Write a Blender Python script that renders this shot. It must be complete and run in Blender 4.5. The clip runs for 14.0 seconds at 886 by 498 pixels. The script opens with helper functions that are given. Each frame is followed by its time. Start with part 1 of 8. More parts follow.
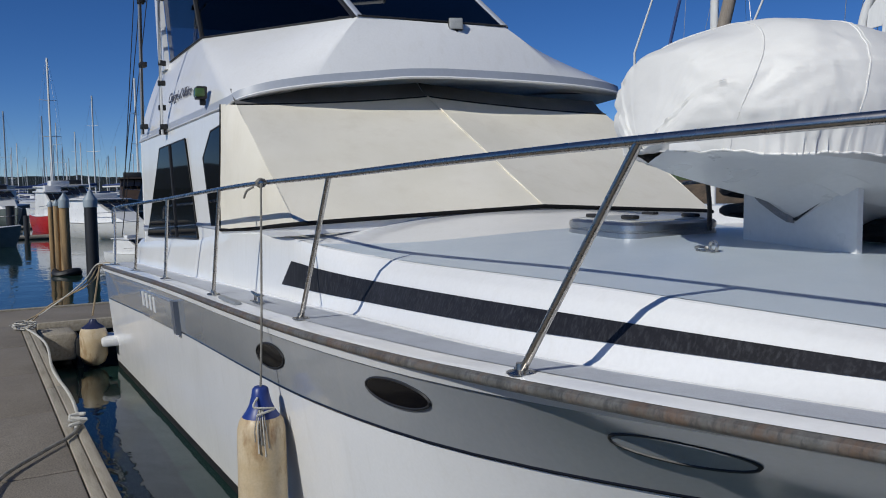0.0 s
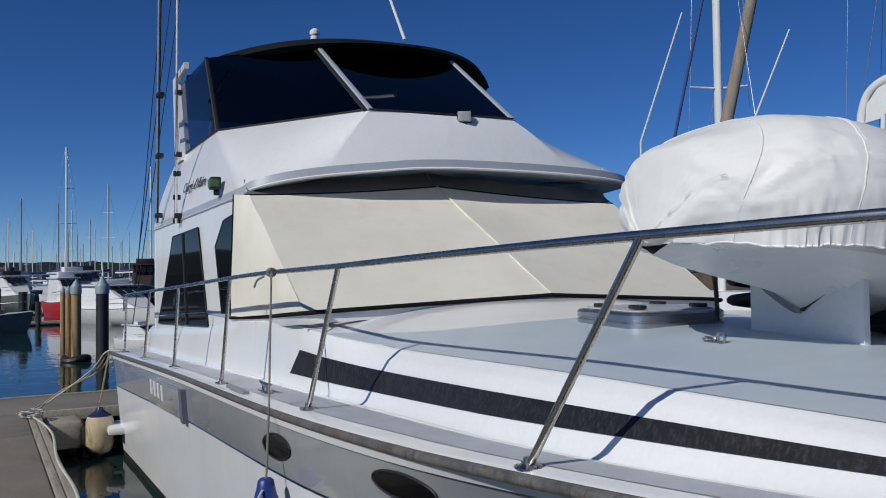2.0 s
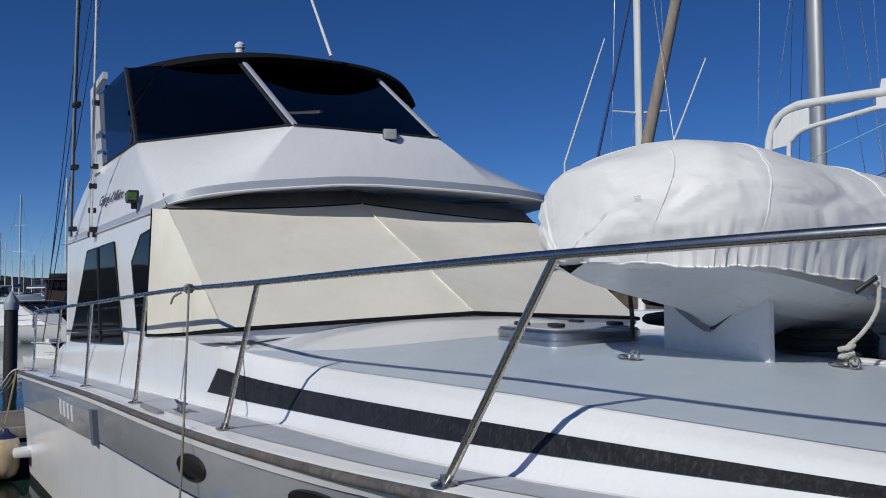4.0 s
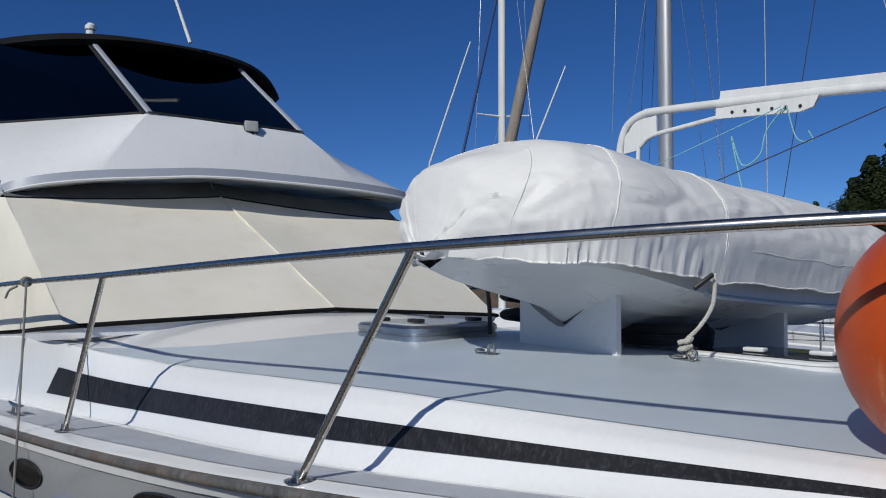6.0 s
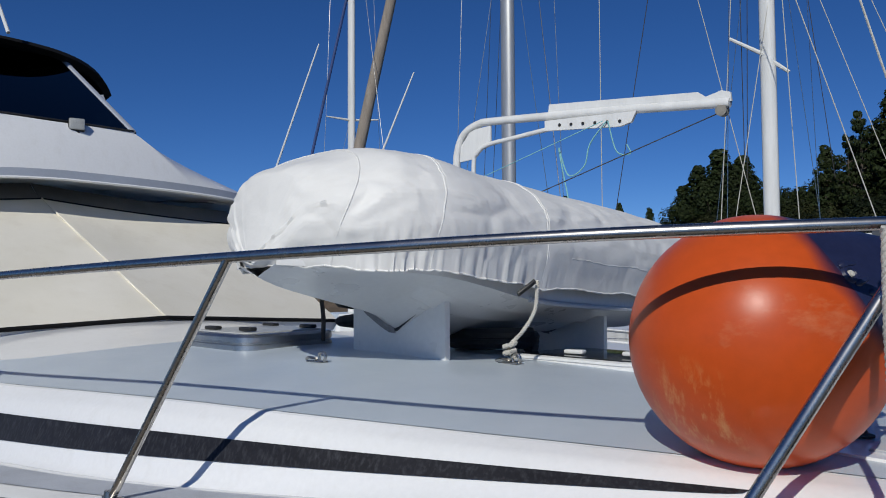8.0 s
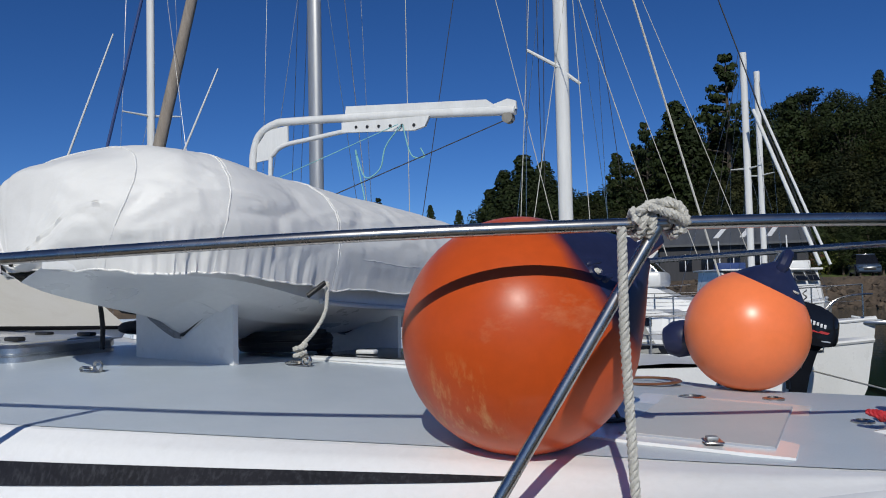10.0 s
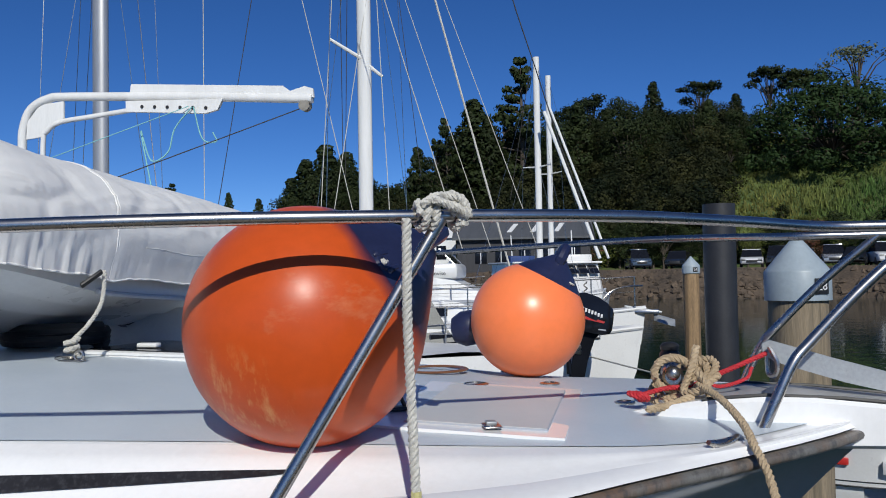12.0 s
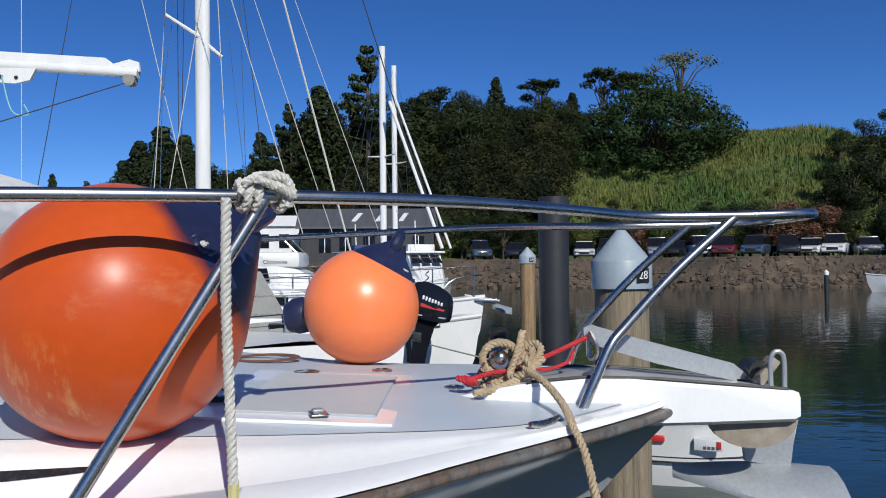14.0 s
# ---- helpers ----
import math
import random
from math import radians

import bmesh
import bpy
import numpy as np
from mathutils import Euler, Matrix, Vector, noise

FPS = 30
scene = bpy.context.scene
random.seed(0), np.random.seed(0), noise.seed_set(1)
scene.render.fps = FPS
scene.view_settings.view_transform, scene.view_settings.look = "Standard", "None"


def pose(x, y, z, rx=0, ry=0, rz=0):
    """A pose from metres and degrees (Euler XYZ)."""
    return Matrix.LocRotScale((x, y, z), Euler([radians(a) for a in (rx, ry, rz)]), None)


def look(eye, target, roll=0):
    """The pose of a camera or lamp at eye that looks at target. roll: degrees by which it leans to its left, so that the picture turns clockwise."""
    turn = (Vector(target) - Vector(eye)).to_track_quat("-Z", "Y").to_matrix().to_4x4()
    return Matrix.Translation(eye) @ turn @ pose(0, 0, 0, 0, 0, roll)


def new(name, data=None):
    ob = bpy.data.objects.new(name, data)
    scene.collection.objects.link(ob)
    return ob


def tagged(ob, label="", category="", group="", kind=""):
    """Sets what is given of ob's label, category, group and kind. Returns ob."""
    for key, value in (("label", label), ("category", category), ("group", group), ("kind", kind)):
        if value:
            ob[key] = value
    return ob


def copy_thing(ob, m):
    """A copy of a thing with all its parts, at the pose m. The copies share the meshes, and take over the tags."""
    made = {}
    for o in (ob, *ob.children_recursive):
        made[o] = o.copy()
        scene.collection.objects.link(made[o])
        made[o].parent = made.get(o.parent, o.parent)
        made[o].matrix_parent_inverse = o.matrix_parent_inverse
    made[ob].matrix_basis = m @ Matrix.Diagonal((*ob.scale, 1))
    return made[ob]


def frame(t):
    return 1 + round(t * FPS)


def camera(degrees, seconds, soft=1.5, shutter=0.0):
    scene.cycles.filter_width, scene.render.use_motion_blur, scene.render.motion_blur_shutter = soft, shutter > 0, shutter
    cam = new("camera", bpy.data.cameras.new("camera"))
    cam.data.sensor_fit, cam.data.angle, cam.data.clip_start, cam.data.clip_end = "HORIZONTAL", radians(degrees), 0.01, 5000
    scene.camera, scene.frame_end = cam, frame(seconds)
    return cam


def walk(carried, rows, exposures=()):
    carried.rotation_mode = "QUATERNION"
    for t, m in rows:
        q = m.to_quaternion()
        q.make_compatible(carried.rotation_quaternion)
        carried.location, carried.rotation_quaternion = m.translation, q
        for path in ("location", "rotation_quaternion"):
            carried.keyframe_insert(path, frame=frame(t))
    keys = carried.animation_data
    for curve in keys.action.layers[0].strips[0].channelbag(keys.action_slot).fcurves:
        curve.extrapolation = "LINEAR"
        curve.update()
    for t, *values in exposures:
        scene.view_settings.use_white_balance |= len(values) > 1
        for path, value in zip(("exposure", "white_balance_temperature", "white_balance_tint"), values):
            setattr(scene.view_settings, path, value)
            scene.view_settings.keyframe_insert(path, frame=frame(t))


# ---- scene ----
cam = camera(57.0, 14.0, soft=1.0)
PATH = [
    (0, (0.0, 0.001, 2.048), (-1.794, 0.872, 1.892), -0.7),
    (0.5, (0.014, -0.005, 2.051), (-1.786, 0.859, 1.946), -0.8),
    (1, (0.026, -0.007, 2.06), (-1.78, 0.851, 2.011), -0.8),
    (1.5, (0.031, -0.003, 2.067), (-1.778, 0.848, 2.073), -0.8),
    (2, (0.03, -0.002, 2.068), (-1.778, 0.851, 2.122), -0.7),
    (4.5, (0.047, 0.023, 2.067), (-1.646, 1.083, 2.163), -0.2),
    (5, (0.047, 0.028, 2.062), (-1.608, 1.147, 2.157), -0.1),
    (5.5, (0.039, 0.035, 2.055), (-1.551, 1.244, 2.148), 0.1),
    (6, (0.046, 0.039, 2.05), (-1.488, 1.319, 2.143), 0.1),
    (6.5, (0.062, 0.043, 2.057), (-1.423, 1.381, 2.149), -0.0),
    (7, (0.075, 0.058, 2.066), (-1.344, 1.464, 2.157), -0.0),
    (9.5, (0.188, 0.122, 2.065), (-0.827, 1.842, 2.171), -1.2),
    (10, (0.2, 0.131, 2.062), (-0.7, 1.914, 2.16), -1.3),
    (10.5, (0.207, 0.142, 2.058), (-0.585, 1.976, 2.148), -1.3),
    (11, (0.211, 0.151, 2.057), (-0.466, 2.031, 2.136), -1.2),
    (11.5, (0.218, 0.144, 2.059), (-0.332, 2.065, 2.129), -1.1),
    (12, (0.226, 0.152, 2.06), (-0.221, 2.1, 2.126), -1.0),
    (12.5, (0.238, 0.166, 2.055), (-0.117, 2.133, 2.115), -1.1),
    (13, (0.244, 0.172, 2.049), (-0.016, 2.155, 2.106), -1.0),
    (13.5, (0.247, 0.183, 2.047), (0.076, 2.175, 2.096), -0.8),
    (14, (0.258, 0.19, 2.048), (0.186, 2.189, 2.083), -0.6),
]
walk(cam, [(t, look(eye, target, roll)) for t, eye, target, roll in PATH], [(0.0, -0.26), (5.0, -0.29), (10.0, -0.22), (12.0, 0.03), (14.0, 0.24)])


# ---- world and light ----
TO_SUN = Vector((0.46, -1.28, 1.0)).normalized()
world = bpy.data.worlds.new("sky_world")
scene.world = world
world.use_nodes = True
wn = world.node_tree.nodes
sky = wn.new("ShaderNodeTexSky")
sky.sky_type = "NISHITA"
sky.sun_disc = False
sky.sun_elevation = math.asin(TO_SUN.z)
sky.sun_rotation = math.atan2(TO_SUN.x, TO_SUN.y)
sky.altitude = 3600.0
sky.air_density, sky.dust_density, sky.ozone_density = 0.9, 0.0, 6.0
deep = wn.new("ShaderNodeHueSaturation")
deep.inputs["Saturation"].default_value = 1.17
deep.inputs["Hue"].default_value = 0.508
world.node_tree.links.new(sky.outputs[0], deep.inputs["Color"])
world.node_tree.links.new(deep.outputs[0], wn["Background"].inputs[0])
wn["Background"].inputs[1].default_value = 0.089
sun_lamp = bpy.data.lights.new("sun", "SUN")
sun_lamp.energy, sun_lamp.angle, sun_lamp.color = 3.5, radians(0.53), (1.0, 0.985, 0.91)
new("sun", sun_lamp).matrix_world = look(TO_SUN * 60, (0, 0, 0))


# ---- materials ----
def ramp_pair(nt, fac, a, b, lo=0.3, hi=0.7):
    r = nt.nodes.new("ShaderNodeValToRGB")
    r.color_ramp.elements[0].position, r.color_ramp.elements[1].position = lo, hi
    r.color_ramp.elements[0].color, r.color_ramp.elements[1].color = (*a, 1), (*b, 1)
    nt.links.new(fac, r.inputs[0])
    return r.outputs[0]


def mixed(nt, fac, a, b, how="MIX"):
    m = nt.nodes.new("ShaderNodeMix")
    m.data_type, m.blend_type = "RGBA", how
    for value, slot in ((fac, 0), (a, 6), (b, 7)):
        if isinstance(value, (int, float)):
            m.inputs[slot].default_value = value
        elif isinstance(value, tuple):
            m.inputs[slot].default_value = (*value, 1)
        else:
            nt.links.new(value, m.inputs[slot])
    return m.outputs[2]


def noise_tex(nt, scale, detail=4.0, stretch=(1, 1, 1), rough=0.55, where="Object", turn=(0, 0, 0)):
    c, m, n = nt.nodes.new("ShaderNodeTexCoord"), nt.nodes.new("ShaderNodeMapping"), nt.nodes.new("ShaderNodeTexNoise")
    m.inputs[3].default_value = stretch
    m.inputs[2].default_value = turn
    n.inputs["Scale"].default_value, n.inputs["Detail"].default_value, n.inputs["Roughness"].default_value = scale, detail, rough
    nt.links.new(c.outputs[where], m.inputs[0])
    nt.links.new(m.outputs[0], n.inputs["Vector"])
    return n.outputs[0]


def material(name, base, other=None, rough=0.5, metal=0.0, coarse=1.5, fine=40.0, bump=0.0, bump_scale=None, stretch=(1, 1, 1),
             spec=0.5, coat=0.0, lo=0.3, hi=0.7, grain=0.12, rough_var=0.1, bump_detail=4.0, distance=0.01):
    """A surface with two scales of colour variation, uneven gloss and fine relief."""
    m = bpy.data.materials.new(name)
    m.use_nodes = True
    nt = m.node_tree
    p = nt.nodes["Principled BSDF"]
    other = other or tuple(c * 0.88 for c in base)
    big = ramp_pair(nt, noise_tex(nt, coarse, 5, stretch), base, other, lo, hi)
    small = noise_tex(nt, fine, 4, stretch)
    grey = ramp_pair(nt, small, (1 - grain,) * 3, (1 + grain * 0.3,) * 3)
    nt.links.new(mixed(nt, 1.0, big, grey, "MULTIPLY"), p.inputs["Base Color"])
    rr = nt.nodes.new("ShaderNodeMapRange")
    rr.inputs[3].default_value, rr.inputs[4].default_value = max(0.02, rough - rough_var), min(1, rough + rough_var)
    nt.links.new(noise_tex(nt, coarse * 3, 5, stretch), rr.inputs[0])
    nt.links.new(rr.outputs[0], p.inputs["Roughness"])
    p.inputs["Metallic"].default_value, p.inputs["Specular IOR Level"].default_value = metal, spec
    p.inputs["Coat Weight"].default_value, p.inputs["Coat Roughness"].default_value = coat, 0.08
    if bump:
        b = nt.nodes.new("ShaderNodeBump")
        b.inputs["Strength"].default_value, b.inputs["Distance"].default_value = bump, distance
        nt.links.new(noise_tex(nt, bump_scale or fine, bump_detail, stretch), b.inputs["Height"])
        nt.links.new(b.outputs[0], p.inputs["Normal"])
    return m


def streaked(m, colour, scale=6.0, stretch=(9, 9, 0.5), amount=0.5, lo=0.52, hi=0.75):
    """Adds streaks or stains of a second colour to a material."""
    nt = m.node_tree
    p = nt.nodes["Principled BSDF"]
    old = p.inputs["Base Color"].links[0].from_socket
    fac = ramp_pair(nt, noise_tex(nt, scale, 6, stretch, 0.65), (0, 0, 0), (amount,) * 3, lo, hi)
    nt.links.new(mixed(nt, fac, old, colour), p.inputs["Base Color"])
    return m


def vary_objects(m, spread=0.25):
    """Lets pieces that share a material differ in brightness."""
    nt = m.node_tree
    p = nt.nodes["Principled BSDF"]
    old = p.inputs["Base Color"].links[0].from_socket
    info = nt.nodes.new("ShaderNodeObjectInfo")
    grey = ramp_pair(nt, info.outputs["Random"], (1 - spread,) * 3, (1 + spread,) * 3, 0, 1)
    nt.links.new(mixed(nt, 1.0, old, grey, "MULTIPLY"), p.inputs["Base Color"])
    return m


def vary_islands(m, spread=0.3):
    nt = m.node_tree
    p = nt.nodes["Principled BSDF"]
    old = p.inputs["Base Color"].links[0].from_socket
    info = nt.nodes.new("ShaderNodeNewGeometry")
    grey = ramp_pair(nt, info.outputs["Random Per Island"], (1 - spread,) * 3, (1 + spread,) * 3, 0, 1)
    nt.links.new(mixed(nt, 1.0, old, grey, "MULTIPLY"), p.inputs["Base Color"])
    return m


def tinted_glass(name, tint, gloss=0.03):
    m = bpy.data.materials.new(name)
    m.use_nodes = True
    nt = m.node_tree
    nt.nodes.remove(nt.nodes["Principled BSDF"])
    clear, shine, mix, fr, steep, gain = (nt.nodes.new("ShaderNode" + k) for k in ("BsdfTransparent", "BsdfGlossy", "MixShader", "LayerWeight", "Math", "Math"))
    clear.inputs[0].default_value = (*tint, 1)
    shine.inputs["Roughness"].default_value = gloss
    steep.operation, gain.operation = "POWER", "MULTIPLY_ADD"
    steep.inputs[1].default_value = 5.0
    gain.inputs[1].default_value, gain.inputs[2].default_value = 0.9, 0.035
    nt.links.new(fr.outputs["Facing"], steep.inputs[0])
    nt.links.new(steep.outputs[0], gain.inputs[0])
    nt.links.new(gain.outputs[0], mix.inputs[0])
    nt.links.new(clear.outputs[0], mix.inputs[1])
    nt.links.new(shine.outputs[0], mix.inputs[2])
    nt.links.new(mix.outputs[0], nt.nodes["Material Output"].inputs[0])
    return m


GELCOAT = streaked(material("white_gelcoat", (0.86, 0.86, 0.86), (0.82, 0.82, 0.81), 0.22, coarse=1.2, fine=60, grain=0.03, coat=0.3, bump=0.02, bump_scale=3, rough_var=0.06), (0.60, 0.57, 0.50), 2.5, (6, 6, 0.7), 0.16)
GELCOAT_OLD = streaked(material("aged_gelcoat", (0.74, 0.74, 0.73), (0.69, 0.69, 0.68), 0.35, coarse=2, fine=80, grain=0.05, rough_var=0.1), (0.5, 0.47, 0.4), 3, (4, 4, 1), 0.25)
NONSKID = streaked(material("grey_nonskid", (0.56, 0.62, 0.675), (0.50, 0.565, 0.625), 0.36, coarse=3.0, fine=260, grain=0.10, bump=0.25, bump_scale=420, distance=0.002, rough_var=0.1), (0.62, 0.64, 0.68), 9, (1, 1, 1), 0.3, 0.55, 0.8)
SIDE_PAD = streaked(material("worn_side_deck", (0.52, 0.545, 0.59), (0.43, 0.45, 0.49), 0.6, coarse=5, fine=200, grain=0.12, bump=0.2, bump_scale=300, distance=0.002), (0.30, 0.29, 0.27), 12, (1, 2.5, 1), 0.45, 0.55, 0.85)
HULL_GREY = streaked(material("silver_grey_hull_paint", (0.46, 0.48, 0.50), (0.41, 0.43, 0.455), 0.14, 0.3, coarse=1.5, fine=50, grain=0.04, coat=0.5, rough_var=0.05), (0.55, 0.55, 0.53), 3, (5, 5, 0.5), 0.2)
STRIPE_GREY = material("grey_stripe_paint", (0.42, 0.45, 0.51), rough=0.42, coat=0.08, grain=0.05)
STRIPE_BLACK = streaked(material("faded_black_vinyl", (0.014, 0.014, 0.017), (0.022, 0.022, 0.027), 0.5, coarse=4, fine=120, grain=0.2, spec=0.2), (0.13, 0.135, 0.15), 90, (1.0, 1, 0.012), 0.32, 0.48, 0.75)
RUB = streaked(streaked(material("weathered_rub_rail", (0.20, 0.195, 0.185), (0.10, 0.098, 0.09), 0.38, coarse=8, fine=90, grain=0.2, bump=0.2, bump_scale=60), (0.15, 0.09, 0.055), 4.5, (2.2, 1, 1), 0.75, 0.45, 0.62), (0.055, 0.055, 0.055), 26, (2, 1, 0.6), 0.7, 0.5, 0.62)
STEEL = material("polished_stainless_steel", (0.56, 0.53, 0.49), (0.46, 0.44, 0.41), 0.27, 1.0, coarse=6, fine=90, grain=0.08, rough_var=0.07)
STEEL_WORN = streaked(material("tarnished_stainless_steel", (0.55, 0.54, 0.52), (0.4, 0.38, 0.35), 0.28, 1.0, coarse=14, fine=120, grain=0.2), (0.30, 0.2, 0.12), 30, (1, 1, 1), 0.35)
ALU = material("brushed_aluminium", (0.62, 0.63, 0.64), (0.5, 0.51, 0.52), 0.32, 1.0, coarse=8, fine=150, grain=0.15)
ALU_MAST = material("anodised_mast", (0.55, 0.55, 0.54), (0.45, 0.45, 0.44), 0.4, 0.6, coarse=3, fine=60, stretch=(6, 6, 0.5), grain=0.12)
MAST_WHITE = material("white_mast_paint", (0.78, 0.78, 0.76), (0.68, 0.68, 0.66), 0.35, coarse=3, fine=60, stretch=(4, 4, 0.4), grain=0.06)
GALV = material("galvanised_anchor_steel", (0.37, 0.39, 0.41), (0.32, 0.34, 0.36), 0.5, 0.35, coarse=4, fine=90, grain=0.12, bump=0.08)
ORANGE_OLD = streaked(streaked(material("weathered_orange_vinyl", (0.62, 0.092, 0.014), (0.53, 0.074, 0.012), 0.34, spec=0.3, coarse=2.2, fine=35, grain=0.08, rough_var=0.1, bump=0.03, bump_scale=18), (0.62, 0.34, 0.18), 3.2, (1, 1, 1.8), 0.55, 0.58, 0.74), (0.36, 0.06, 0.02), 3, (1, 1, 3), 0.3)
ORANGE_NEW = material("bright_orange_vinyl", (0.98, 0.245, 0.085), (0.96, 0.22, 0.07), 0.32, coarse=2, fine=40, grain=0.04, rough_var=0.05)
NAVY = material("navy_vinyl", (0.014, 0.018, 0.055), (0.022, 0.028, 0.075), 0.38, coarse=6, fine=60, grain=0.15, bump=0.05)
COVER_WHITE = streaked(material("white_boat_cover_fabric", (0.84, 0.83, 0.80), (0.78, 0.77, 0.74), 0.55, coarse=3, fine=500, grain=0.05, bump=0.16, bump_scale=22, bump_detail=8, distance=0.010), (0.58, 0.57, 0.54), 4, (1, 1, 2), 0.25)
def creased(m, scale, strength, distance):
    """Adds sharp creases to a cloth."""
    nt = m.node_tree
    p = nt.nodes["Principled BSDF"]
    old = p.inputs["Normal"].links[0].from_socket
    c, n, b = nt.nodes.new("ShaderNodeTexCoord"), nt.nodes.new("ShaderNodeTexNoise"), nt.nodes.new("ShaderNodeBump")
    n.noise_type = "RIDGED_MULTIFRACTAL"
    n.inputs["Scale"].default_value, n.inputs["Detail"].default_value, n.inputs["Distortion"].default_value = scale, 2.0, 0.8
    nt.links.new(c.outputs["Object"], n.inputs["Vector"])
    b.inputs["Strength"].default_value, b.inputs["Distance"].default_value = strength, distance
    nt.links.new(n.outputs[0], b.inputs["Height"])
    nt.links.new(old, b.inputs["Normal"])
    nt.links.new(b.outputs[0], p.inputs["Normal"])
    return m


creased(COVER_WHITE, 5.0, 0.30, 0.020)
COVER_CREAM = streaked(material("cream_canvas", (0.84, 0.795, 0.69), (0.77, 0.725, 0.61), 0.78, coarse=2, fine=600, grain=0.08, bump=0.12, bump_scale=4, distance=0.02), (0.60, 0.53, 0.42), 2.5, (2, 2, 0.6), 0.3)
CANVAS_BLACK = material("black_canvas", (0.008, 0.008, 0.009), (0.013, 0.013, 0.014), 0.8, spec=0.12, coarse=3, fine=400, grain=0.2, bump=0.15, bump_scale=10)
BLACK = material("black_rubber", (0.014, 0.014, 0.015), (0.025, 0.025, 0.026), 0.5, coarse=9, fine=90, grain=0.2)
BLACK_GLOSS = material("black_gloss", (0.008, 0.009, 0.012), (0.012, 0.013, 0.017), 0.06, coarse=4, fine=60, grain=0.1, spec=0.28, rough_var=0.03)
PORT_GLASS = material("black_portlight_glass", (0.004, 0.004, 0.005), (0.006, 0.006, 0.008), 0.08, coarse=4, fine=60, grain=0.1, spec=0.12, rough_var=0.03)
GREY_FELT = material("grey_carpet_felt", (0.30, 0.30, 0.31), (0.22, 0.22, 0.23), 0.95, coarse=20, fine=200, grain=0.3, bump=0.3)
GLASS_DARK = tinted_glass("dark_tinted_glass", (0.08, 0.085, 0.095))
GLASS_TINT = tinted_glass("smoked_glass", (0.15, 0.16, 0.18))
GLASS_SIDE = tinted_glass("blue_tinted_glass", (0.36, 0.40, 0.47))
LENS = tinted_glass("lamp_lens", (0.6, 0.6, 0.58), 0.08)
ROPE_WHITE = material("white_rope", (0.66, 0.64, 0.58), (0.50, 0.48, 0.43), 0.85, coarse=20, fine=300, grain=0.25, bump=0.3)
ROPE_GREY = material("grey_rope", (0.34, 0.32, 0.28), (0.22, 0.21, 0.19), 0.9, coarse=20, fine=300, grain=0.3, bump=0.3)
ROPE_TAN = material("tan_mooring_rope", (0.52, 0.40, 0.26), (0.38, 0.28, 0.17), 0.88, coarse=16, fine=300, grain=0.25, bump=0.3)
ROPE_RED = material("red_rope", (0.62, 0.03, 0.04), (0.45, 0.02, 0.03), 0.7, coarse=16, fine=300, grain=0.3, bump=0.3)
ROPE_DARK = material("dark_rope", (0.03, 0.03, 0.035), (0.06, 0.055, 0.05), 0.85, coarse=20, fine=300, grain=0.3)
ROPE_TEAL = material("teal_cord", (0.25, 0.55, 0.55), (0.2, 0.45, 0.47), 0.8)
FENDER_DIRTY = streaked(streaked(material("dirty_white_fender", (0.68, 0.58, 0.42), (0.50, 0.36, 0.19), 0.45, coarse=4, fine=80, grain=0.1), (0.26, 0.13, 0.045), 4, (2, 2, 0.8), 0.8, 0.52, 0.66), (0.18, 0.12, 0.07), 14, (1, 1, 1), 0.4, 0.62, 0.8)
BLUE_END = material("blue_fender_end", (0.012, 0.035, 0.20), (0.02, 0.05, 0.24), 0.4, coarse=8, grain=0.15)
CONCRETE = streaked(material("weathered_dock_concrete", (0.30, 0.262, 0.215), (0.235, 0.20, 0.16), 0.88, coarse=1.6, fine=110, grain=0.45, bump=0.5, bump_scale=120, distance=0.005), (0.13, 0.11, 0.085), 2.2, (1, 1, 1), 0.5, 0.5, 0.8)
DOCK_WOOD = streaked(material("grey_dock_timber", (0.42, 0.375, 0.30), (0.31, 0.27, 0.21), 0.85, coarse=5, fine=90, stretch=(0.5, 6, 6), grain=0.3, bump=0.3, bump_scale=50), (0.12, 0.10, 0.07), 5, (0.5, 6, 6), 0.4)
PILE_WOOD = streaked(material("pale_timber_pile", (0.38, 0.25, 0.13), (0.26, 0.17, 0.09), 0.8, coarse=3, fine=40, stretch=(5, 5, 0.35), grain=0.35, bump=0.4, bump_scale=22), (0.07, 0.05, 0.03), 4, (4, 4, 0.3), 0.7, 0.5, 0.72)
PILE_GREY = streaked(material("grey_timber_pile", (0.32, 0.25, 0.165), (0.22, 0.18, 0.125), 0.82, coarse=3, fine=40, stretch=(7, 7, 0.3), grain=0.35, bump=0.5, bump_scale=18), (0.08, 0.07, 0.05), 5, (6, 6, 0.25), 0.7, 0.5, 0.68)
PILE_BLACK = material("black_sleeve_pile", (0.020, 0.021, 0.024), (0.034, 0.035, 0.04), 0.5, coarse=3, fine=40, grain=0.2)
CAP_GREY = material("grey_pile_cap", (0.33, 0.39, 0.43), (0.28, 0.335, 0.375), 0.45, coarse=3, fine=40, grain=0.08)
WOOD = material("varnished_wood", (0.26, 0.11, 0.045), (0.17, 0.07, 0.03), 0.35, coarse=6, fine=60, stretch=(1, 8, 8), grain=0.3)
ROLLER = material("worn_anchor_roller", (0.36, 0.32, 0.26), (0.22, 0.17, 0.12), 0.6, coarse=9, grain=0.2)
RED_PAINT = material("red_paint", (0.55, 0.03, 0.025), (0.42, 0.025, 0.02), 0.3, coarse=3, grain=0.1)
BOAT_BLUE = material("blue_canvas", (0.02, 0.05, 0.16), (0.03, 0.06, 0.2), 0.7, coarse=4, grain=0.15)
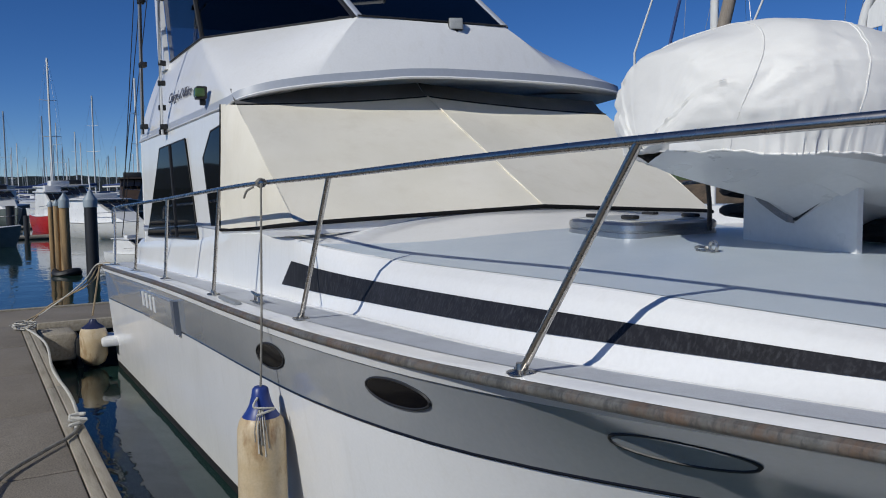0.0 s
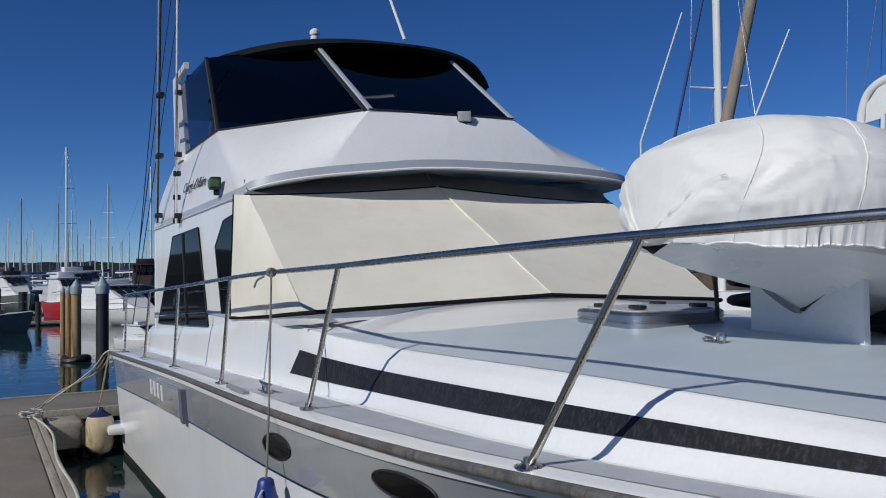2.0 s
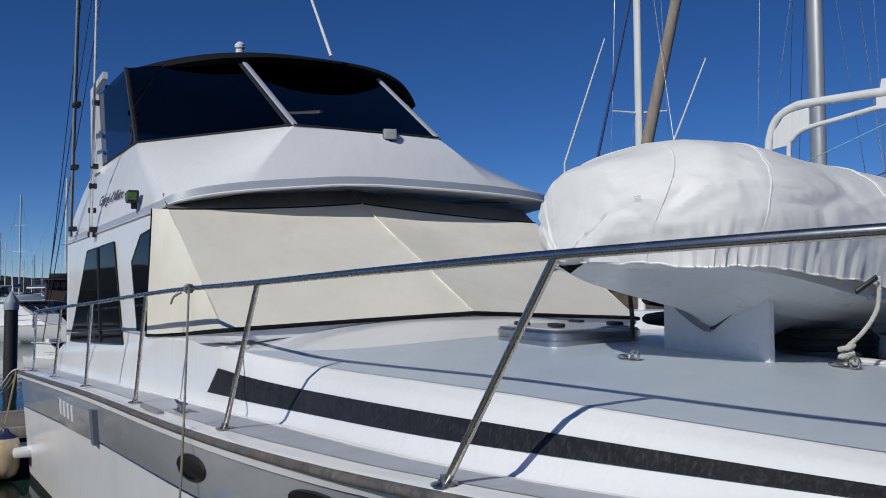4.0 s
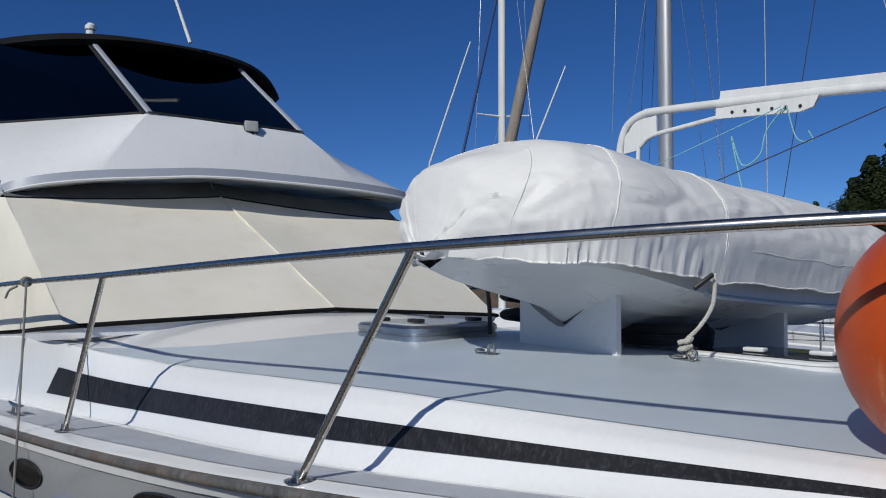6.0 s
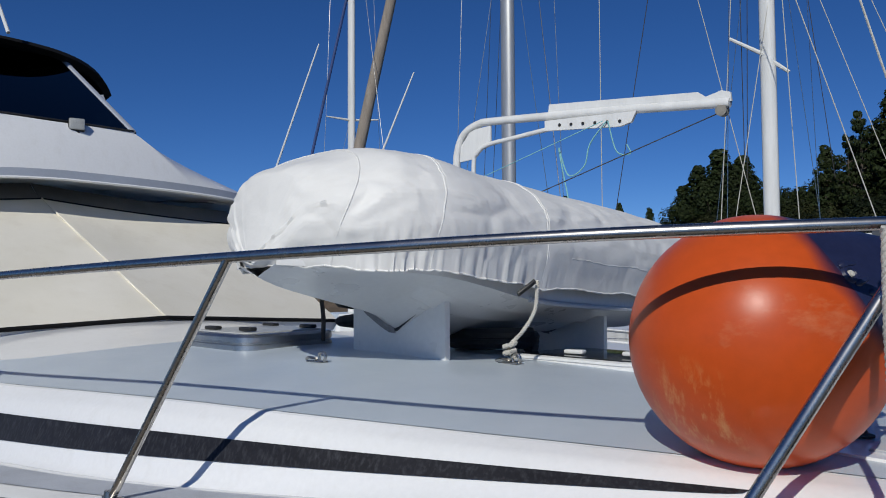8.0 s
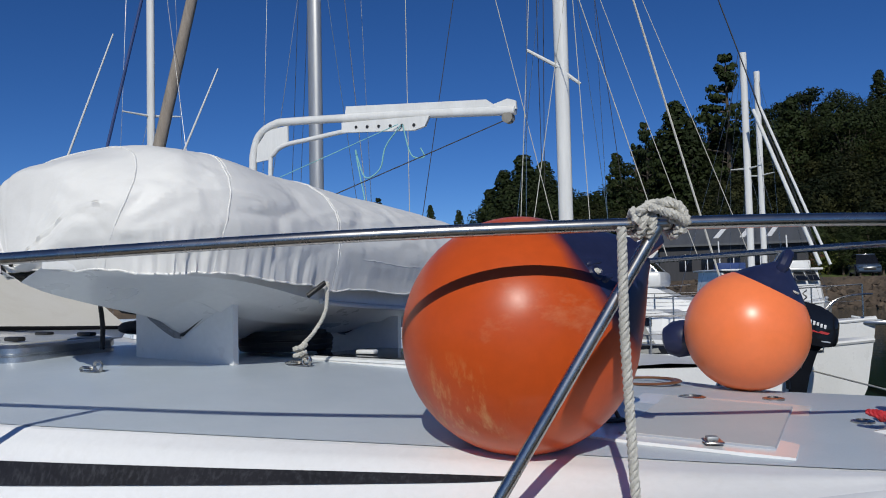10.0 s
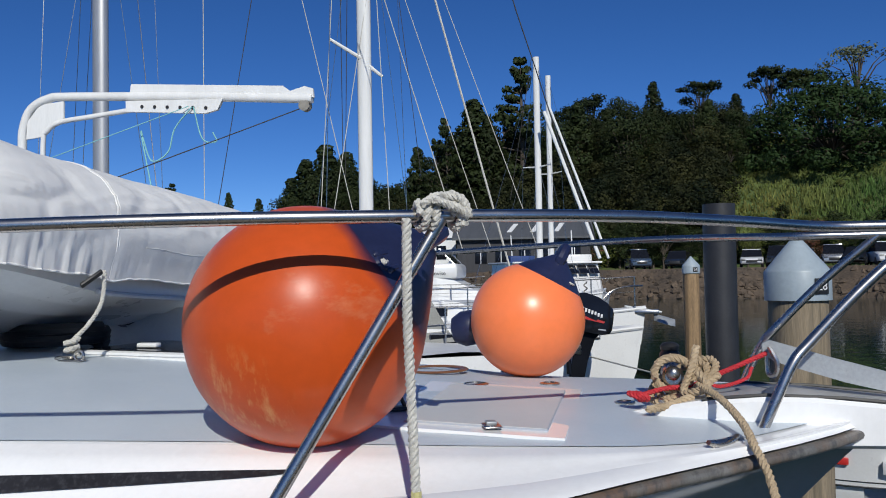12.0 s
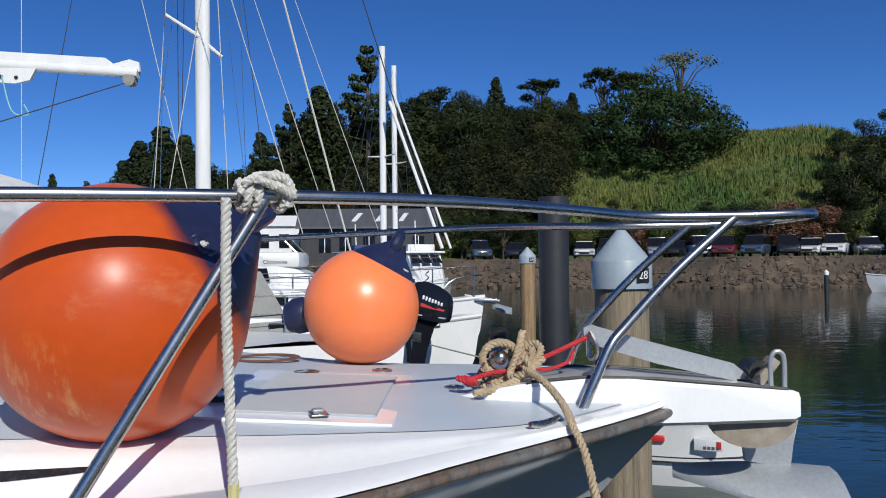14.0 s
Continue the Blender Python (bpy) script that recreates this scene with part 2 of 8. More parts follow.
WHITE_PAINT = material("white_boat_paint", (0.80, 0.80, 0.79), (0.72, 0.72, 0.71), 0.3, coarse=1.5, grain=0.04, coat=0.2)
GREEN_LENS = material("green_lamp", (0.10, 0.17, 0.06), (0.06, 0.12, 0.04), 0.15, grain=0.1)
INK = material("black_lettering", (0.03, 0.03, 0.035), rough=0.5)
GREY_INK = material("grey_lettering", (0.10, 0.10, 0.12), rough=0.4)
WHITE_INK = material("white_lettering", (0.8, 0.8, 0.8), rough=0.5)
TUBE_GREY = material("pale_grey_inflatable_fabric", (0.62, 0.63, 0.64), (0.55, 0.56, 0.57), 0.5, coarse=3, grain=0.06)


# ---- geometry helpers ----
def pchip(table):
    """A smooth curve through (x, value) pairs that doesn't overshoot."""
    xs, ys = (np.array(c, float) for c in zip(*table))
    h, d = np.diff(xs), np.diff(ys) / np.diff(xs)
    m = np.zeros(len(xs))
    m[0], m[-1] = d[0], d[-1]
    for i in range(1, len(xs) - 1):
        if d[i - 1] * d[i] > 0:
            w1, w2 = 2 * h[i] + h[i - 1], h[i] + 2 * h[i - 1]
            m[i] = (w1 + w2) / (w1 / d[i - 1] + w2 / d[i])

    def value(x):
        x = min(max(x, xs[0]), xs[-1])
        i = min(int(np.searchsorted(xs, x, "right")) - 1, len(xs) - 2)
        t = (x - xs[i]) / h[i]
        return float((2 * t**3 - 3 * t**2 + 1) * ys[i] + (t**3 - 2 * t**2 + t) * h[i] * m[i] + (-2 * t**3 + 3 * t**2) * ys[i + 1] + (t**3 - t**2) * h[i] * m[i + 1])

    return value


def spline(pts, n=8):
    """Points along a Catmull-Rom curve."""
    p = [Vector(q) for q in pts]
    p = [p[0] * 2 - p[1]] + p + [p[-1] * 2 - p[-2]]
    out = []
    for i in range(1, len(p) - 2):
        for k in range(n):
            t = k / n
            a, b, c, d = p[i - 1 : i + 3]
            out.append(0.5 * ((2 * b) + (c - a) * t + (2 * a - 5 * b + 4 * c - d) * t * t + (3 * b - a - 3 * c + d) * t**3))
    return out + [p[-2]]


class Geo:
    """Collects vertices and faces for one mesh."""

    def __init__(self):
        self.v, self.f = [], []

    def add(self, verts, faces):
        o = len(self.v)
        self.v += [tuple(q) for q in verts]
        self.f += [tuple(i + o for i in face) for face in faces]
        return self

    def moved(self, m):
        self.v = [tuple(m @ Vector(q)) for q in self.v]
        return self

    def rings(self, rings, close=True, caps=True):
        n = len(rings[0])
        faces = []
        for a in range(len(rings) - 1):
            for b in range(n if close else n - 1):
                c = (b + 1) % n
                faces.append((a * n + b, a * n + c, (a + 1) * n + c, (a + 1) * n + b))
        if caps and close:
            faces.append(tuple(range(n))[::-1])
            faces.append(tuple((len(rings) - 1) * n + i for i in range(n)))
        return self.add([q for r in rings for q in r], faces)

    def tube(self, pts, r, n=10, closed=False, squash=1.0):
        pts = [Vector(q) for q in pts]
        rr = r if isinstance(r, (list, tuple)) else [r] * len(pts)
        rings, up = [], None
        for i, q in enumerate(pts):
            a, b = pts[i - 1 if i or closed else 0], pts[(i + 1) % len(pts) if closed else min(i + 1, len(pts) - 1)]
            t = (b - a).normalized()
            if up is None:
                up = Vector((0, 0, 1)) if abs(t.z) < 0.9 else Vector((1, 0, 0))
            up = (up - t * up.dot(t)).normalized()
            s = t.cross(up)
            rings.append([q + (math.cos(k * math.tau / n) * s + math.sin(k * math.tau / n) * up * squash) * rr[i] for k in range(n)])
        if closed:
            return self.rings(rings + [rings[0]], True, False)
        return self.rings(rings)

    def lathe(self, profile, n=24, m=None, caps=True):
        rings = [[Vector((r * math.cos(k * math.tau / n), r * math.sin(k * math.tau / n), z)) for k in range(n)] for r, z in profile]
        if m is not None:
            rings = [[m @ q for q in ring] for ring in rings]
        return self.rings(rings, True, caps)

    def box(self, lo, hi, bevel=0.0, m=None):
        (x0, y0, z0), (x1, y1, z1) = lo, hi
        b = min(bevel, (x1 - x0) / 2.1, (y1 - y0) / 2.1, (z1 - z0) / 2.1)
        if b <= 0:
            q = [Vector((x, y, z)) for z in (z0, z1) for x, y in ((x0, y0), (x1, y0), (x1, y1), (x0, y1))]
            rings = [q[:4], q[4:]]
        else:
            rings = []
            for z, s in ((z0, b), (z0 + b * 0.3, b * 0.3), (z0 + b, 0), (z1 - b, 0), (z1 - b * 0.3, b * 0.3), (z1, b)):
                ring = []
                for cx, cy, sx, sy in ((x1, y1, 1, 1), (x0, y1, -1, 1), (x0, y0, -1, -1), (x1, y0, 1, -1)):
                    px, py = cx - sx * b, cy - sy * b
                    rad = b - s
                    arc = [(rad, 0), (rad * 0.707, rad * 0.707), (0, rad)]
                    if sx * sy < 0:
                        arc = arc[::-1]
                    ring += [Vector((px + sx * ax, py + sy * ay, z)) for ax, ay in arc]
                rings.append(ring)
        if m is not None:
            rings = [[m @ q for q in ring] for ring in rings]
        return self.rings(rings)

    def slab(self, outline, normal, depth):
        """A flat plate of any outline, with depth along its normal."""
        n = Vector(normal).normalized() * depth
        a = [Vector(q) for q in outline]
        return self.rings([a, [q + n for q in a]])

    def ball(self, centre, r, nu=16, nv=10, scale=(1, 1, 1)):
        rings = []
        for j in range(1, nv):
            th = math.pi * j / nv
            rings.append([Vector(centre) + Vector((r * scale[0] * math.sin(th) * math.cos(k * math.tau / nu), r * scale[1] * math.sin(th) * math.sin(k * math.tau / nu), -r * scale[2] * math.cos(th))) for k in range(nu)])
        return self.rings(rings)


def part(name, geo, mat, parent=None, label="", smooth=True, angle=40.0):
    """Links a mesh as one object, under a thing or a part if one is given."""
    me = bpy.data.meshes.new(name)
    me.from_pydata(geo.v, [], geo.f)
    me.validate()
    bm = bmesh.new()
    bm.from_mesh(me)
    bmesh.ops.recalc_face_normals(bm, faces=bm.faces)
    for face in bm.faces:
        face.smooth = smooth
    if smooth:
        for e in bm.edges:
            if len(e.link_faces) == 2 and e.calc_face_angle(0) > radians(angle):
                e.smooth = False
    bm.to_mesh(me)
    bm.free()
    me.materials.append(mat)
    ob = new(name, me)
    if parent:
        ob.parent = parent
    if label:
        ob["label"] = label
    return ob


def thing(name, label, category, group="", at=(0, 0, 0), kind=""):
    """An empty that carries the parts of one thing; its parts are given in the thing's own frame."""
    ob = new(name)
    ob.location = at
    return tagged(ob, label, category, group, kind)


def twist(pts, r, strands=3, pitch=0.05, n=6, geo=None):
    """A laid rope: strands that wind round a path."""
    g = geo or Geo()
    pts = [Vector(q) for q in pts]
    fine, run = [], [0.0]
    for a, b in zip(pts, pts[1:]):
        k = max(1, int((b - a).length / (pitch / 6)))
        fine += [a.lerp(b, i / k) for i in range(k)]
    fine.append(pts[-1])
    for a, b in zip(fine, fine[1:]):
        run.append(run[-1] + (b - a).length)
    for s in range(strands):
        path, up = [], None
        for i, q in enumerate(fine):
            t = (fine[min(i + 1, len(fine) - 1)] - fine[max(i - 1, 0)]).normalized()
            if up is None:
                up = Vector((0, 0, 1)) if abs(t.z) < 0.9 else Vector((1, 0, 0))
            up = (up - t * up.dot(t)).normalized()
            a = run[i] / pitch * math.tau + s * math.tau / strands
            path.append(q + (math.cos(a) * up + math.sin(a) * t.cross(up)) * r * 0.5)
        g.tube(path, r * 0.56, n)
    return g


def lettering(name, text, size, m, mat, parent, depth=0.001, shear=0.0, align="CENTER"):
    """Raised letters from the built-in font, as a mesh."""
    cu = bpy.data.curves.new(name, "FONT")
    cu.body, cu.size, cu.extrude, cu.shear, cu.align_x, cu.align_y, cu.resolution_u = text, size, depth, shear, align, "CENTER", 3
    tmp = new(name + "_curve", cu)
    me = bpy.data.meshes.new_from_object(tmp.evaluated_get(bpy.context.evaluated_depsgraph_get()))
    bpy.data.objects.remove(tmp)
    me.transform(m)
    me.materials.append(mat)
    ob = new(name, me)
    ob.parent = parent
    return ob


# ---- water ----
def water_surface():
    m = bpy.data.materials.new("calm_harbour_water")
    m.use_nodes = True
    nt = m.node_tree
    p = nt.nodes["Principled BSDF"]
    p.inputs["Base Color"].default_value = (0.012, 0.030, 0.026, 1)
    p.inputs["Roughness"].default_value, p.inputs["IOR"].default_value = 0.03, 1.33
    b = nt.nodes.new("ShaderNodeBump")
    b.inputs["Strength"].default_value, b.inputs["Distance"].default_value = 0.22, 0.05
    swell, ripple = noise_tex(nt, 1.1, 3, (1, 1.6, 1), 0.5), noise_tex(nt, 5.0, 2, (1, 1.8, 1), 0.5)
    total = nt.nodes.new("ShaderNodeMath")
    total.operation = "MULTIPLY_ADD"
    total.inputs[1].default_value = 0.18
    nt.links.new(ripple, total.inputs[0])
    nt.links.new(swell, total.inputs[2])
    nt.links.new(total.outputs[0], b.inputs["Height"])
    nt.links.new(b.outputs[0], p.inputs["Normal"])
    s = 2500.0
    g = Geo().add([(-s, -s, 0), (s, -s, 0), (s, s, 0), (-s, s, 0)], [(0, 1, 2, 3)])
    return tagged(part("water", g, m, smooth=False), "calm dark green harbour water with small ripples", "water", kind="structure")


water_surface()

# ---- the moored motor yacht: bow towards +x, centre line at y = YC ----
YC = 2.70
SKEW = 0.10


def mid_y(x):
    """The centre line: it leans a little to port towards the stern."""
    return YC - 0.03 * min(x, 0.0)


def beam_y(x, side, h):
    """The y of a point h outboard of the starboard reference line, or of its mirror to port."""
    return YC - h if side < 0 else 2 * mid_y(x) - YC + h


half_beam = pchip([(-10.1, 2.13), (-6.76, 1.842), (-3.88, 1.69), (-2.69, 1.589), (-2.04, 1.50), (-1.2, 1.34), (-0.6, 1.17), (0.0, 0.95), (0.21, 0.79), (0.47, 0.60), (0.72, 0.37), (0.95, 0.06)])
sheer = pchip([(-10.1, 1.18), (-6.76, 1.28), (-3.88, 1.38), (-2.69, 1.44), (-2.04, 1.48), (-1.0, 1.545), (0.0, 1.60), (0.47, 1.64), (0.95, 1.67)])
side_deck = pchip([(-10.1, 0.32), (-7.15, 0.30), (-5.65, 0.36), (-3.95, 0.37), (-1.96, 0.23), (-1.0, 0.20), (0.0, 0.13), (0.3, 0.06), (0.5, 0.02), (0.95, 0.01)])
trunk_half = pchip([(-9.8, 1.71), (-6.5, 1.455), (-4.9, 1.40), (-4.6, 1.36), (-3.9, 1.19), (-1.88, 1.13), (-1.23, 0.97), (-0.74, 0.84), (-0.05, 0.66), (0.2, 0.63), (0.42, 0.55), (0.62, 0.36), (0.95, 0.04)])
trunk_edge = pchip([(-9.8, 1.46), (-6.5, 1.69), (-4.9, 1.74), (-3.9, 1.68), (-1.88, 1.72), (-1.23, 1.70), (-0.74, 1.685), (-0.05, 1.658), (0.42, 1.66), (0.95, 1.682)])
trunk_crown = pchip([(-9.8, 1.9), (-4.4, 1.888), (-3.6, 1.838), (-3.0, 1.812), (-2.0, 1.782), (-0.3, 1.698), (0.5, 1.672), (0.95, 1.69)])
band_low = pchip([(-10.1, 0.80), (-6.4, 0.944), (-3.8, 1.045), (-2.8, 1.10), (-2.2, 1.125), (-1.7, 1.145), (-1.0, 1.18), (0.0, 1.26), (0.95, 1.34)])
water_half = pchip([(-10.1, 1.98), (-5.5, 1.60), (-3.0, 1.32), (-1.5, 0.84), (0.0, 0.26), (0.95, 0.02)])
STATIONS = [-10.1 + 0.25 * i for i in range(32)] + [-2.1 + 0.1 * i for i in range(31)] + [0.95]


def hull_point(x, z, side, out=0.0):
    """On the hull's skin below the deck-edge station x, at the height z."""
    w = min(1, max(0, (x + 4.0) / 4.95))
    w = w * w * (3 - 2 * w)
    zr = sheer(x)
    t = (zr - z) / (zr + 0.4)
    h = water_half(x) + (half_beam(x) - water_half(x)) * max(0, 1 - t) ** (1 + 1.4 * w + 11.0 * w * w)
    return Vector((x - 1.7 * w * t**0.9 if t > 0 else x, beam_y(x, side, h + out), z))


def trunk_z(x, y):
    """Height of the raised foredeck."""
    k = min(1, abs(y - mid_y(x)) / max(0.02, trunk_half(x) + mid_y(x) - YC))
    return trunk_crown(x) + (trunk_edge(x) - trunk_crown(x)) * k**2.2


yacht = thing("motor_yacht", "white and silver flybridge motor yacht moored at a dock", "boat")


def hull_parts():
    grey, white, boot, line, skirt = Geo(), Geo(), Geo(), Geo(), Geo()
    for side in (-1, 1):
        def strip(g, top, bottom, n, out=0.0):
            g.rings([[hull_point(x, top(x) + (bottom(x) - top(x)) * i / n, side, out) for i in range(n + 1)] for x in STATIONS], False)

        strip(grey, lambda x: sheer(x) - 0.005, band_low, 5)
        strip(white, band_low, lambda x: 0.07, 8)
        strip(boot, lambda x: 0.07, lambda x: -0.4, 5)
        line.tube([hull_point(x, band_low(x), side, 0.001) for x in STATIONS], 0.006, 6)
        strip(skirt, lambda x: sheer(x) - 0.036, lambda x: sheer(x) - 0.066 - 0.012 * min(1, max(0, (x + 4) / 3)), 1, 0.010)
    for g, z0, z1 in ((grey, 0.8, 1.18), (white, 0.07, 0.8), (boot, -0.4, 0.07)):
        a = [hull_point(-10.1, z, s) for s, z in ((-1, z0), (1, z0), (1, z1), (-1, z1))]
        g.add(a, [(0, 1, 2, 3)])
    part("hull_topside_band", grey, HULL_GREY, yacht, "glossy silver-grey painted band below the rub rail")
    part("hull", white, GELCOAT, yacht, "white glossy lower hull")
    part("boot_stripe", boot, BLACK, yacht, "black band at the waterline")
    part("pinstripe", line, BLACK_GLOSS, yacht)
    part("rub_rail_lip", skirt, GELCOAT_OLD, yacht)
    for side in (-1, 1):
        rail = Geo()
        rings = []
        for x in STATIONS[:-1]:
            c = Vector((x, beam_y(x, side, half_beam(x)), sheer(x) - 0.016))
            t = Vector((1, side * (half_beam(x + 0.02) - half_beam(x - 0.02)) / 0.04, 0)).normalized()
            o = Vector((t.y, -t.x, 0)) * (1 if side < 0 else -1)
            f = 1 - 0.32 * min(1, max(0, (x + 1.2) / 1.4))
            rings.append([c + o * a * f + Vector((0, 0, b * f)) for a, b in ((-0.02, -0.018), (0.008, -0.019), (0.018, -0.012), (0.022, 0), (0.018, 0.012), (0.008, 0.018), (-0.03, 0.020))])
        rail.rings(rings)
        part("rub_rail", rail, RUB, yacht, "stained grey rub rail along the deck edge")


def deck_parts():
    side, body, top, pad = Geo(), Geo(), Geo(), Geo()
    for s in (-1, 1):
        rings, pads, walls = [], [], []
        for x in STATIONS[:-1]:
            b, zr, w = half_beam(x), sheer(x), side_deck(x)
            rings.append([(x, beam_y(x, s, b), zr + 0.004), (x, beam_y(x, s, b - 0.02), zr + 0.012), (x, beam_y(x, s, b - w), zr + 0.02)])
            if x < -0.15:
                pads.append([(x, beam_y(x, s, b - min(0.10, w * 0.32)), zr + 0.018), (x, beam_y(x, s, b - w * 0.86), zr + 0.0225)])
            inner, hg, zg = b - w, trunk_half(x), trunk_edge(x)
            hg = min(hg, inner - 0.015)
            zd = zr + 0.02
            rise, run = zg - zd, inner - hg
            fil = min(0.05, abs(rise) * 0.35 + 0.004)
            sect = [(inner + 0.0, zd), (inner - 0.25 * run * 0.6, zd + fil * 0.35)]
            for k in range(1, 5):
                u = k / 4
                sect.append((inner - run * (0.15 + 0.50 * u), zd + rise * (0.12 + 0.70 * u)))
            for k in range(1, 5):
                a = k / 4 * math.pi / 2
                sect.append((hg + run * 0.35 * (1 - math.sin(a)), zd + rise * (0.82 + 0.18 * math.sin(a)) - 0.0))
            sect.append((hg - 0.06, trunk_z(x, beam_y(x, -1, hg - 0.06))))
            walls.append([(x, beam_y(x, s, h), z) for h, z in sect])
        side.rings(rings, False)
        pad.rings(pads, False)
        body.rings(walls, False)
    # the grey field: its after edge curves forward to the hatch and leaves a white margin below the windscreen
    after = pchip([(0.0, -3.42), (0.3, -3.45), (0.55, -3.58), (0.76, -3.81), (0.9, -4.15), (1.0, -4.5)])
    rings = []
    for j in range(-14, 15):
        k = j / 14
        x0 = after(abs(k))
        row = []
        for i in range(61):
            x = x0 + (0.70 - x0) * i / 60
            hg = min(trunk_half(x), half_beam(x) - side_deck(x) - 0.015) - 0.012
            lo, hi = beam_y(x, -1, hg), beam_y(x, 1, hg)
            y = lo + (hi - lo) * (k + 1) / 2
            row.append((x, y, trunk_z(x, y) + 0.003))
        rings.append(row)
    top.rings(rings, False)
    under = Geo()
    under.rings([[(x, q, trunk_z(x, q) - 0.002) for q in [beam_y(x, -1, trunk_half(x) - 0.05) + (beam_y(x, 1, trunk_half(x) - 0.05) - beam_y(x, -1, trunk_half(x) - 0.05)) * k / 12 for k in range(13)]] for x in STATIONS[:-1]], False)
    part("side_deck", side, GELCOAT, yacht, "white side deck beside the raised foredeck")
    part("side_deck_pad", pad, SIDE_PAD, yacht, "worn grey non-slip side deck strip")
    part("foredeck_coaming", body, GELCOAT, yacht, "glossy white rounded side of the raised foredeck")
    part("foredeck_base", under, GELCOAT, yacht)
    part("foredeck", top, NONSKID, yacht, "blue-grey non-slip raised foredeck")
    # black vinyl stripe along the coaming
    stripe = Geo()
    for s in (-1, 1):
        rows = []
        for i in range(41):
            x = -4.84 + (4.84 - 0.50) * (1 - (1 - i / 40) ** 1.6)
            k = 1 - (1 - i / 40) ** 1.6
            hi = 0.63
            lo = 0.63 - 0.41 * (1 - k) ** 0.29
            row = []
            for j in range(5):
                q = lo + (hi - lo) * j / 4
                xs = x + 0.45 * (q - 0.63) * max(0.0, 1 - i / 12)
                b, zd = half_beam(xs), sheer(xs) + 0.02
                inner = b - side_deck(xs)
                run, rise = inner - min(trunk_half(xs), inner - 0.015), trunk_edge(xs) - zd
                u = (q - 0.12) / 0.70
                row.append((xs, beam_y(xs, s, inner - run * (0.15 + 0.50 * u) + 0.005), zd + rise * q))
            rows.append(row)
        stripe.rings(rows, False)
    part("coaming_stripe", stripe, STRIPE_BLACK, yacht, "faded black vinyl stripe with pale scratches")


hull_parts()
deck_parts()


# ---- cabin ----
WINDOW_DARK = material("dark_tinted_cabin_glass", (0.004, 0.005, 0.008), (0.006, 0.007, 0.011), 0.04, coarse=4, fine=60, grain=0.1, spec=0.10, rough_var=0.02)


def cab_y(x):
    return 1.25 + 0.08 * (x + 6.47)


def mirror(q):
    """The point across the yacht's centre line."""
    off = mid_y(q[0]) - q[1]
    return Vector((q[0] + SKEW * off, q[1] + 2 * off, q[2]))


def sheet(geo, grid, thick, normal_hint):
    """A cloth-like sheet with two sides from a grid of points."""
    back = [[Vector(q) - Vector(normal_hint) * thick for q in row] for row in grid]
    n, m = len(grid), len(grid[0])
    flat = [Vector(q) for row in grid for q in row] + [q for row in back for q in row]
    faces = []
    for i in range(n - 1):
        for j in range(m - 1):
            a = i * m + j
            faces += [(a, a + 1, a + m + 1, a + m), (n * m + a, n * m + a + m, n * m + a + m + 1, n * m + a + 1)]
    rim = [j for j in range(m)] + [i * m + m - 1 for i in range(1, n)] + [(n - 1) * m + j for j in range(m - 2, -1, -1)] + [i * m for i in range(n - 2, 0, -1)]
    for a, b in zip(rim, rim[1:] + rim[:1]):
        faces.append((a, b, n * m + b, n * m + a))
    return geo.add(flat, faces)


def quad_grid(a, b, c, d, n, m, bulge=0.0, ripple=0.0, seed=0.0, push=(0, 0, 1)):
    """A grid from the corners a-b (first row) to d-c (last row), bowed and wrinkled along push."""
    a, b, c, d, push = (Vector(q) for q in (a, b, c, d, push))
    rows = []
    for i in range(n + 1):
        u, row = i / n, []
        for j in range(m + 1):
            v = j / m
            q = a.lerp(b, v).lerp(d.lerp(c, v), u)
            k = bulge * 16 * u * (1 - u) * v * (1 - v)
            k += ripple * noise.noise(Vector((q.x * 1.7 + seed, q.y * 1.7, q.z * 1.7))) * min(1, 8 * u * (1 - u) + 0.1)
            row.append(q + push * k)
        rows.append(row)
    return rows


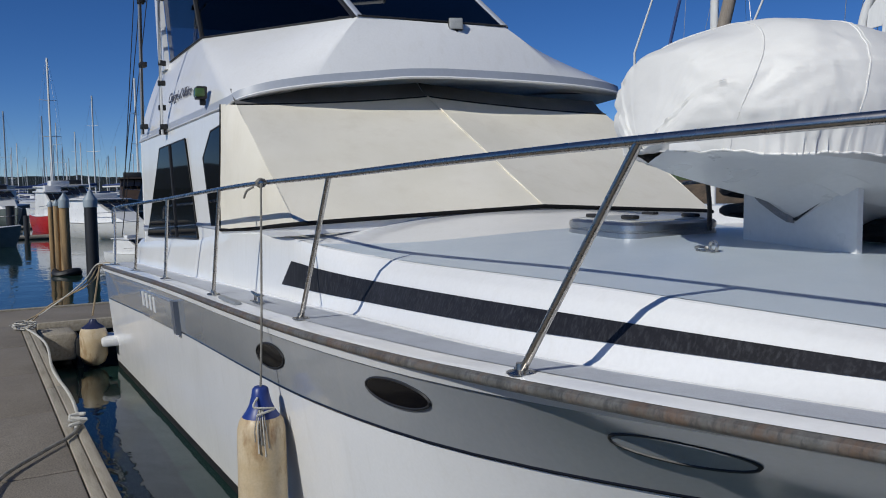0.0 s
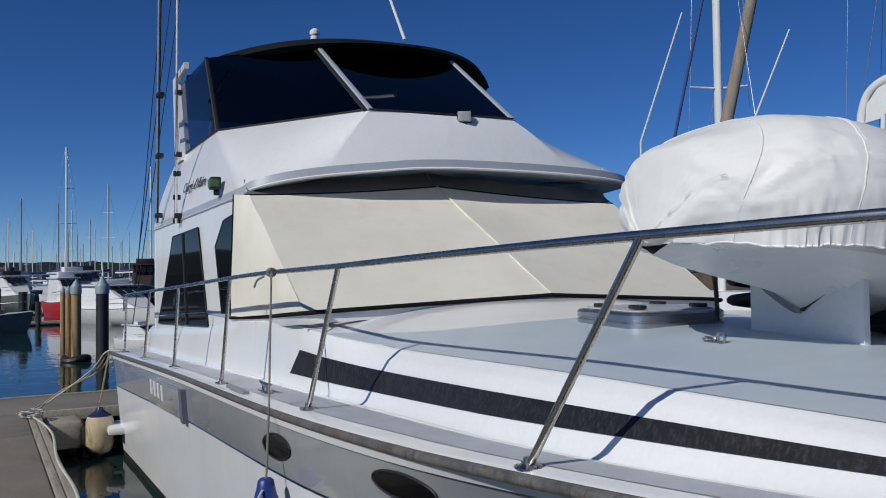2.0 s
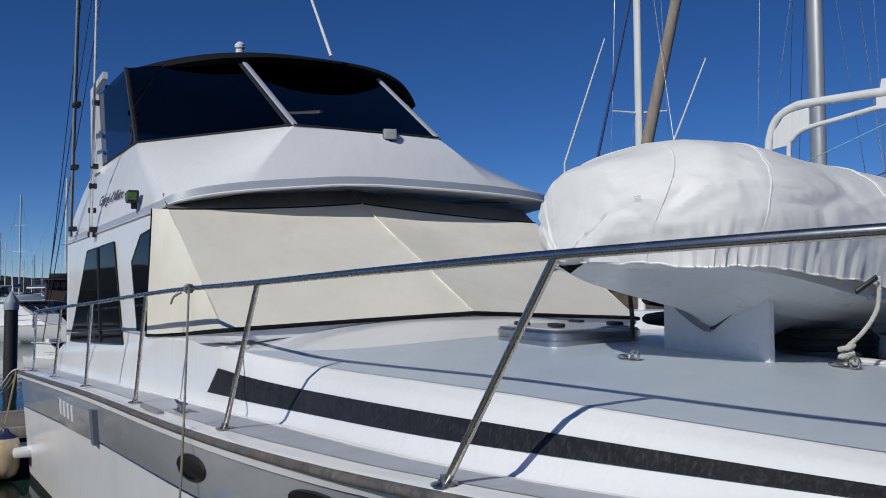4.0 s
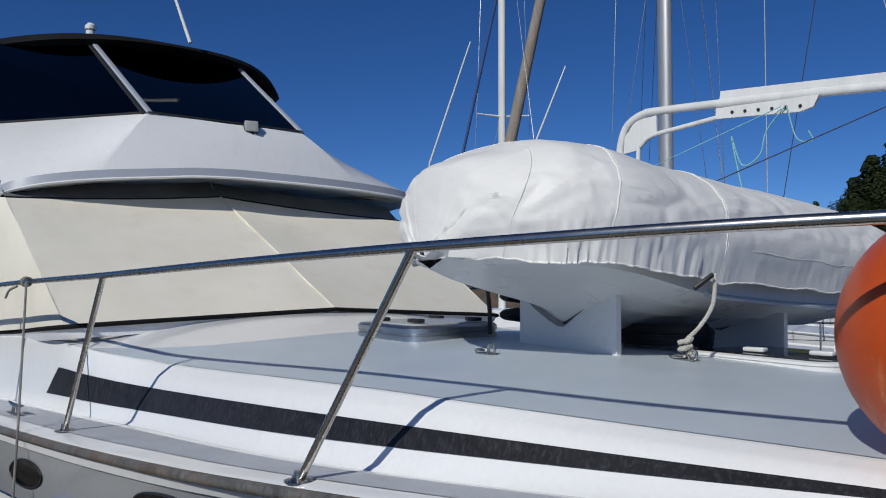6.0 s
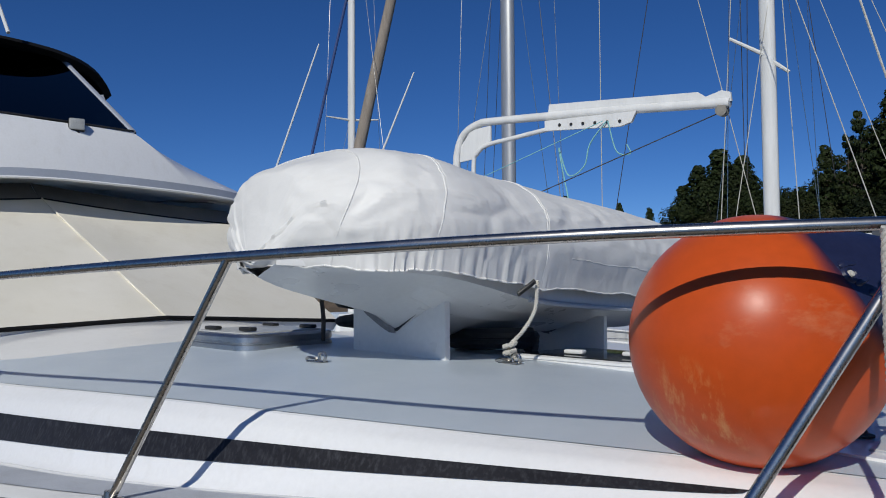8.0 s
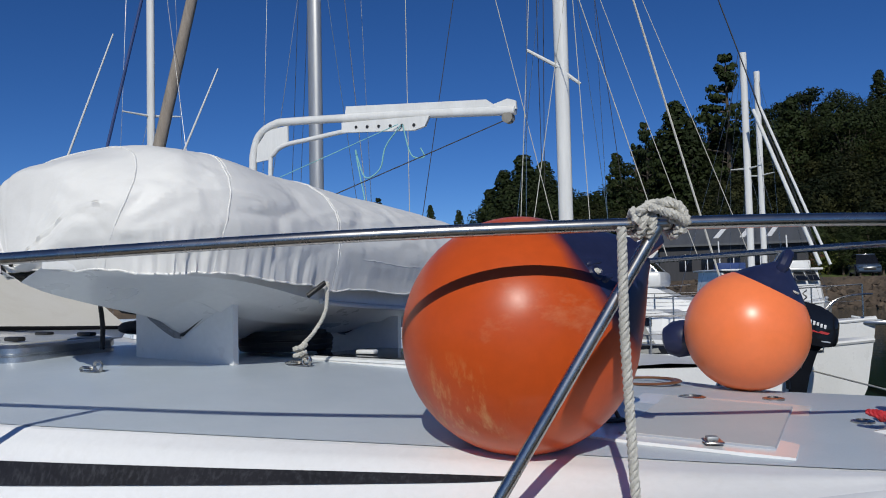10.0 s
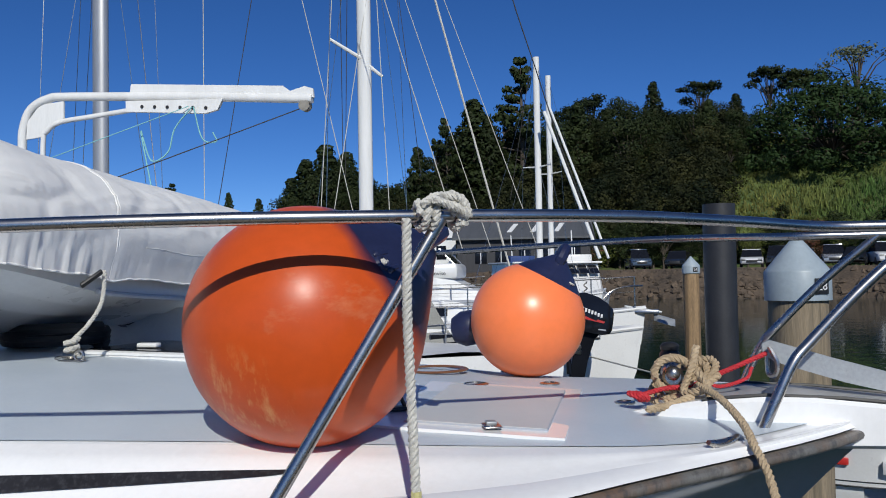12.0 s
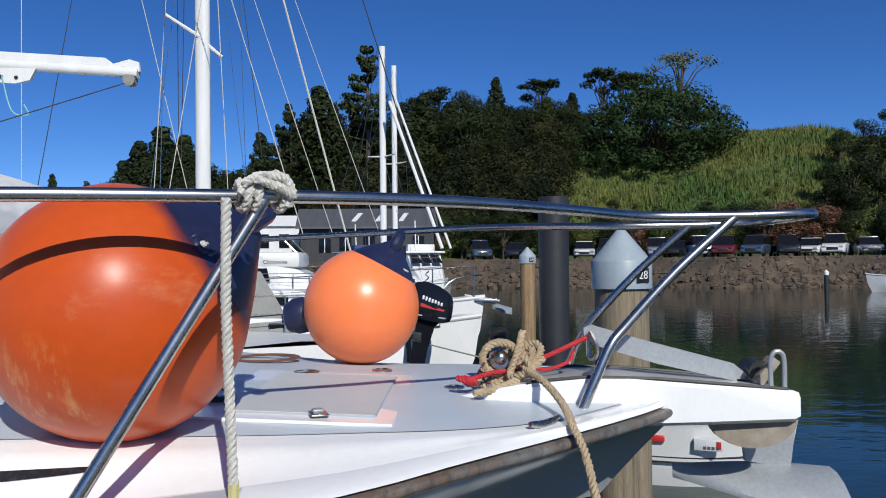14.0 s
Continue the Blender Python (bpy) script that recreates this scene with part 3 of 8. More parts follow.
def cabin_parts():
    for s in (0, 1):
        flip = (lambda q: mirror(q)) if s else (lambda q: Vector(q))
        out = Vector((0, -1 if not s else 1, 0))
        # side wall from the trunk up to the roof band
        xs = [-9.75, -8.5, -7.2, -6.4, -6.0, -5.5, -4.95]
        top = [2.62, 2.63, 2.64, 2.64, 2.40, 2.10, 1.80]
        wall = Geo().rings([[flip((x, cab_y(x), trunk_edge(x) - 0.03)), flip((x, cab_y(x), z)), flip((x, cab_y(x) + 0.06, z)), flip((x, cab_y(x) + 0.06, trunk_edge(x) - 0.03))] for x, z in zip(xs, top)])
        part("cabin_side", wall, GELCOAT, yacht, smooth=False)
        moulding = Geo().tube([flip((x, cab_y(x) - 0.004, z)) for x, z in ((-9.7, 1.60), (-7.3, 1.735), (-6.5, 1.73))], 0.012, 8, squash=1.6)
        part("window_sill", moulding, STRIPE_GREY, yacht)
        for outline in (((-8.69, 2.45), (-7.62, 2.49), (-7.27, 1.613), (-9.46, 1.534)), ((-6.30, 2.545), (-6.74, 2.50), (-7.0, 2.297), (-6.80, 1.744), (-6.30, 1.76))):
            glass = Geo().slab([flip((x, cab_y(x) - 0.003, z)) for x, z in outline], out, 0.012)
            pane = part("cabin_window", glass, WINDOW_DARK, yacht, "dark tinted cabin side window", smooth=False)
            ring = [flip((x, cab_y(x) - 0.012, z)) for x, z in outline]
            part("window_trim", Geo().tube(ring + ring[:1], 0.008, 6), BLACK, pane)
    # vertical bar across the aft window
    for s in (0, 1):
        f = (lambda q: mirror(q)) if s else (lambda q: Vector(q))
        part("window_bar", Geo().tube([f((-8.22, cab_y(-8.22) - 0.017, 2.46)), f((-8.05, cab_y(-8.05) - 0.017, 1.59))], 0.014, 6), BLACK, yacht)
    aft = Geo().slab([(-9.75, cab_y(-9.75), 1.2), (-9.55, 2 * mid_y(-9.75) - cab_y(-9.75), 1.2), (-9.55, 2 * mid_y(-9.75) - cab_y(-9.75), 2.64), (-9.75, cab_y(-9.75), 2.64)], (1, 0, 0), 0.05)
    part("cabin_back", aft, GELCOAT, yacht, smooth=False)
    # dark windscreen that the canvas covers
    dark = Geo()
    p = [(-6.62, 1.30, 2.74), (-5.0, 1.50, 1.84), (-4.50, 2.835, 1.88), (-6.52, 2.889, 2.86)]
    dark.slab(p, (-0.5, 0, -0.5), 0.03)
    dark.slab([mirror(q) for q in p], (-0.5, 0, -0.5), 0.03)
    part("windscreen", dark, BLACK_GLOSS, yacht, smooth=False)


cabin_parts()


# flap colour darkened to carry the shade below the roof overhang
FLAP_SHADE_GREY = material("shade_grey_canvas", (0.20, 0.20, 0.20), (0.14, 0.14, 0.14), 0.8, coarse=3, fine=300, grain=0.15)


def canvas_cover():
    cover = thing("windscreen_cover", "stretched cream canvas cover over the cabin windscreen", "cover")
    a, b, m, t = (-6.51, 1.225, 1.724), (-4.66, 1.305, 1.835), (-4.37, 2.831, 1.912), (-6.20, 2.886, 2.778)
    c, d = (-6.06, 1.285, 2.650), (-6.40, 1.235, 2.684)
    for s in (0, 1):
        f = (lambda q: mirror(q)) if s else (lambda q: Vector(q))
        n = Vector((0.46, -0.12 if not s else 0.12, 0.88)).normalized()
        rows = quad_grid(f(c), f(t), f(m), f(b), 16, 22, -0.012, 0.016, 3.0 + 5 * s, n)
        for j in range(23):
            v = j / 22
            rows[0][j] = rows[0][j] + Vector((0.02, 0, -0.022)) * (4 * v * (1 - v)) * 0.8
            rows[1][j] = rows[1][j] + Vector((0.02, 0, -0.018)) * (4 * v * (1 - v)) * 0.5
        part("front_panel", sheet(Geo(), rows, 0.006, n), COVER_CREAM, cover)
        side = quad_grid(f(d), f(c), f(b), f(a), 12, 8, 0.03, 0.02, 9.0, (0, -1 if not s else 1, 0))
        part("side_panel", sheet(Geo(), side, 0.006, (0, -1 if not s else 1, 0)), COVER_CREAM, cover)
        hem = spline([f(a), f((-5.7, 1.29, 1.765)), f(b), f((-4.50, 2.05, 1.875)), f(m)], 10)
        part("hem", Geo().tube([q + Vector((0.008, 0, -0.004)) for q in hem], 0.013, 8), CANVAS_BLACK, cover, "black piping along the lower hem")
        base = Geo().rings([[q + Vector((-0.012, 0, 0.0)), q + Vector((-0.006, 0.01 if not s else -0.01, -0.03)), q + Vector((0.0, 0.05 if not s else -0.05, -0.07))] for q in hem], False)
        part("cover_base", base, GELCOAT, yacht, "white moulding below the windscreen cover")
        part("hem_cord", Geo().tube(spline([f(d), f((-6.46, 1.232, 2.3)), f(a)], 6), 0.008, 6), CANVAS_BLACK, cover)
        rowt = rows[0]
        header = [[q + (f((-6.36, q.y if not s else 2 * mid_y(q.x) - q.y, 2.93)) - f((-6.15, q.y if not s else 2 * mid_y(q.x) - q.y, 2.79))) * k / 4 + Vector((0, 0, -0.012 * 4 * k / 4 * (1 - k / 4))) for q in rowt] for k in range(5)]
        part("top_flap", sheet(Geo(), header, 0.005, n), FLAP_SHADE_GREY, cover, "canvas flap tucked up below the roof overhang, its colour darkened for shade")
        part("top_seam", Geo().tube([q + Vector((0, 0, 0.004)) for q in rowt], 0.006, 6), CANVAS_BLACK, cover)
    part("centre_seam", Geo().tube([Vector(t).lerp(Vector(m), i / 12) + Vector((0.004, 0, 0.006)) for i in range(13)], 0.007, 6, squash=0.5), COVER_CREAM, cover)
    return cover


canvas_cover()


# ---- roof brow and flybridge ----
def roof_at(x, h, z, s):
    """A point h to one side of the centre line of the superstructure."""
    return Vector((x + s * h * SKEW / 2, mid_y(x) + s * h, z))


def brow_half(k):
    """Plan of the roof edge, from the front centre (k = 0) to the stern (k = 1)."""
    if k < 0.6:
        a = k / 0.6 * math.pi / 2
        return -6.18 + 0.36 * math.cos(a) ** 0.8, 1.616 * math.sin(a) ** 0.85
    x = -6.18 - (k - 0.6) / 0.4 * 3.5
    return x, mid_y(x) - cab_y(x) + 0.012


BROW_Z = pchip([(0, 2.882), (0.06, 2.868), (0.12, 2.842), (0.24, 2.797), (0.36, 2.748), (0.48, 2.696), (0.6, 2.655), (1.0, 2.56)])
BROW_FAR_Z = pchip([(0, 2.882), (0.12, 2.880), (0.24, 2.874), (0.36, 2.862), (0.48, 2.846), (0.6, 2.823), (1.0, 2.66)])
base_line = [(0.0, -6.02, 0.0, 3.35), (0.24, -6.04, 0.632, 3.36), (0.60, -7.70, 1.575, 3.412), (0.8, -8.98, 1.715, 3.37), (1.0, -9.6, 1.77, 3.34)]


def base_at(k):
    """The windscreen's foot: straight between its corners."""
    for a, b in zip(base_line, base_line[1:]):
        if k <= b[0]:
            u = (k - a[0]) / (b[0] - a[0])
            return tuple(a[i] + (b[i] - a[i]) * u for i in (1, 2, 3))
    return base_line[-1][1:]


FROSTED = material("frosted_lamp_lens", (0.42, 0.43, 0.42), (0.34, 0.35, 0.35), 0.25, coarse=20, fine=120, grain=0.2)


def flybridge_parts():
    ks = sorted({i / 60 for i in range(61)} | {0.24, 0.6, 0.8})
    lip, band, fair, under = Geo(), Geo(), Geo(), Geo()
    for s in (-1, 1):
        rl, rb, rf, ru = [], [], [], []
        for k in ks:
            x, h = brow_half(k)
            z = BROW_FAR_Z(k) if s > 0 else BROW_Z(k)
            bx, bh, bz = base_at(k)
            far = min(1.0, max(0.0, (k - 0.15) / 0.45)) if s > 0 else 0.0
            edge = roof_at(x, h * (1.0 + 0.13 * far + (0.03 if s > 0 else 0.0)), z, s)
            rl.append([edge + Vector((0, 0, 0)), edge + Vector((0.010 * math.cos(k * 2.6), s * 0.010 * min(1, k * 2), 0.010)), edge + Vector((0, 0, 0.020))])
            rb.append([edge + Vector((0, 0, 0.020)), edge + Vector((-0.012, -s * 0.01, 0.080))])
            lowp = edge + Vector((-0.012, -s * 0.01, 0.080))
            foot = roof_at(bx, bh, bz, s)
            row = []
            for i in range(9):
                u = i / 8
                q = lowp.lerp(foot, u)
                bul = 4 * u * (1 - u)
                nrm = Vector((0.5 * max(0, 1 - k / 0.7), s * min(1, k / 0.6) * 0.8, 0.6)).normalized()
                row.append(q + nrm * 0.02 * bul)
            rf.append(row)
            inner = 0.86 if k < 0.6 else 0.93
            ze = edge.z
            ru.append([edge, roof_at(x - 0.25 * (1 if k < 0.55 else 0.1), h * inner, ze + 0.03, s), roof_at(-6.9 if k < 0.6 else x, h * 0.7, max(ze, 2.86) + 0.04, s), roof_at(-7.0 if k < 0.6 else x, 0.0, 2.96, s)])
        lip.rings(rl, False)
        band.rings(rb, False)
        fair.rings(rf, False)
        under.rings(ru, False)
    part("roof_lip", lip, GELCOAT, yacht)
    part("roof_stripe", band, STRIPE_GREY, yacht, "grey stripe round the cabin roof edge")
    part("flybridge_fairing", fair, GELCOAT, yacht, "white sloping front of the flybridge", angle=38)
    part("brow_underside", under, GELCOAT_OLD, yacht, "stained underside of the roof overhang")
    # flybridge floor and dashboard
    part("flybridge_floor", Geo().slab([(-6.3, 2.35, 3.05), (-7.7, 1.45, 3.05), (-9.6, 1.30, 3.05), (-9.4, 4.70, 3.05), (-7.6, 4.40, 3.05), (-6.2, 3.45, 3.05)], (0, 0, 1), 0.05), GELCOAT, yacht, smooth=False)
    part("dashboard", Geo().box((-7.6, 2.2, 3.1), (-7.0, 3.7, 3.40), 0.06), GELCOAT_OLD, yacht)
    for y in (2.25, 3.05):
        part("helm_seat", Geo().box((-8.35, y - 0.26, 3.10), (-7.95, y + 0.26, 3.34), 0.05).box((-8.42, y - 0.25, 3.30), (-8.30, y + 0.25, 3.72), 0.05), GELCOAT_OLD, yacht, "pale helm seat on the flybridge")
    wheel = Geo().tube([Vector((-7.72 + 0.05 * math.sin(a), 2.45 + 0.19 * math.cos(a), 3.60 + 0.19 * math.sin(a))) for a in [i / 20 * math.tau for i in range(20)]], 0.014, 6, closed=True)
    part("steering_wheel", wheel, BLACK, yacht)
    # windows
    K, C, A = (-6.07, 2.25, 3.366), (-7.774, 1.354, 3.417), (-9.07, 1.25, 3.375)
    KT, CT, AT = (-7.52, 2.247, 4.25), (-8.25, 1.33, 4.215), (-9.335, 1.229, 4.172)
    part("front_window", Geo().slab([K, mirror(K), mirror(KT), KT], (-0.5, 0, -0.7), 0.008), GLASS_DARK, yacht, "smoked centre pane of the flybridge windscreen", smooth=False)
    for s in (0, 1):
        f = (lambda q: mirror(q)) if s else (lambda q: Vector(q))
        sg = -1 if not s else 1
        if s:
            C, A = (-8.4, 1.50, 3.417), (-9.2, 1.35, 3.375)
            CT, AT = (-8.6, 1.50, 4.215), (-9.4, 1.33, 4.172)
        part("corner_window", Geo().slab([f(K), f(C), f(CT), f(KT)], (-0.4, -sg * 0.5, -0.4), 0.008), GLASS_TINT, yacht, "smoked corner pane of the flybridge windscreen", smooth=False)
        part("side_window", Geo().slab([f(C), f(A), f(AT), f(CT)], (0, -sg, 0), 0.008), GLASS_SIDE, yacht, "clearer tinted flybridge side pane", smooth=False)
        def bar(p, q, w, mat, name="window_post"):
            p, q = Vector(p), Vector(q)
            part(name, Geo().tube([p + (p - q).normalized() * 0.01, q], w, 8, squash=0.6), mat, yacht)
        bar(f(K), f(KT), 0.026, STRIPE_GREY)
        bar(f((K[0] - 0.045, K[1] - 0.03, K[2])), f((KT[0] - 0.045, KT[1] - 0.03, KT[2])), 0.022, BLACK)
        bar(f(C), f(CT), 0.022, BLACK)
        for p, q in ((f(K), f(C)), (f(C), f(A))):
            bar(p, q, 0.016, BLACK, "window_gasket")
        arch = Geo().slab([f(q) for q in ((-9.10, 1.248, 3.30), (-9.36, 1.227, 4.20), (-8.95, 1.26, 4.26), (-8.95, 1.26, 4.33), (-9.52, 1.214, 4.25), (-9.42, 1.222, 3.30))], (0, sg, 0), 0.05)
        part("roof_post", arch, GELCOAT, yacht, "white roof post behind the flybridge side pane", smooth=False)
    bar(K, mirror(K), 0.016, BLACK, "window_gasket")
    # canvas roof
    rows = []
    for i in range(25):
        u = i / 24
        row = []
        for j in range(-14, 15):
            v = j / 14
            x = -9.6 + 2.42 * u - 1.15 * abs(v) ** 2.3 * max(0, (u - 0.15) / 0.85)
            h = 1.60 - 0.08 * u
            z = 4.53 - 0.20 * abs(v) ** 2.6 - 0.27 * max(0, (u - 0.40) / 0.60) ** 1.8 * (1 - 0.75 * abs(v) ** 2) - 0.06 * (1 - u) ** 2
            row.append(roof_at(x, h * abs(v), z, math.copysign(1, v)))
        rows.append(row)
    part("canvas_roof", sheet(Geo(), rows, 0.02, (0, 0, 1)), CANVAS_BLACK, yacht, "black canvas flybridge roof")
    skirt = Geo()
    edge = rows[-1]
    skirt.rings([[q, q + Vector((0.04, (q.y - 2.9) * 0.02, -0.03 - 0.03 * abs(q.y - 2.9))), q + Vector((-0.03, 0, -0.05 - 0.05 * abs(q.y - 2.9)))] for q in edge], False)
    part("roof_valance", skirt, CANVAS_BLACK, yacht)
    for s in (0, 1):
        f = (lambda q: mirror(q)) if s else (lambda q: Vector(q))
        side_edge = [r[0] for r in rows]
        part("roof_valance", Geo().rings([[f(q), f(q + Vector((0, -0.01, -0.03))), f(q + Vector((0, 0.02, -0.07)))] for q in side_edge], False), CANVAS_BLACK, yacht)
    part("rear_curtain", Geo().slab([(-9.44, 1.30, 3.80), (-9.24, 4.62, 3.80), (-9.24, 4.62, 4.36), (-9.34, 2.96, 4.48), (-9.44, 1.30, 4.30)], (1, 0, 0), 0.02), CANVAS_BLACK, yacht, "black canvas curtain behind the flybridge", smooth=False)
    # floodlight, navigation light, name
    at = pose(-6.00, 3.05, 3.340, 0, -10, -18)
    lamp = part("floodlight", Geo().box((-0.045, -0.06, -0.05), (0.03, 0.06, 0.05), 0.012, at), BLACK, yacht, "black floodlight with a clear lens")
    part("lens", Geo().box((0.026, -0.055, -0.045), (0.045, 0.055, 0.045), 0.012, at), FROSTED, lamp)
    part("bracket", Geo().box((-0.02, -0.02, -0.10), (0.02, 0.02, -0.045), 0.005, at), BLACK, lamp)
    for s in (0, 1):
        f = (lambda q: mirror(q)) if s else (lambda q: Vector(q))
        c = f((-6.86, 1.165, 2.815))
        nav = part("navigation_light", Geo().box(c - Vector((0.08, 0.035, 0.048)), c + Vector((0.045, 0.05, 0.052)), 0.010).box(c + Vector((-0.05, 0.0, -0.095)), c + Vector((-0.01, 0.045, -0.045)), 0.006), BLACK, yacht)
        part("lens", Geo().box(c + Vector((-0.06, -0.046 if not s else -0.03, -0.034)), c + Vector((0.055, 0.03 if not s else 0.046, 0.036)), 0.012), GREEN_LENS if not s else RED_PAINT, nav)
    for a0, z0, a1, z1 in ((174.86, 4.48, 175.41, 3.2), (174.49, 4.49, 175.29, 3.16), (174.28, 4.17, 175.22, 2.8)):
        top, low = (Vector((0.2 + 11.5 * math.cos(radians(a)), 0.1 + 11.5 * math.sin(radians(a)), z)) for a, z in ((a0, z0), (a1, z1)))
        part("outrigger_line", Geo().tube([top + (top - low) * 1.5, low + (low - top) * 1.0], 0.006, 5), BLACK, yacht)
    light = part("anchor_light_mast", Geo().tube([(-9.3, 2.75, 4.4), (-9.3, 2.75, 4.85)], 0.018, 8), GELCOAT, yacht)
    part("anchor_light", Geo().lathe([(0.05, 0), (0.05, 0.04), (0.03, 0.05), (0.06, 0.06), (0.06, 0.10), (0.03, 0.13)], 14, Matrix.Translation((-9.3, 2.75, 4.83))), GELCOAT, light)
    part("whip_aerial", Geo().tube([(-6.92, 2.91, 4.22), (-7.30, 2.92, 4.72), (-8.6, 2.95, 6.4)], [0.016, 0.014, 0.009], 8), MAST_WHITE, yacht)
    for x0, z0, x1, z1, y, r, mat in ((-9.0, 2.63, -8.30, 6.6, 0.97, 0.013, ALU_MAST), (-8.94, 2.63, -8.15, 6.6, 0.97, 0.010, BLACK), (-8.0, 2.57, -7.60, 6.3, 0.98, 0.012, MAST_WHITE), (-8.06, 2.57, -7.75, 4.0, 0.98, 0.008, ALU_MAST)):
        x0, x1 = x0 - 0.35, x1 - 0.35
        pole = part("outrigger_pole", Geo().tube([(x0, cab_y(x0) - 0.05, z0), (x1, cab_y(x0) - 0.07, z1)], r, 8), mat, yacht)
        for q in (0.02, 0.18, 0.34):
            c = Vector((x0, cab_y(x0) - 0.05, z0)).lerp(Vector((x1, cab_y(x0) - 0.07, z1)), q)
            part("pole_clip", Geo().box(c - Vector((0.02, 0.02, 0.025)), c + Vector((0.02, 0.05, 0.025)), 0.006), BLACK, pole)
    turn = Matrix.Translation((-7.98, 1.166, 2.915)) @ Matrix.Rotation(math.atan(0.086), 4, "Z") @ Matrix.Rotation(radians(81), 4, "X")
    lettering("boat_name", "Charg\u00e9 d'Affaire", 0.135, turn, GREY_INK, yacht, 0.002, 0.35)


flybridge_parts()


# ---- guard rail ----
RAIL = [(-9.95, 0.68, 1.66), (-9.93, 0.68, 1.78), (-9.78, 0.69, 1.84), (-8.158, 0.785, 1.912), (-7.058, 0.90, 1.963), (-5.367, 1.01, 2.039), (-4.5, 1.075, 2.072), (-3.5, 1.14, 2.096), (-2.5, 1.205, 2.125), (-1.557, 1.28, 2.148), (-0.74, 1.505, 2.172), (-0.15, 1.78, 2.183), (0.214, 2.0, 2.185), (0.492, 2.22, 2.178), (0.67, 2.365, 2.170), (0.78, 2.41, 2.168), (0.979, 2.415, 2.168), (1.13, 2.43, 2.172), (1.20, 2.48, 2.175), (1.23, 2.58, 2.176), (1.235, YC, 2.176)]
STANCHIONS = [((-9.646, 0.667, 1.22), (-9.779, 0.69, 1.835)), ((-8.425, 0.759, 1.26), (-8.158, 0.785, 1.91)), ((-7.098, 0.872, 1.30), (-7.03, 0.90, 1.96)), ((-5.565, 0.987, 1.34), (-5.367, 1.01, 2.037)), ((-3.911, 1.114, 1.40), (-3.501, 1.14, 2.094)), ((-2.033, 1.24, 1.495), (-1.557, 1.28, 2.146))]


def rail_parts():
    for s in (0, 1):
        f = (lambda q: mirror(q)) if s else (lambda q: Vector(q))
        path = spline([f(q) for q in RAIL], 8)
        part("guard_rail", Geo().tube(path, 0.0135, 14), STEEL, yacht, "polished stainless steel guard rail")
        for base, top in STANCHIONS:
            b, t = f(base), f(top)
            post = part("stanchion", Geo().tube([b, t], 0.0125, 12), STEEL, yacht)
            plate = Geo().lathe([(0.045, 0), (0.045, 0.004), (0.03, 0.008), (0.018, 0.012), (0.016, 0.03)], 16, Matrix.Translation(b - Vector((0, 0, 0.002))))
            for dx in (-0.033, 0.033):
                plate.lathe([(0.006, 0.004), (0.006, 0.008), (0.003, 0.010)], 8, Matrix.Translation(b + Vector((dx, 0, 0))))
            part("foot", plate, STEEL_WORN, post)
        b, t = f((-0.475, 1.60, 1.585)), f((-0.15, 1.78, 2.178))
        post = part("stanchion", Geo().tube([b, t], 0.0135, 12), STEEL, yacht)
        part("foot", Geo().lathe([(0.045, 0), (0.045, 0.004), (0.03, 0.008), (0.018, 0.03)], 16, Matrix.Translation(b)), STEEL_WORN, post)
        # bent pulpit leg
        leg = spline([f(q) for q in ((0.534, 2.33, 1.652), (0.575, 2.34, 1.74), (0.617, 2.355, 1.825), (0.66, 2.368, 1.875), (0.80, 2.39, 2.02), (0.965, 2.415, 2.165))], 6)
        post = part("pulpit_leg", Geo().tube(leg, 0.0135, 12), STEEL, yacht)
        foot = Geo().box((-0.05, -0.03, -0.002), (0.05, 0.03, 0.006), 0.004, Matrix.Translation(f((0.534, 2.33, 1.655))))
        for dx in (-0.035, 0.035):
            foot.lathe([(0.007, 0.004), (0.007, 0.009), (0.003, 0.012)], 8, Matrix.Translation(f((0.534 + dx, 2.33, 1.655))))
        part("foot", foot, STEEL_WORN, post)


rail_parts()


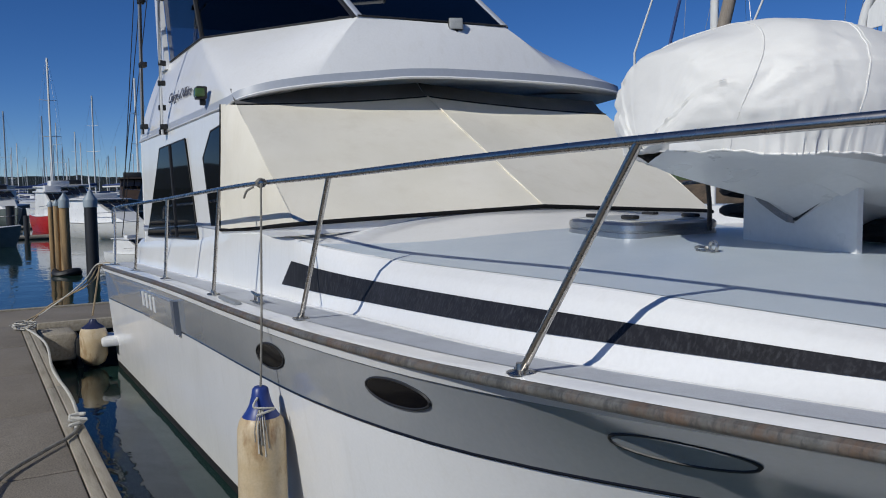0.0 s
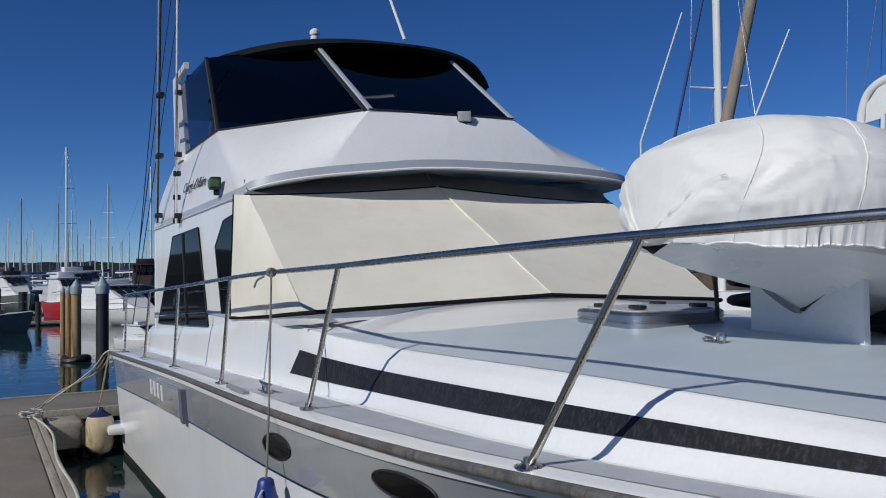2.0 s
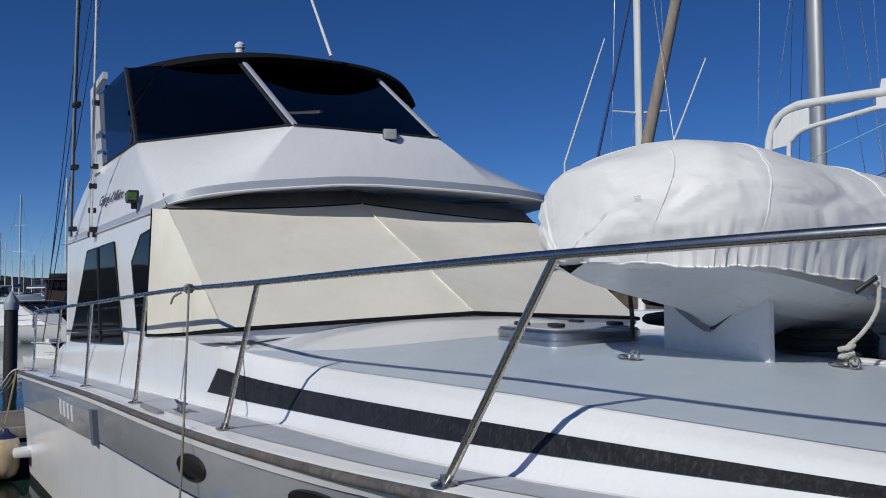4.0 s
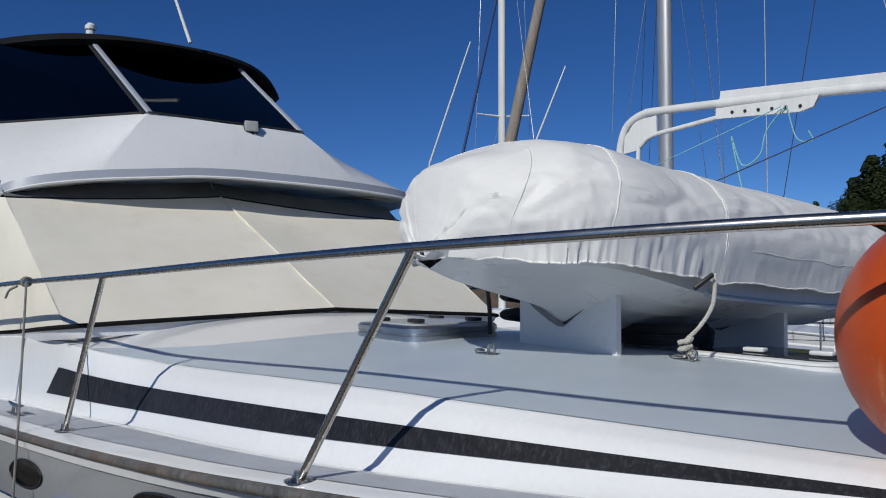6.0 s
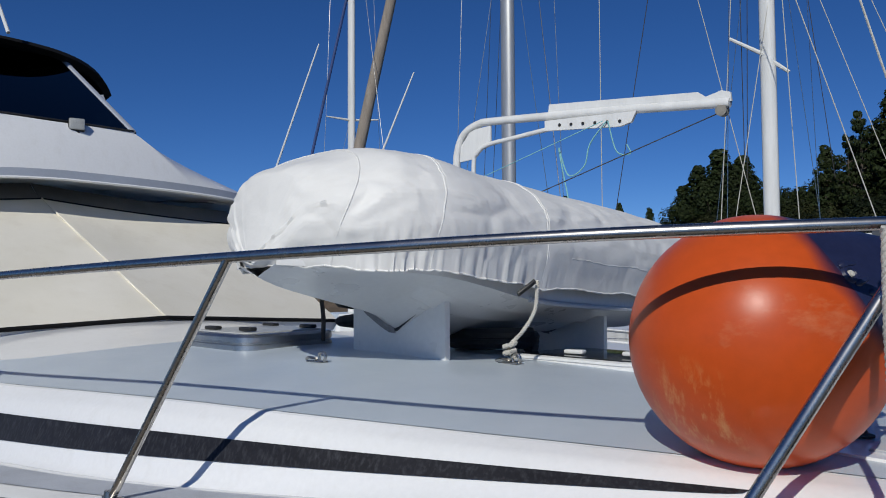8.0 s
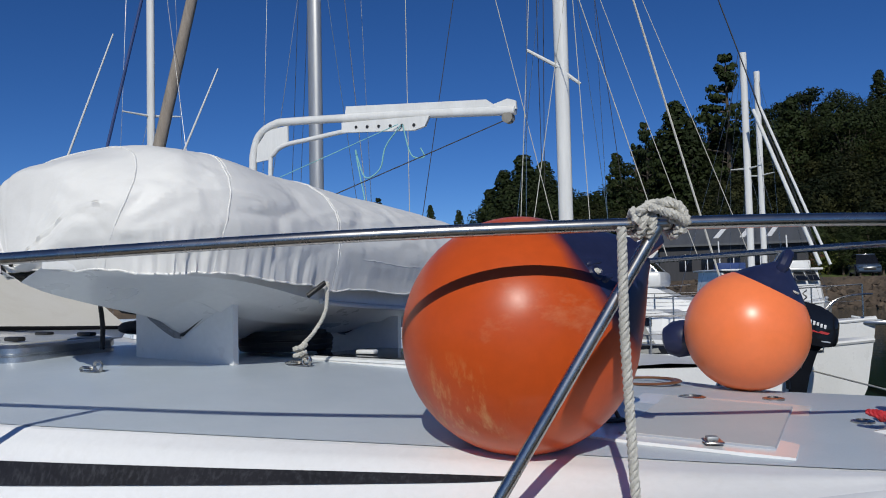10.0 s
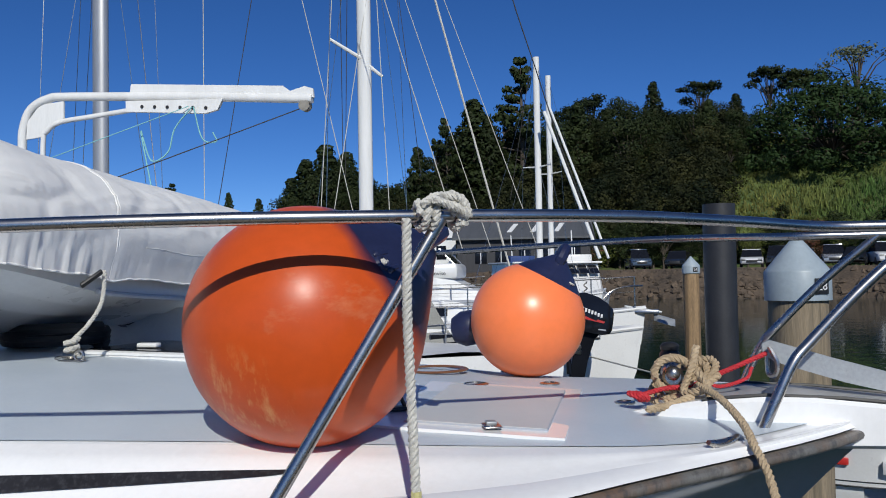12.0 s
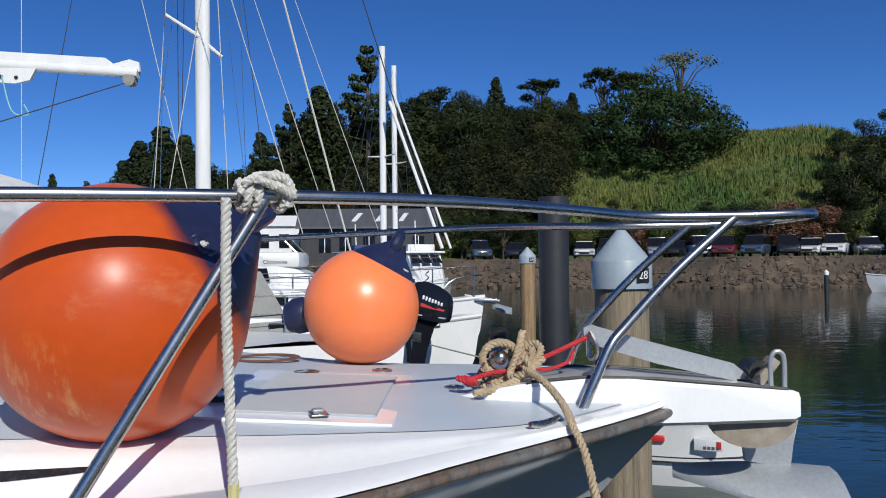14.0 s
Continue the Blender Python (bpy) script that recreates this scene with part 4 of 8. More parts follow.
# ---- bow platform, anchor and windlass ----
def bow_parts():
    mid = 2.60

    def section(x, half, z0, z1):
        return [(x, mid - half, z0 + 0.01), (x, mid - half + 0.012, z0), (x, mid + half - 0.012, z0), (x, mid + half, z0 + 0.01), (x, mid + half, z1 - 0.03), (x, mid + half - 0.012, z1 - 0.02), (x, mid - half + 0.012, z1), (x, mid - half, z1 - 0.012)]

    body = Geo().rings([section(x, h, a, b) for x, h, a, b in ((0.20, 0.12, 1.60, 1.672), (0.30, 0.18, 1.60, 1.700), (0.42, 0.20, 1.605, 1.724), (0.56, 0.215, 1.606, 1.736), (0.68, 0.215, 1.606, 1.735), (0.88, 0.205, 1.608, 1.718), (1.115, 0.195, 1.614, 1.697), (1.132, 0.185, 1.619, 1.690))])
    plat = part("bow_platform", body, GELCOAT, yacht, "white moulded anchor platform over the bow")
    for s in (-1, 1):
        part("toe_rail", Geo().tube([(0.40, mid + s * 0.185, 1.722 - 0.01 * (s + 1)), (0.56, mid + s * 0.20, 1.738 - 0.01 * (s + 1)), (0.75, mid + s * 0.198, 1.732 - 0.01 * (s + 1)), (1.10, mid + s * 0.18, 1.700 - 0.01 * (s + 1))], 0.006, 6), BLACK, plat)
    # anchor roller, its hoop and the half-round cheek below the platform
    part("roller_cheek", Geo().slab([Vector((1.015 + 0.12 * math.cos(a), 2.44, 1.618 + 0.080 * math.sin(a))) for a in [math.pi + i / 16 * math.pi for i in range(17)]], (0, 1, 0), 0.03), ROLLER, plat)
    part("roller", Geo().lathe([(0.034, -0.05), (0.024, 0), (0.034, 0.05)], 16, Matrix.Translation((1.085, 2.63, 1.724)) @ Matrix.Rotation(radians(90), 4, "X")), BLACK, plat)
    part("roller_block", Geo().box((-0.045, -0.03, -0.014), (0.045, 0.03, 0.014), 0.005, pose(1.095, 2.58, 1.728, 0, -52, 0)), ROLLER, plat)
    part("roller_hoop", Geo().tube(spline([(1.085, 2.50, 1.69), (1.085, 2.50, 1.765), (1.095, 2.50, 1.79), (1.112, 2.50, 1.79), (1.122, 2.50, 1.765), (1.122, 2.50, 1.66)], 6), 0.007, 8), GALV, plat)
    anchor = thing("plough_anchor", "grey galvanised plough anchor stowed in the bow roller", "anchor")
    shank = [(0.585, 2.62, 1.853), (0.605, 2.62, 1.862), (0.78, 2.62, 1.81), (1.02, 2.62, 1.745), (1.075, 2.62, 1.70), (1.04, 2.62, 1.69), (0.80, 2.62, 1.745), (0.62, 2.62, 1.80), (0.585, 2.62, 1.825)]
    part("shank", Geo().slab(shank, (0, 1, 0), 0.018), GALV, anchor, smooth=False)
    neck = [(1.03, 2.62, 1.70), (1.10, 2.62, 1.69), (1.20, 2.62, 1.58), (1.18, 2.62, 1.44), (1.05, 2.62, 1.46)]
    part("crown", Geo().slab(neck, (0, 1, 0), 0.02), GALV, anchor, smooth=False)
    fl = Geo()
    for s in (-1, 1):
        rows = []
        for i in range(13):
            u = i / 12
            x = 0.84 + 0.455 * u
            w = 0.17 * math.sin(min(1, u * 1.25) * math.pi / 2) ** 1.1 * (1 - 0.25 * max(0, u - 0.75) / 0.25)
            zc = 1.452 + 0.02 * u - 0.03 * u * u
            rows.append([Vector((x + 0.03 * v * u, 2.63 + s * w * v, zc - 0.10 * v * v * (0.3 + u))) for v in (0, 0.25, 0.5, 0.75, 1)])
        sheet(fl, rows, 0.012, (0, 0, 1))
    part("fluke", fl, GALV, anchor, "curved grey anchor fluke")
    part("shackle", Geo().tube(spline([(0.60, 2.605, 1.845), (0.62, 2.60, 1.80), (0.615, 2.61, 1.765), (0.60, 2.63, 1.77), (0.60, 2.635, 1.84)], 5), 0.007, 6), STEEL_WORN, anchor)
    # windlass with chain wheel
    wl = part("windlass", Geo().lathe([(0.058, 0), (0.058, 0.015), (0.034, 0.025), (0.026, 0.07), (0.032, 0.085), (0.030, 0.105), (0.02, 0.118)], 24, Matrix.Translation((0.335, 2.72, 1.71))), BLACK, yacht, "dark windlass with a chrome hub")
    part("drum", Geo().lathe([(0.030, -0.06), (0.022, -0.05), (0.020, 0), (0.024, 0.04), (0.030, 0.05), (0.022, 0.065)], 20, Matrix.Translation((0.335, 2.60, 1.765)) @ Matrix.Rotation(radians(90), 4, "X")), STEEL_WORN, wl)
    part("hub", Geo().ball(Vector((0.335, 2.545, 1.775)), 0.022), STEEL_WORN, wl, "chrome hub")
    part("cap", Geo().lathe([(0.027, 0.0), (0.029, 0.012), (0.022, 0.02), (0.008, 0.024)], 20, Matrix.Translation((0.335, 2.72, 1.825))), BLACK, wl)
    for dx in (-0.04, 0.0, 0.04):
        part("bolt", Geo().lathe([(0.008, 0), (0.008, 0.008), (0.003, 0.011)], 8, Matrix.Translation((0.30 + dx, 2.50, 1.70))), STEEL_WORN, wl)


bow_parts()


def cleat(at, turn, size=0.17):
    m = Matrix.Translation(at) @ Matrix.Rotation(radians(turn), 4, "Z")
    c = part("deck_cleat", Geo().tube([m @ Vector(q) for q in ((-size / 2, 0, 0.05), (-size / 4, 0, 0.042), (0, 0, 0.04), (size / 4, 0, 0.042), (size / 2, 0, 0.05))], [0.006, 0.011, 0.012, 0.011, 0.006], 10), STEEL_WORN, yacht, "stainless steel horn cleat")
    for dx in (-0.03, 0.03):
        part("leg", Geo().tube([m @ Vector((dx * 1.4, 0, 0.0)), m @ Vector((dx, 0, 0.04))], 0.009, 8), STEEL_WORN, c)
    part("base", Geo().box((-size * 0.36, -0.022, -0.003), (size * 0.36, 0.022, 0.005), 0.003, m), STEEL_WORN, c)


cleat((-4.78, 1.10, 1.375), 4, 0.22)
fairlead = part("fairlead", Geo().box((-0.19, -0.022, 0), (0.19, 0.022, 0.022), 0.008, Matrix.Translation((-5.02, 0.985, 1.352)) @ Matrix.Rotation(radians(4), 4, "Z")), GALV, yacht, "low dark metal fairlead on the deck edge")
cleat((0.425, 2.145, 1.622), 50, 0.115)


# ---- foredeck hatches and fittings ----
def deck_hatch(x0, x1, y0, y1, z, knobs, glass, frame_mat, low=1.0, rim=0.05):
    g, r = Geo(), 0.09
    def ring(inset, dz):
        out = []
        for cx, cy, a0 in ((x1 - r, y1 - r, 0), (x0 + r, y1 - r, 90), (x0 + r, y0 + r, 180), (x1 - r, y0 + r, 270)):
            out += [Vector((cx + (r - inset) * math.cos(radians(a0 + a)), cy + (r - inset) * math.sin(radians(a0 + a)), trunk_z(cx, cy) * 0.5 + z * 0.5 + dz * low)) for a in range(0, 91, 15)]
        return out
    g.rings([ring(0, -0.03), ring(0, 0.014), ring(0.006, 0.02), ring(0.006, 0.024), ring(0.0, 0.028), ring(0.0, 0.05), ring(0.012, 0.062), ring(rim, 0.064)])
    h = part("deck_hatch", g, frame_mat, yacht, "framed deck hatch with rounded corners")
    pane = Geo().rings([ring(rim, 0.060), ring(rim, 0.068), ring(rim + 0.006, 0.070)])
    part("hatch_lid", pane, glass, h)
    for kx, ky in knobs:
        part("hatch_catch", Geo().box((-0.045, -0.02, 0), (0.045, 0.02, 0.018), 0.006, Matrix.Translation((kx, ky, z + 0.068 * low))), BLACK if low == 1.0 else WHITE_PAINT, h)
    return h


HATCH_LID = material("milky_hatch_acrylic", (0.50, 0.51, 0.50), (0.42, 0.43, 0.42), 0.35, coarse=6, fine=80, grain=0.15)
deck_hatch(-3.38, -2.86, 2.30, 2.86, 1.815, ((-3.25, 2.40), (-3.27, 2.76), (-2.98, 2.40), (-2.98, 2.76)), HATCH_LID, ALU)


deck_hatch(-1.90, -1.28, 2.93, 3.50, 1.768, ((-1.66, 3.08), (-1.40, 3.10)), PORT_GLASS, WHITE_PAINT, 0.4, 0.026)


def locker_lid():
    def ring(x0, x1, y0, y1, dz):
        return [Vector((x, y, trunk_z(x, y) + dz)) for x, y in ((x1, y0), (x1, y1), (x0, y1), (x0, y0))]
    surround = part("locker_surround", Geo().rings([ring(-0.43, 0.065, 2.11, 2.80, 0.0), ring(-0.43, 0.065, 2.11, 2.80, 0.008)]), GELCOAT, yacht, "flush white locker lid in the foredeck", smooth=False)
    part("locker_gap", Geo().rings([ring(-0.348, 0.0185, 2.170, 2.733, 0.006), ring(-0.348, 0.0185, 2.170, 2.733, 0.0110)]), STRIPE_GREY, surround, smooth=False)
    part("locker_lid", Geo().rings([ring(-0.345, 0.016, 2.172, 2.731, 0.006), ring(-0.345, 0.016, 2.172, 2.731, 0.013)]), NONSKID_PALE, surround, smooth=False)
    la = Matrix.Translation((-0.12, 2.165, trunk_z(-0.12, 2.165) + 0.013)) @ Matrix.Rotation(radians(20), 4, "Z") @ Matrix.Diagonal((0.7, 0.7, 0.6, 1))
    latch = part("latch", Geo().box((-0.032, -0.045, 0), (0.032, 0.05, 0.008), 0.004, la), STEEL_WORN, surround)
    part("latch_tab", Geo().box((-0.02, -0.005, 0.006), (0.02, 0.035, 0.022), 0.006, la), GALV, latch)
    for x, y, r in ((-0.28, 2.80, 0.033), (-0.05, 2.93, 0.022), (0.20, 2.60, 0.018)):
        z = trunk_z(x, y)
        part("deck_filler_cap", Geo().lathe([(r + 0.012, 0), (r + 0.012, 0.006), (r, 0.009), (r, 0.005), (0.004, 0.005)], 20, Matrix.Translation((x, y, z + 0.002))), STEEL_WORN, yacht)
    ring_z = trunk_z(-0.5, 3.15)
    part("deck_ring", Geo().tube([Vector((-0.50 + 0.11 * math.cos(a), 3.15 + 0.11 * math.sin(a), ring_z + 0.012)) for a in [i / 28 * math.tau for i in range(28)]], 0.016, 8, closed=True, squash=0.3), WOOD, yacht)
    hook = Matrix.Translation((-0.40, 2.30, trunk_z(-0.40, 2.30) + 0.004)) @ Matrix.Rotation(radians(35), 4, "Z")
    part("eye_plate", Geo().box((-0.035, -0.02, 0), (0.035, 0.02, 0.01), 0.004, hook).tube([hook @ Vector(q) for q in ((-0.02, 0, 0.008), (-0.01, 0, 0.03), (0.01, 0, 0.03), (0.02, 0, 0.008))], 0.006, 8), BLACK, yacht)


NONSKID_PALE = material("pale_nonskid", (0.56, 0.57, 0.58), (0.52, 0.53, 0.54), 0.5, coarse=4, fine=260, grain=0.08, bump=0.2, bump_scale=420, distance=0.002)
locker_lid()


def pad_eye(x, y, name="pad_eye"):
    z = trunk_z(x, y) + 0.003
    e = part(name, Geo().box((-0.045, -0.02, 0), (0.045, 0.02, 0.006), 0.003, Matrix.Translation((x, y, z))), STEEL_WORN, yacht)
    part("ring", Geo().tube([Vector((x + 0.03 + 0.019 * math.cos(a), y, z + 0.021 + 0.019 * math.sin(a))) for a in [i / 16 * math.tau for i in range(16)]], 0.006, 8, closed=True), STEEL_WORN, e)
    part("shackle", Geo().tube(spline([(x - 0.075, y + 0.01, z + 0.008), (x - 0.04, y - 0.005, z + 0.016), (x, y, z + 0.014), (x - 0.03, y + 0.02, z + 0.012)], 5), 0.006, 6), STEEL_WORN, e)


pad_eye(-2.345, 2.26)
pad_eye(-1.75, 2.735)


# ---- portlights, vent and outlet on the hull ----
def oval_on_hull(x, z, a, b, mat, name, label, rim=None, lean=0.0):
    """An oval plate that follows the hull's side."""
    def at(u, v, out):
        q = hull_point(x, z, -1, 0)
        base = hull_point(x + u, z + v, -1, out)
        return base - Vector((hull_point(x, z + v, -1).x - q.x, 0, 0))
    def ring(k, out):
        return [at(k * a * math.cos(w) + lean * k * b * math.sin(w), k * b * math.sin(w), out) for w in [i / 28 * math.tau for i in range(28)]]
    g = Geo().rings([ring(1, 0.0), ring(1.0, 0.006), ring(0.5, 0.007), ring(0.05, 0.007)])
    p = part(name, g, mat, yacht, label)
    if rim:
        part("rim", Geo().tube(ring(1.03, 0.004), 0.006, 6, closed=True), rim, p)
    return p


oval_on_hull(-4.17, 1.175, 0.21, 0.068, PORT_GLASS, "portlight", "oval black tinted portlight", BLACK, 1.2)
oval_on_hull(-2.75, 1.275, 0.22, 0.052, PORT_GLASS, "portlight", "oval black tinted portlight", BLACK, 1.0)
oval_on_hull(-1.53, 1.335, 0.20, 0.040, HULL_GREY, "hawse_panel", "oval grey panel with a dark rim", BLACK, 0.6)


STRIPE_DARK = material("dark_grey_vent_paint", (0.12, 0.14, 0.18), rough=0.3, grain=0.05)


def hull_vent():
    def at(x, z, out):
        return hull_point(x, z, -1, out)
    def ring(x0, x1, z0, z1, out, slope=0.05):
        return [at(x0, z0 - slope, out), at(x1, z0, out), at(x1, z1, out), at(x0, z1 - slope, out)]
    v = part("air_vent", Geo().rings([ring(-8.0, -6.5, 0.93, 1.17, 0.0), ring(-7.98, -6.52, 0.94, 1.16, 0.025), ring(-7.9, -6.6, 0.97, 1.13, 0.03)]), HULL_GREY, yacht, "raised silver engine room air vent", angle=20)
    for i in range(4):
        x = -7.85 + 0.16 * i
        part("louvre", Geo().rings([ring(x, x + 0.07, 0.99, 1.12, 0.027, 0.0), ring(x, x + 0.07, 0.99, 1.12, 0.036, 0.0)]), GELCOAT_OLD, v)
    part("vent_frame", Geo().rings([ring(-6.60, -6.50, 0.92, 1.18, 0.0, 0.0), ring(-6.60, -6.50, 0.92, 1.18, 0.040, 0.0)]), STRIPE_DARK, v)
    part("trim_tab", Geo().box((-10.35, 0.50, 0.27), (-9.85, 0.72, 0.36), 0.03), GELCOAT_OLD, yacht)


hull_vent()


# ---- large fenders on the foredeck ----
def ball_fender(name, at, r, axis, body, end, label, split, neck_bulge=0.34):
    """A round buoy fender: body, coloured rope end with its eye."""
    t = thing(name, label, "fender", "round fenders on the foredeck", at)
    ax = Vector(axis).normalized()
    m = ax.to_track_quat("Z", "Y").to_matrix().to_4x4()
    prof = []
    for i in range(1, 40):
        th = math.pi * i / 40
        prof.append((r * math.sin(th), -r * math.cos(th)))
    lower = [q for q in prof if q[1] < r * split]
    upper = [(r * math.sqrt(max(0.0, 1 - split**2)), r * split)]
    r0 = math.sqrt(max(0.0, 1 - split**2))
    for i in range(1, 15):
        k = i / 14
        upper.append((r * (0.15 + (r0 - 0.15) * (1 - k) ** 1.25 + 0.05 * math.sin(k * math.pi)), r * (split + (1.22 - split) * k)))
    part("body", Geo().lathe(lower + [upper[0]], 56, m), body, t)
    e = part("rope_end", Geo().lathe(upper + [(r * 0.12, r * 1.24), (r * 0.02, r * 1.25)], 40, m), end, t, "navy blue rope end")
    eye = ax * r * 1.22
    side = ax.cross(Vector((0, 0, 1))).normalized()
    part("eye", Geo().tube([eye + ax * 0.045 * math.sin(w) + side * 0.045 * math.cos(w) for w in [i / 18 * math.tau for i in range(18)]], 0.02, 8, closed=True), end, e)
    hole = m.to_3x3() @ Vector((-0.55, -0.5, 0))
    low = ax * r * (split + 0.10) + hole * r * 0.66
    part("eyelet", Geo().tube([low + (m.to_3x3() @ Vector((math.cos(w) * 0.011, math.sin(w) * 0.011, 0.004))) for w in [i / 12 * math.tau for i in range(12)]], 0.004, 6, closed=True), ROPE_WHITE, e)
    for k in range(-2, 3):
        s2 = m.to_3x3() @ Vector((math.cos(k * 0.8), math.sin(k * 0.8), 0))
        part("rib", Geo().tube([ax * r * (split + 0.10) + s2 * r * 0.62 * math.sqrt(1 - split**2), ax * r * 1.02 + s2 * r * 0.25, ax * r * 1.16 + s2 * r * 0.14], [0.012, 0.014, 0.008], 8), end, e)
    return t


def faded_end(m, axis, r, lo, hi):
    """A body paint that runs out into navy towards the rope end."""
    nt = m.node_tree
    p = nt.nodes["Principled BSDF"]
    old = p.inputs["Base Color"].links[0].from_socket
    c, d, g = nt.nodes.new("ShaderNodeTexCoord"), nt.nodes.new("ShaderNodeVectorMath"), nt.nodes.new("ShaderNodeMath")
    d.operation, g.operation = "DOT_PRODUCT", "MULTIPLY_ADD"
    d.inputs[1].default_value = Vector(axis).normalized() / r
    nt.links.new(c.outputs["Object"], d.inputs[0])
    nt.links.new(noise_tex(nt, 9, 4), g.inputs[0])
    g.inputs[1].default_value = 0.10
    nt.links.new(d.outputs["Value"], g.inputs[2])
    fac = ramp_pair(nt, g.outputs[0], (0, 0, 0), (0.94,) * 3, lo + 0.08, hi + 0.04)
    nt.links.new(mixed(nt, fac, old, (0.014, 0.016, 0.045)), p.inputs["Base Color"])
    return m


def scuffed(m, towards, r, colour):
    """Worn pale scuffs round one spot of a ball."""
    nt = m.node_tree
    p = nt.nodes["Principled BSDF"]
    old = p.inputs["Base Color"].links[0].from_socket
    c, d, g = nt.nodes.new("ShaderNodeTexCoord"), nt.nodes.new("ShaderNodeVectorMath"), nt.nodes.new("ShaderNodeMath")
    d.operation, g.operation = "DOT_PRODUCT", "MULTIPLY"
    d.inputs[1].default_value = Vector(towards).normalized() / r
    nt.links.new(c.outputs["Object"], d.inputs[0])
    spot = ramp_pair(nt, d.outputs["Value"], (0, 0, 0), (1, 1, 1), 0.86, 0.99)
    wear = ramp_pair(nt, noise_tex(nt, 9.0, 8, (2.6, 1.0, 1.0), 0.75, turn=(0.5, 0.6, 0.2)), (0, 0, 0), (0.85,) * 3, 0.50, 0.66)
    nt.links.new(spot, g.inputs[0])
    nt.links.new(wear, g.inputs[1])
    nt.links.new(mixed(nt, g.outputs[0], old, colour), p.inputs["Base Color"])
    return m


scuffed(ORANGE_OLD, (-0.226, -0.80, -0.55), 0.285, (0.68, 0.34, 0.13))
big_ball = ball_fender("ball_fender", (-0.53, 1.98, 1.948), 0.285, (0.79, 0.29, 0.56), faded_end(ORANGE_OLD, (0.79, 0.29, 0.56), 0.285, 0.60, 0.75), NAVY, "large weathered orange ball fender with a navy end on the foredeck", 0.745)
small_ball = ball_fender("ball_fender", (-0.155, 3.21, 1.890), 0.213, (0.47, 0.1, 0.87), ORANGE_NEW, NAVY, "smaller bright orange ball fender with a navy end", 0.78)
plug = Vector((0.226, -0.102, 0.146)) * 0.995
flat = plug.to_track_quat("Z", "Y").to_matrix().to_4x4()
part("plug_rim", Geo().lathe([(0.006, -0.002), (0.013, 0.004), (0.019, 0.003), (0.024, -0.004)], 16, Matrix.Translation(plug) @ flat), NAVY, big_ball)
part("air_plug", Geo().lathe([(0.001, 0.005), (0.007, 0.004), (0.009, -0.002)], 12, Matrix.Translation(plug) @ flat), ROPE_WHITE, big_ball, "white air plug")
for fold in ([(0.206, -0.116, 0.160), (0.222, -0.080, 0.168), (0.238, -0.026, 0.165), (0.252, 0.03, 0.150)], [(0.233, -0.106, 0.124), (0.246, -0.064, 0.136), (0.254, -0.018, 0.142), (0.262, 0.03, 0.135)], [(0.250, -0.085, 0.105), (0.262, -0.04, 0.112), (0.270, 0.01, 0.110)]):
    part("moulded_rib", Geo().tube(spline([Vector(q).normalized() * 0.284 for q in fold], 5), [0.004] + [0.010] * (len(spline([Vector(q) for q in fold], 5)) - 2) + [0.012], 8), NAVY, big_ball)
part("tail_plug", Geo().lathe([(0.02, -0.085), (0.05, -0.075), (0.068, -0.04), (0.068, 0.0), (0.055, 0.04), (0.05, 0.08)], 20, Matrix.Translation((-0.22, 0.06, -0.03)) @ Matrix.Rotation(radians(80), 4, "Y")), NAVY, small_ball)


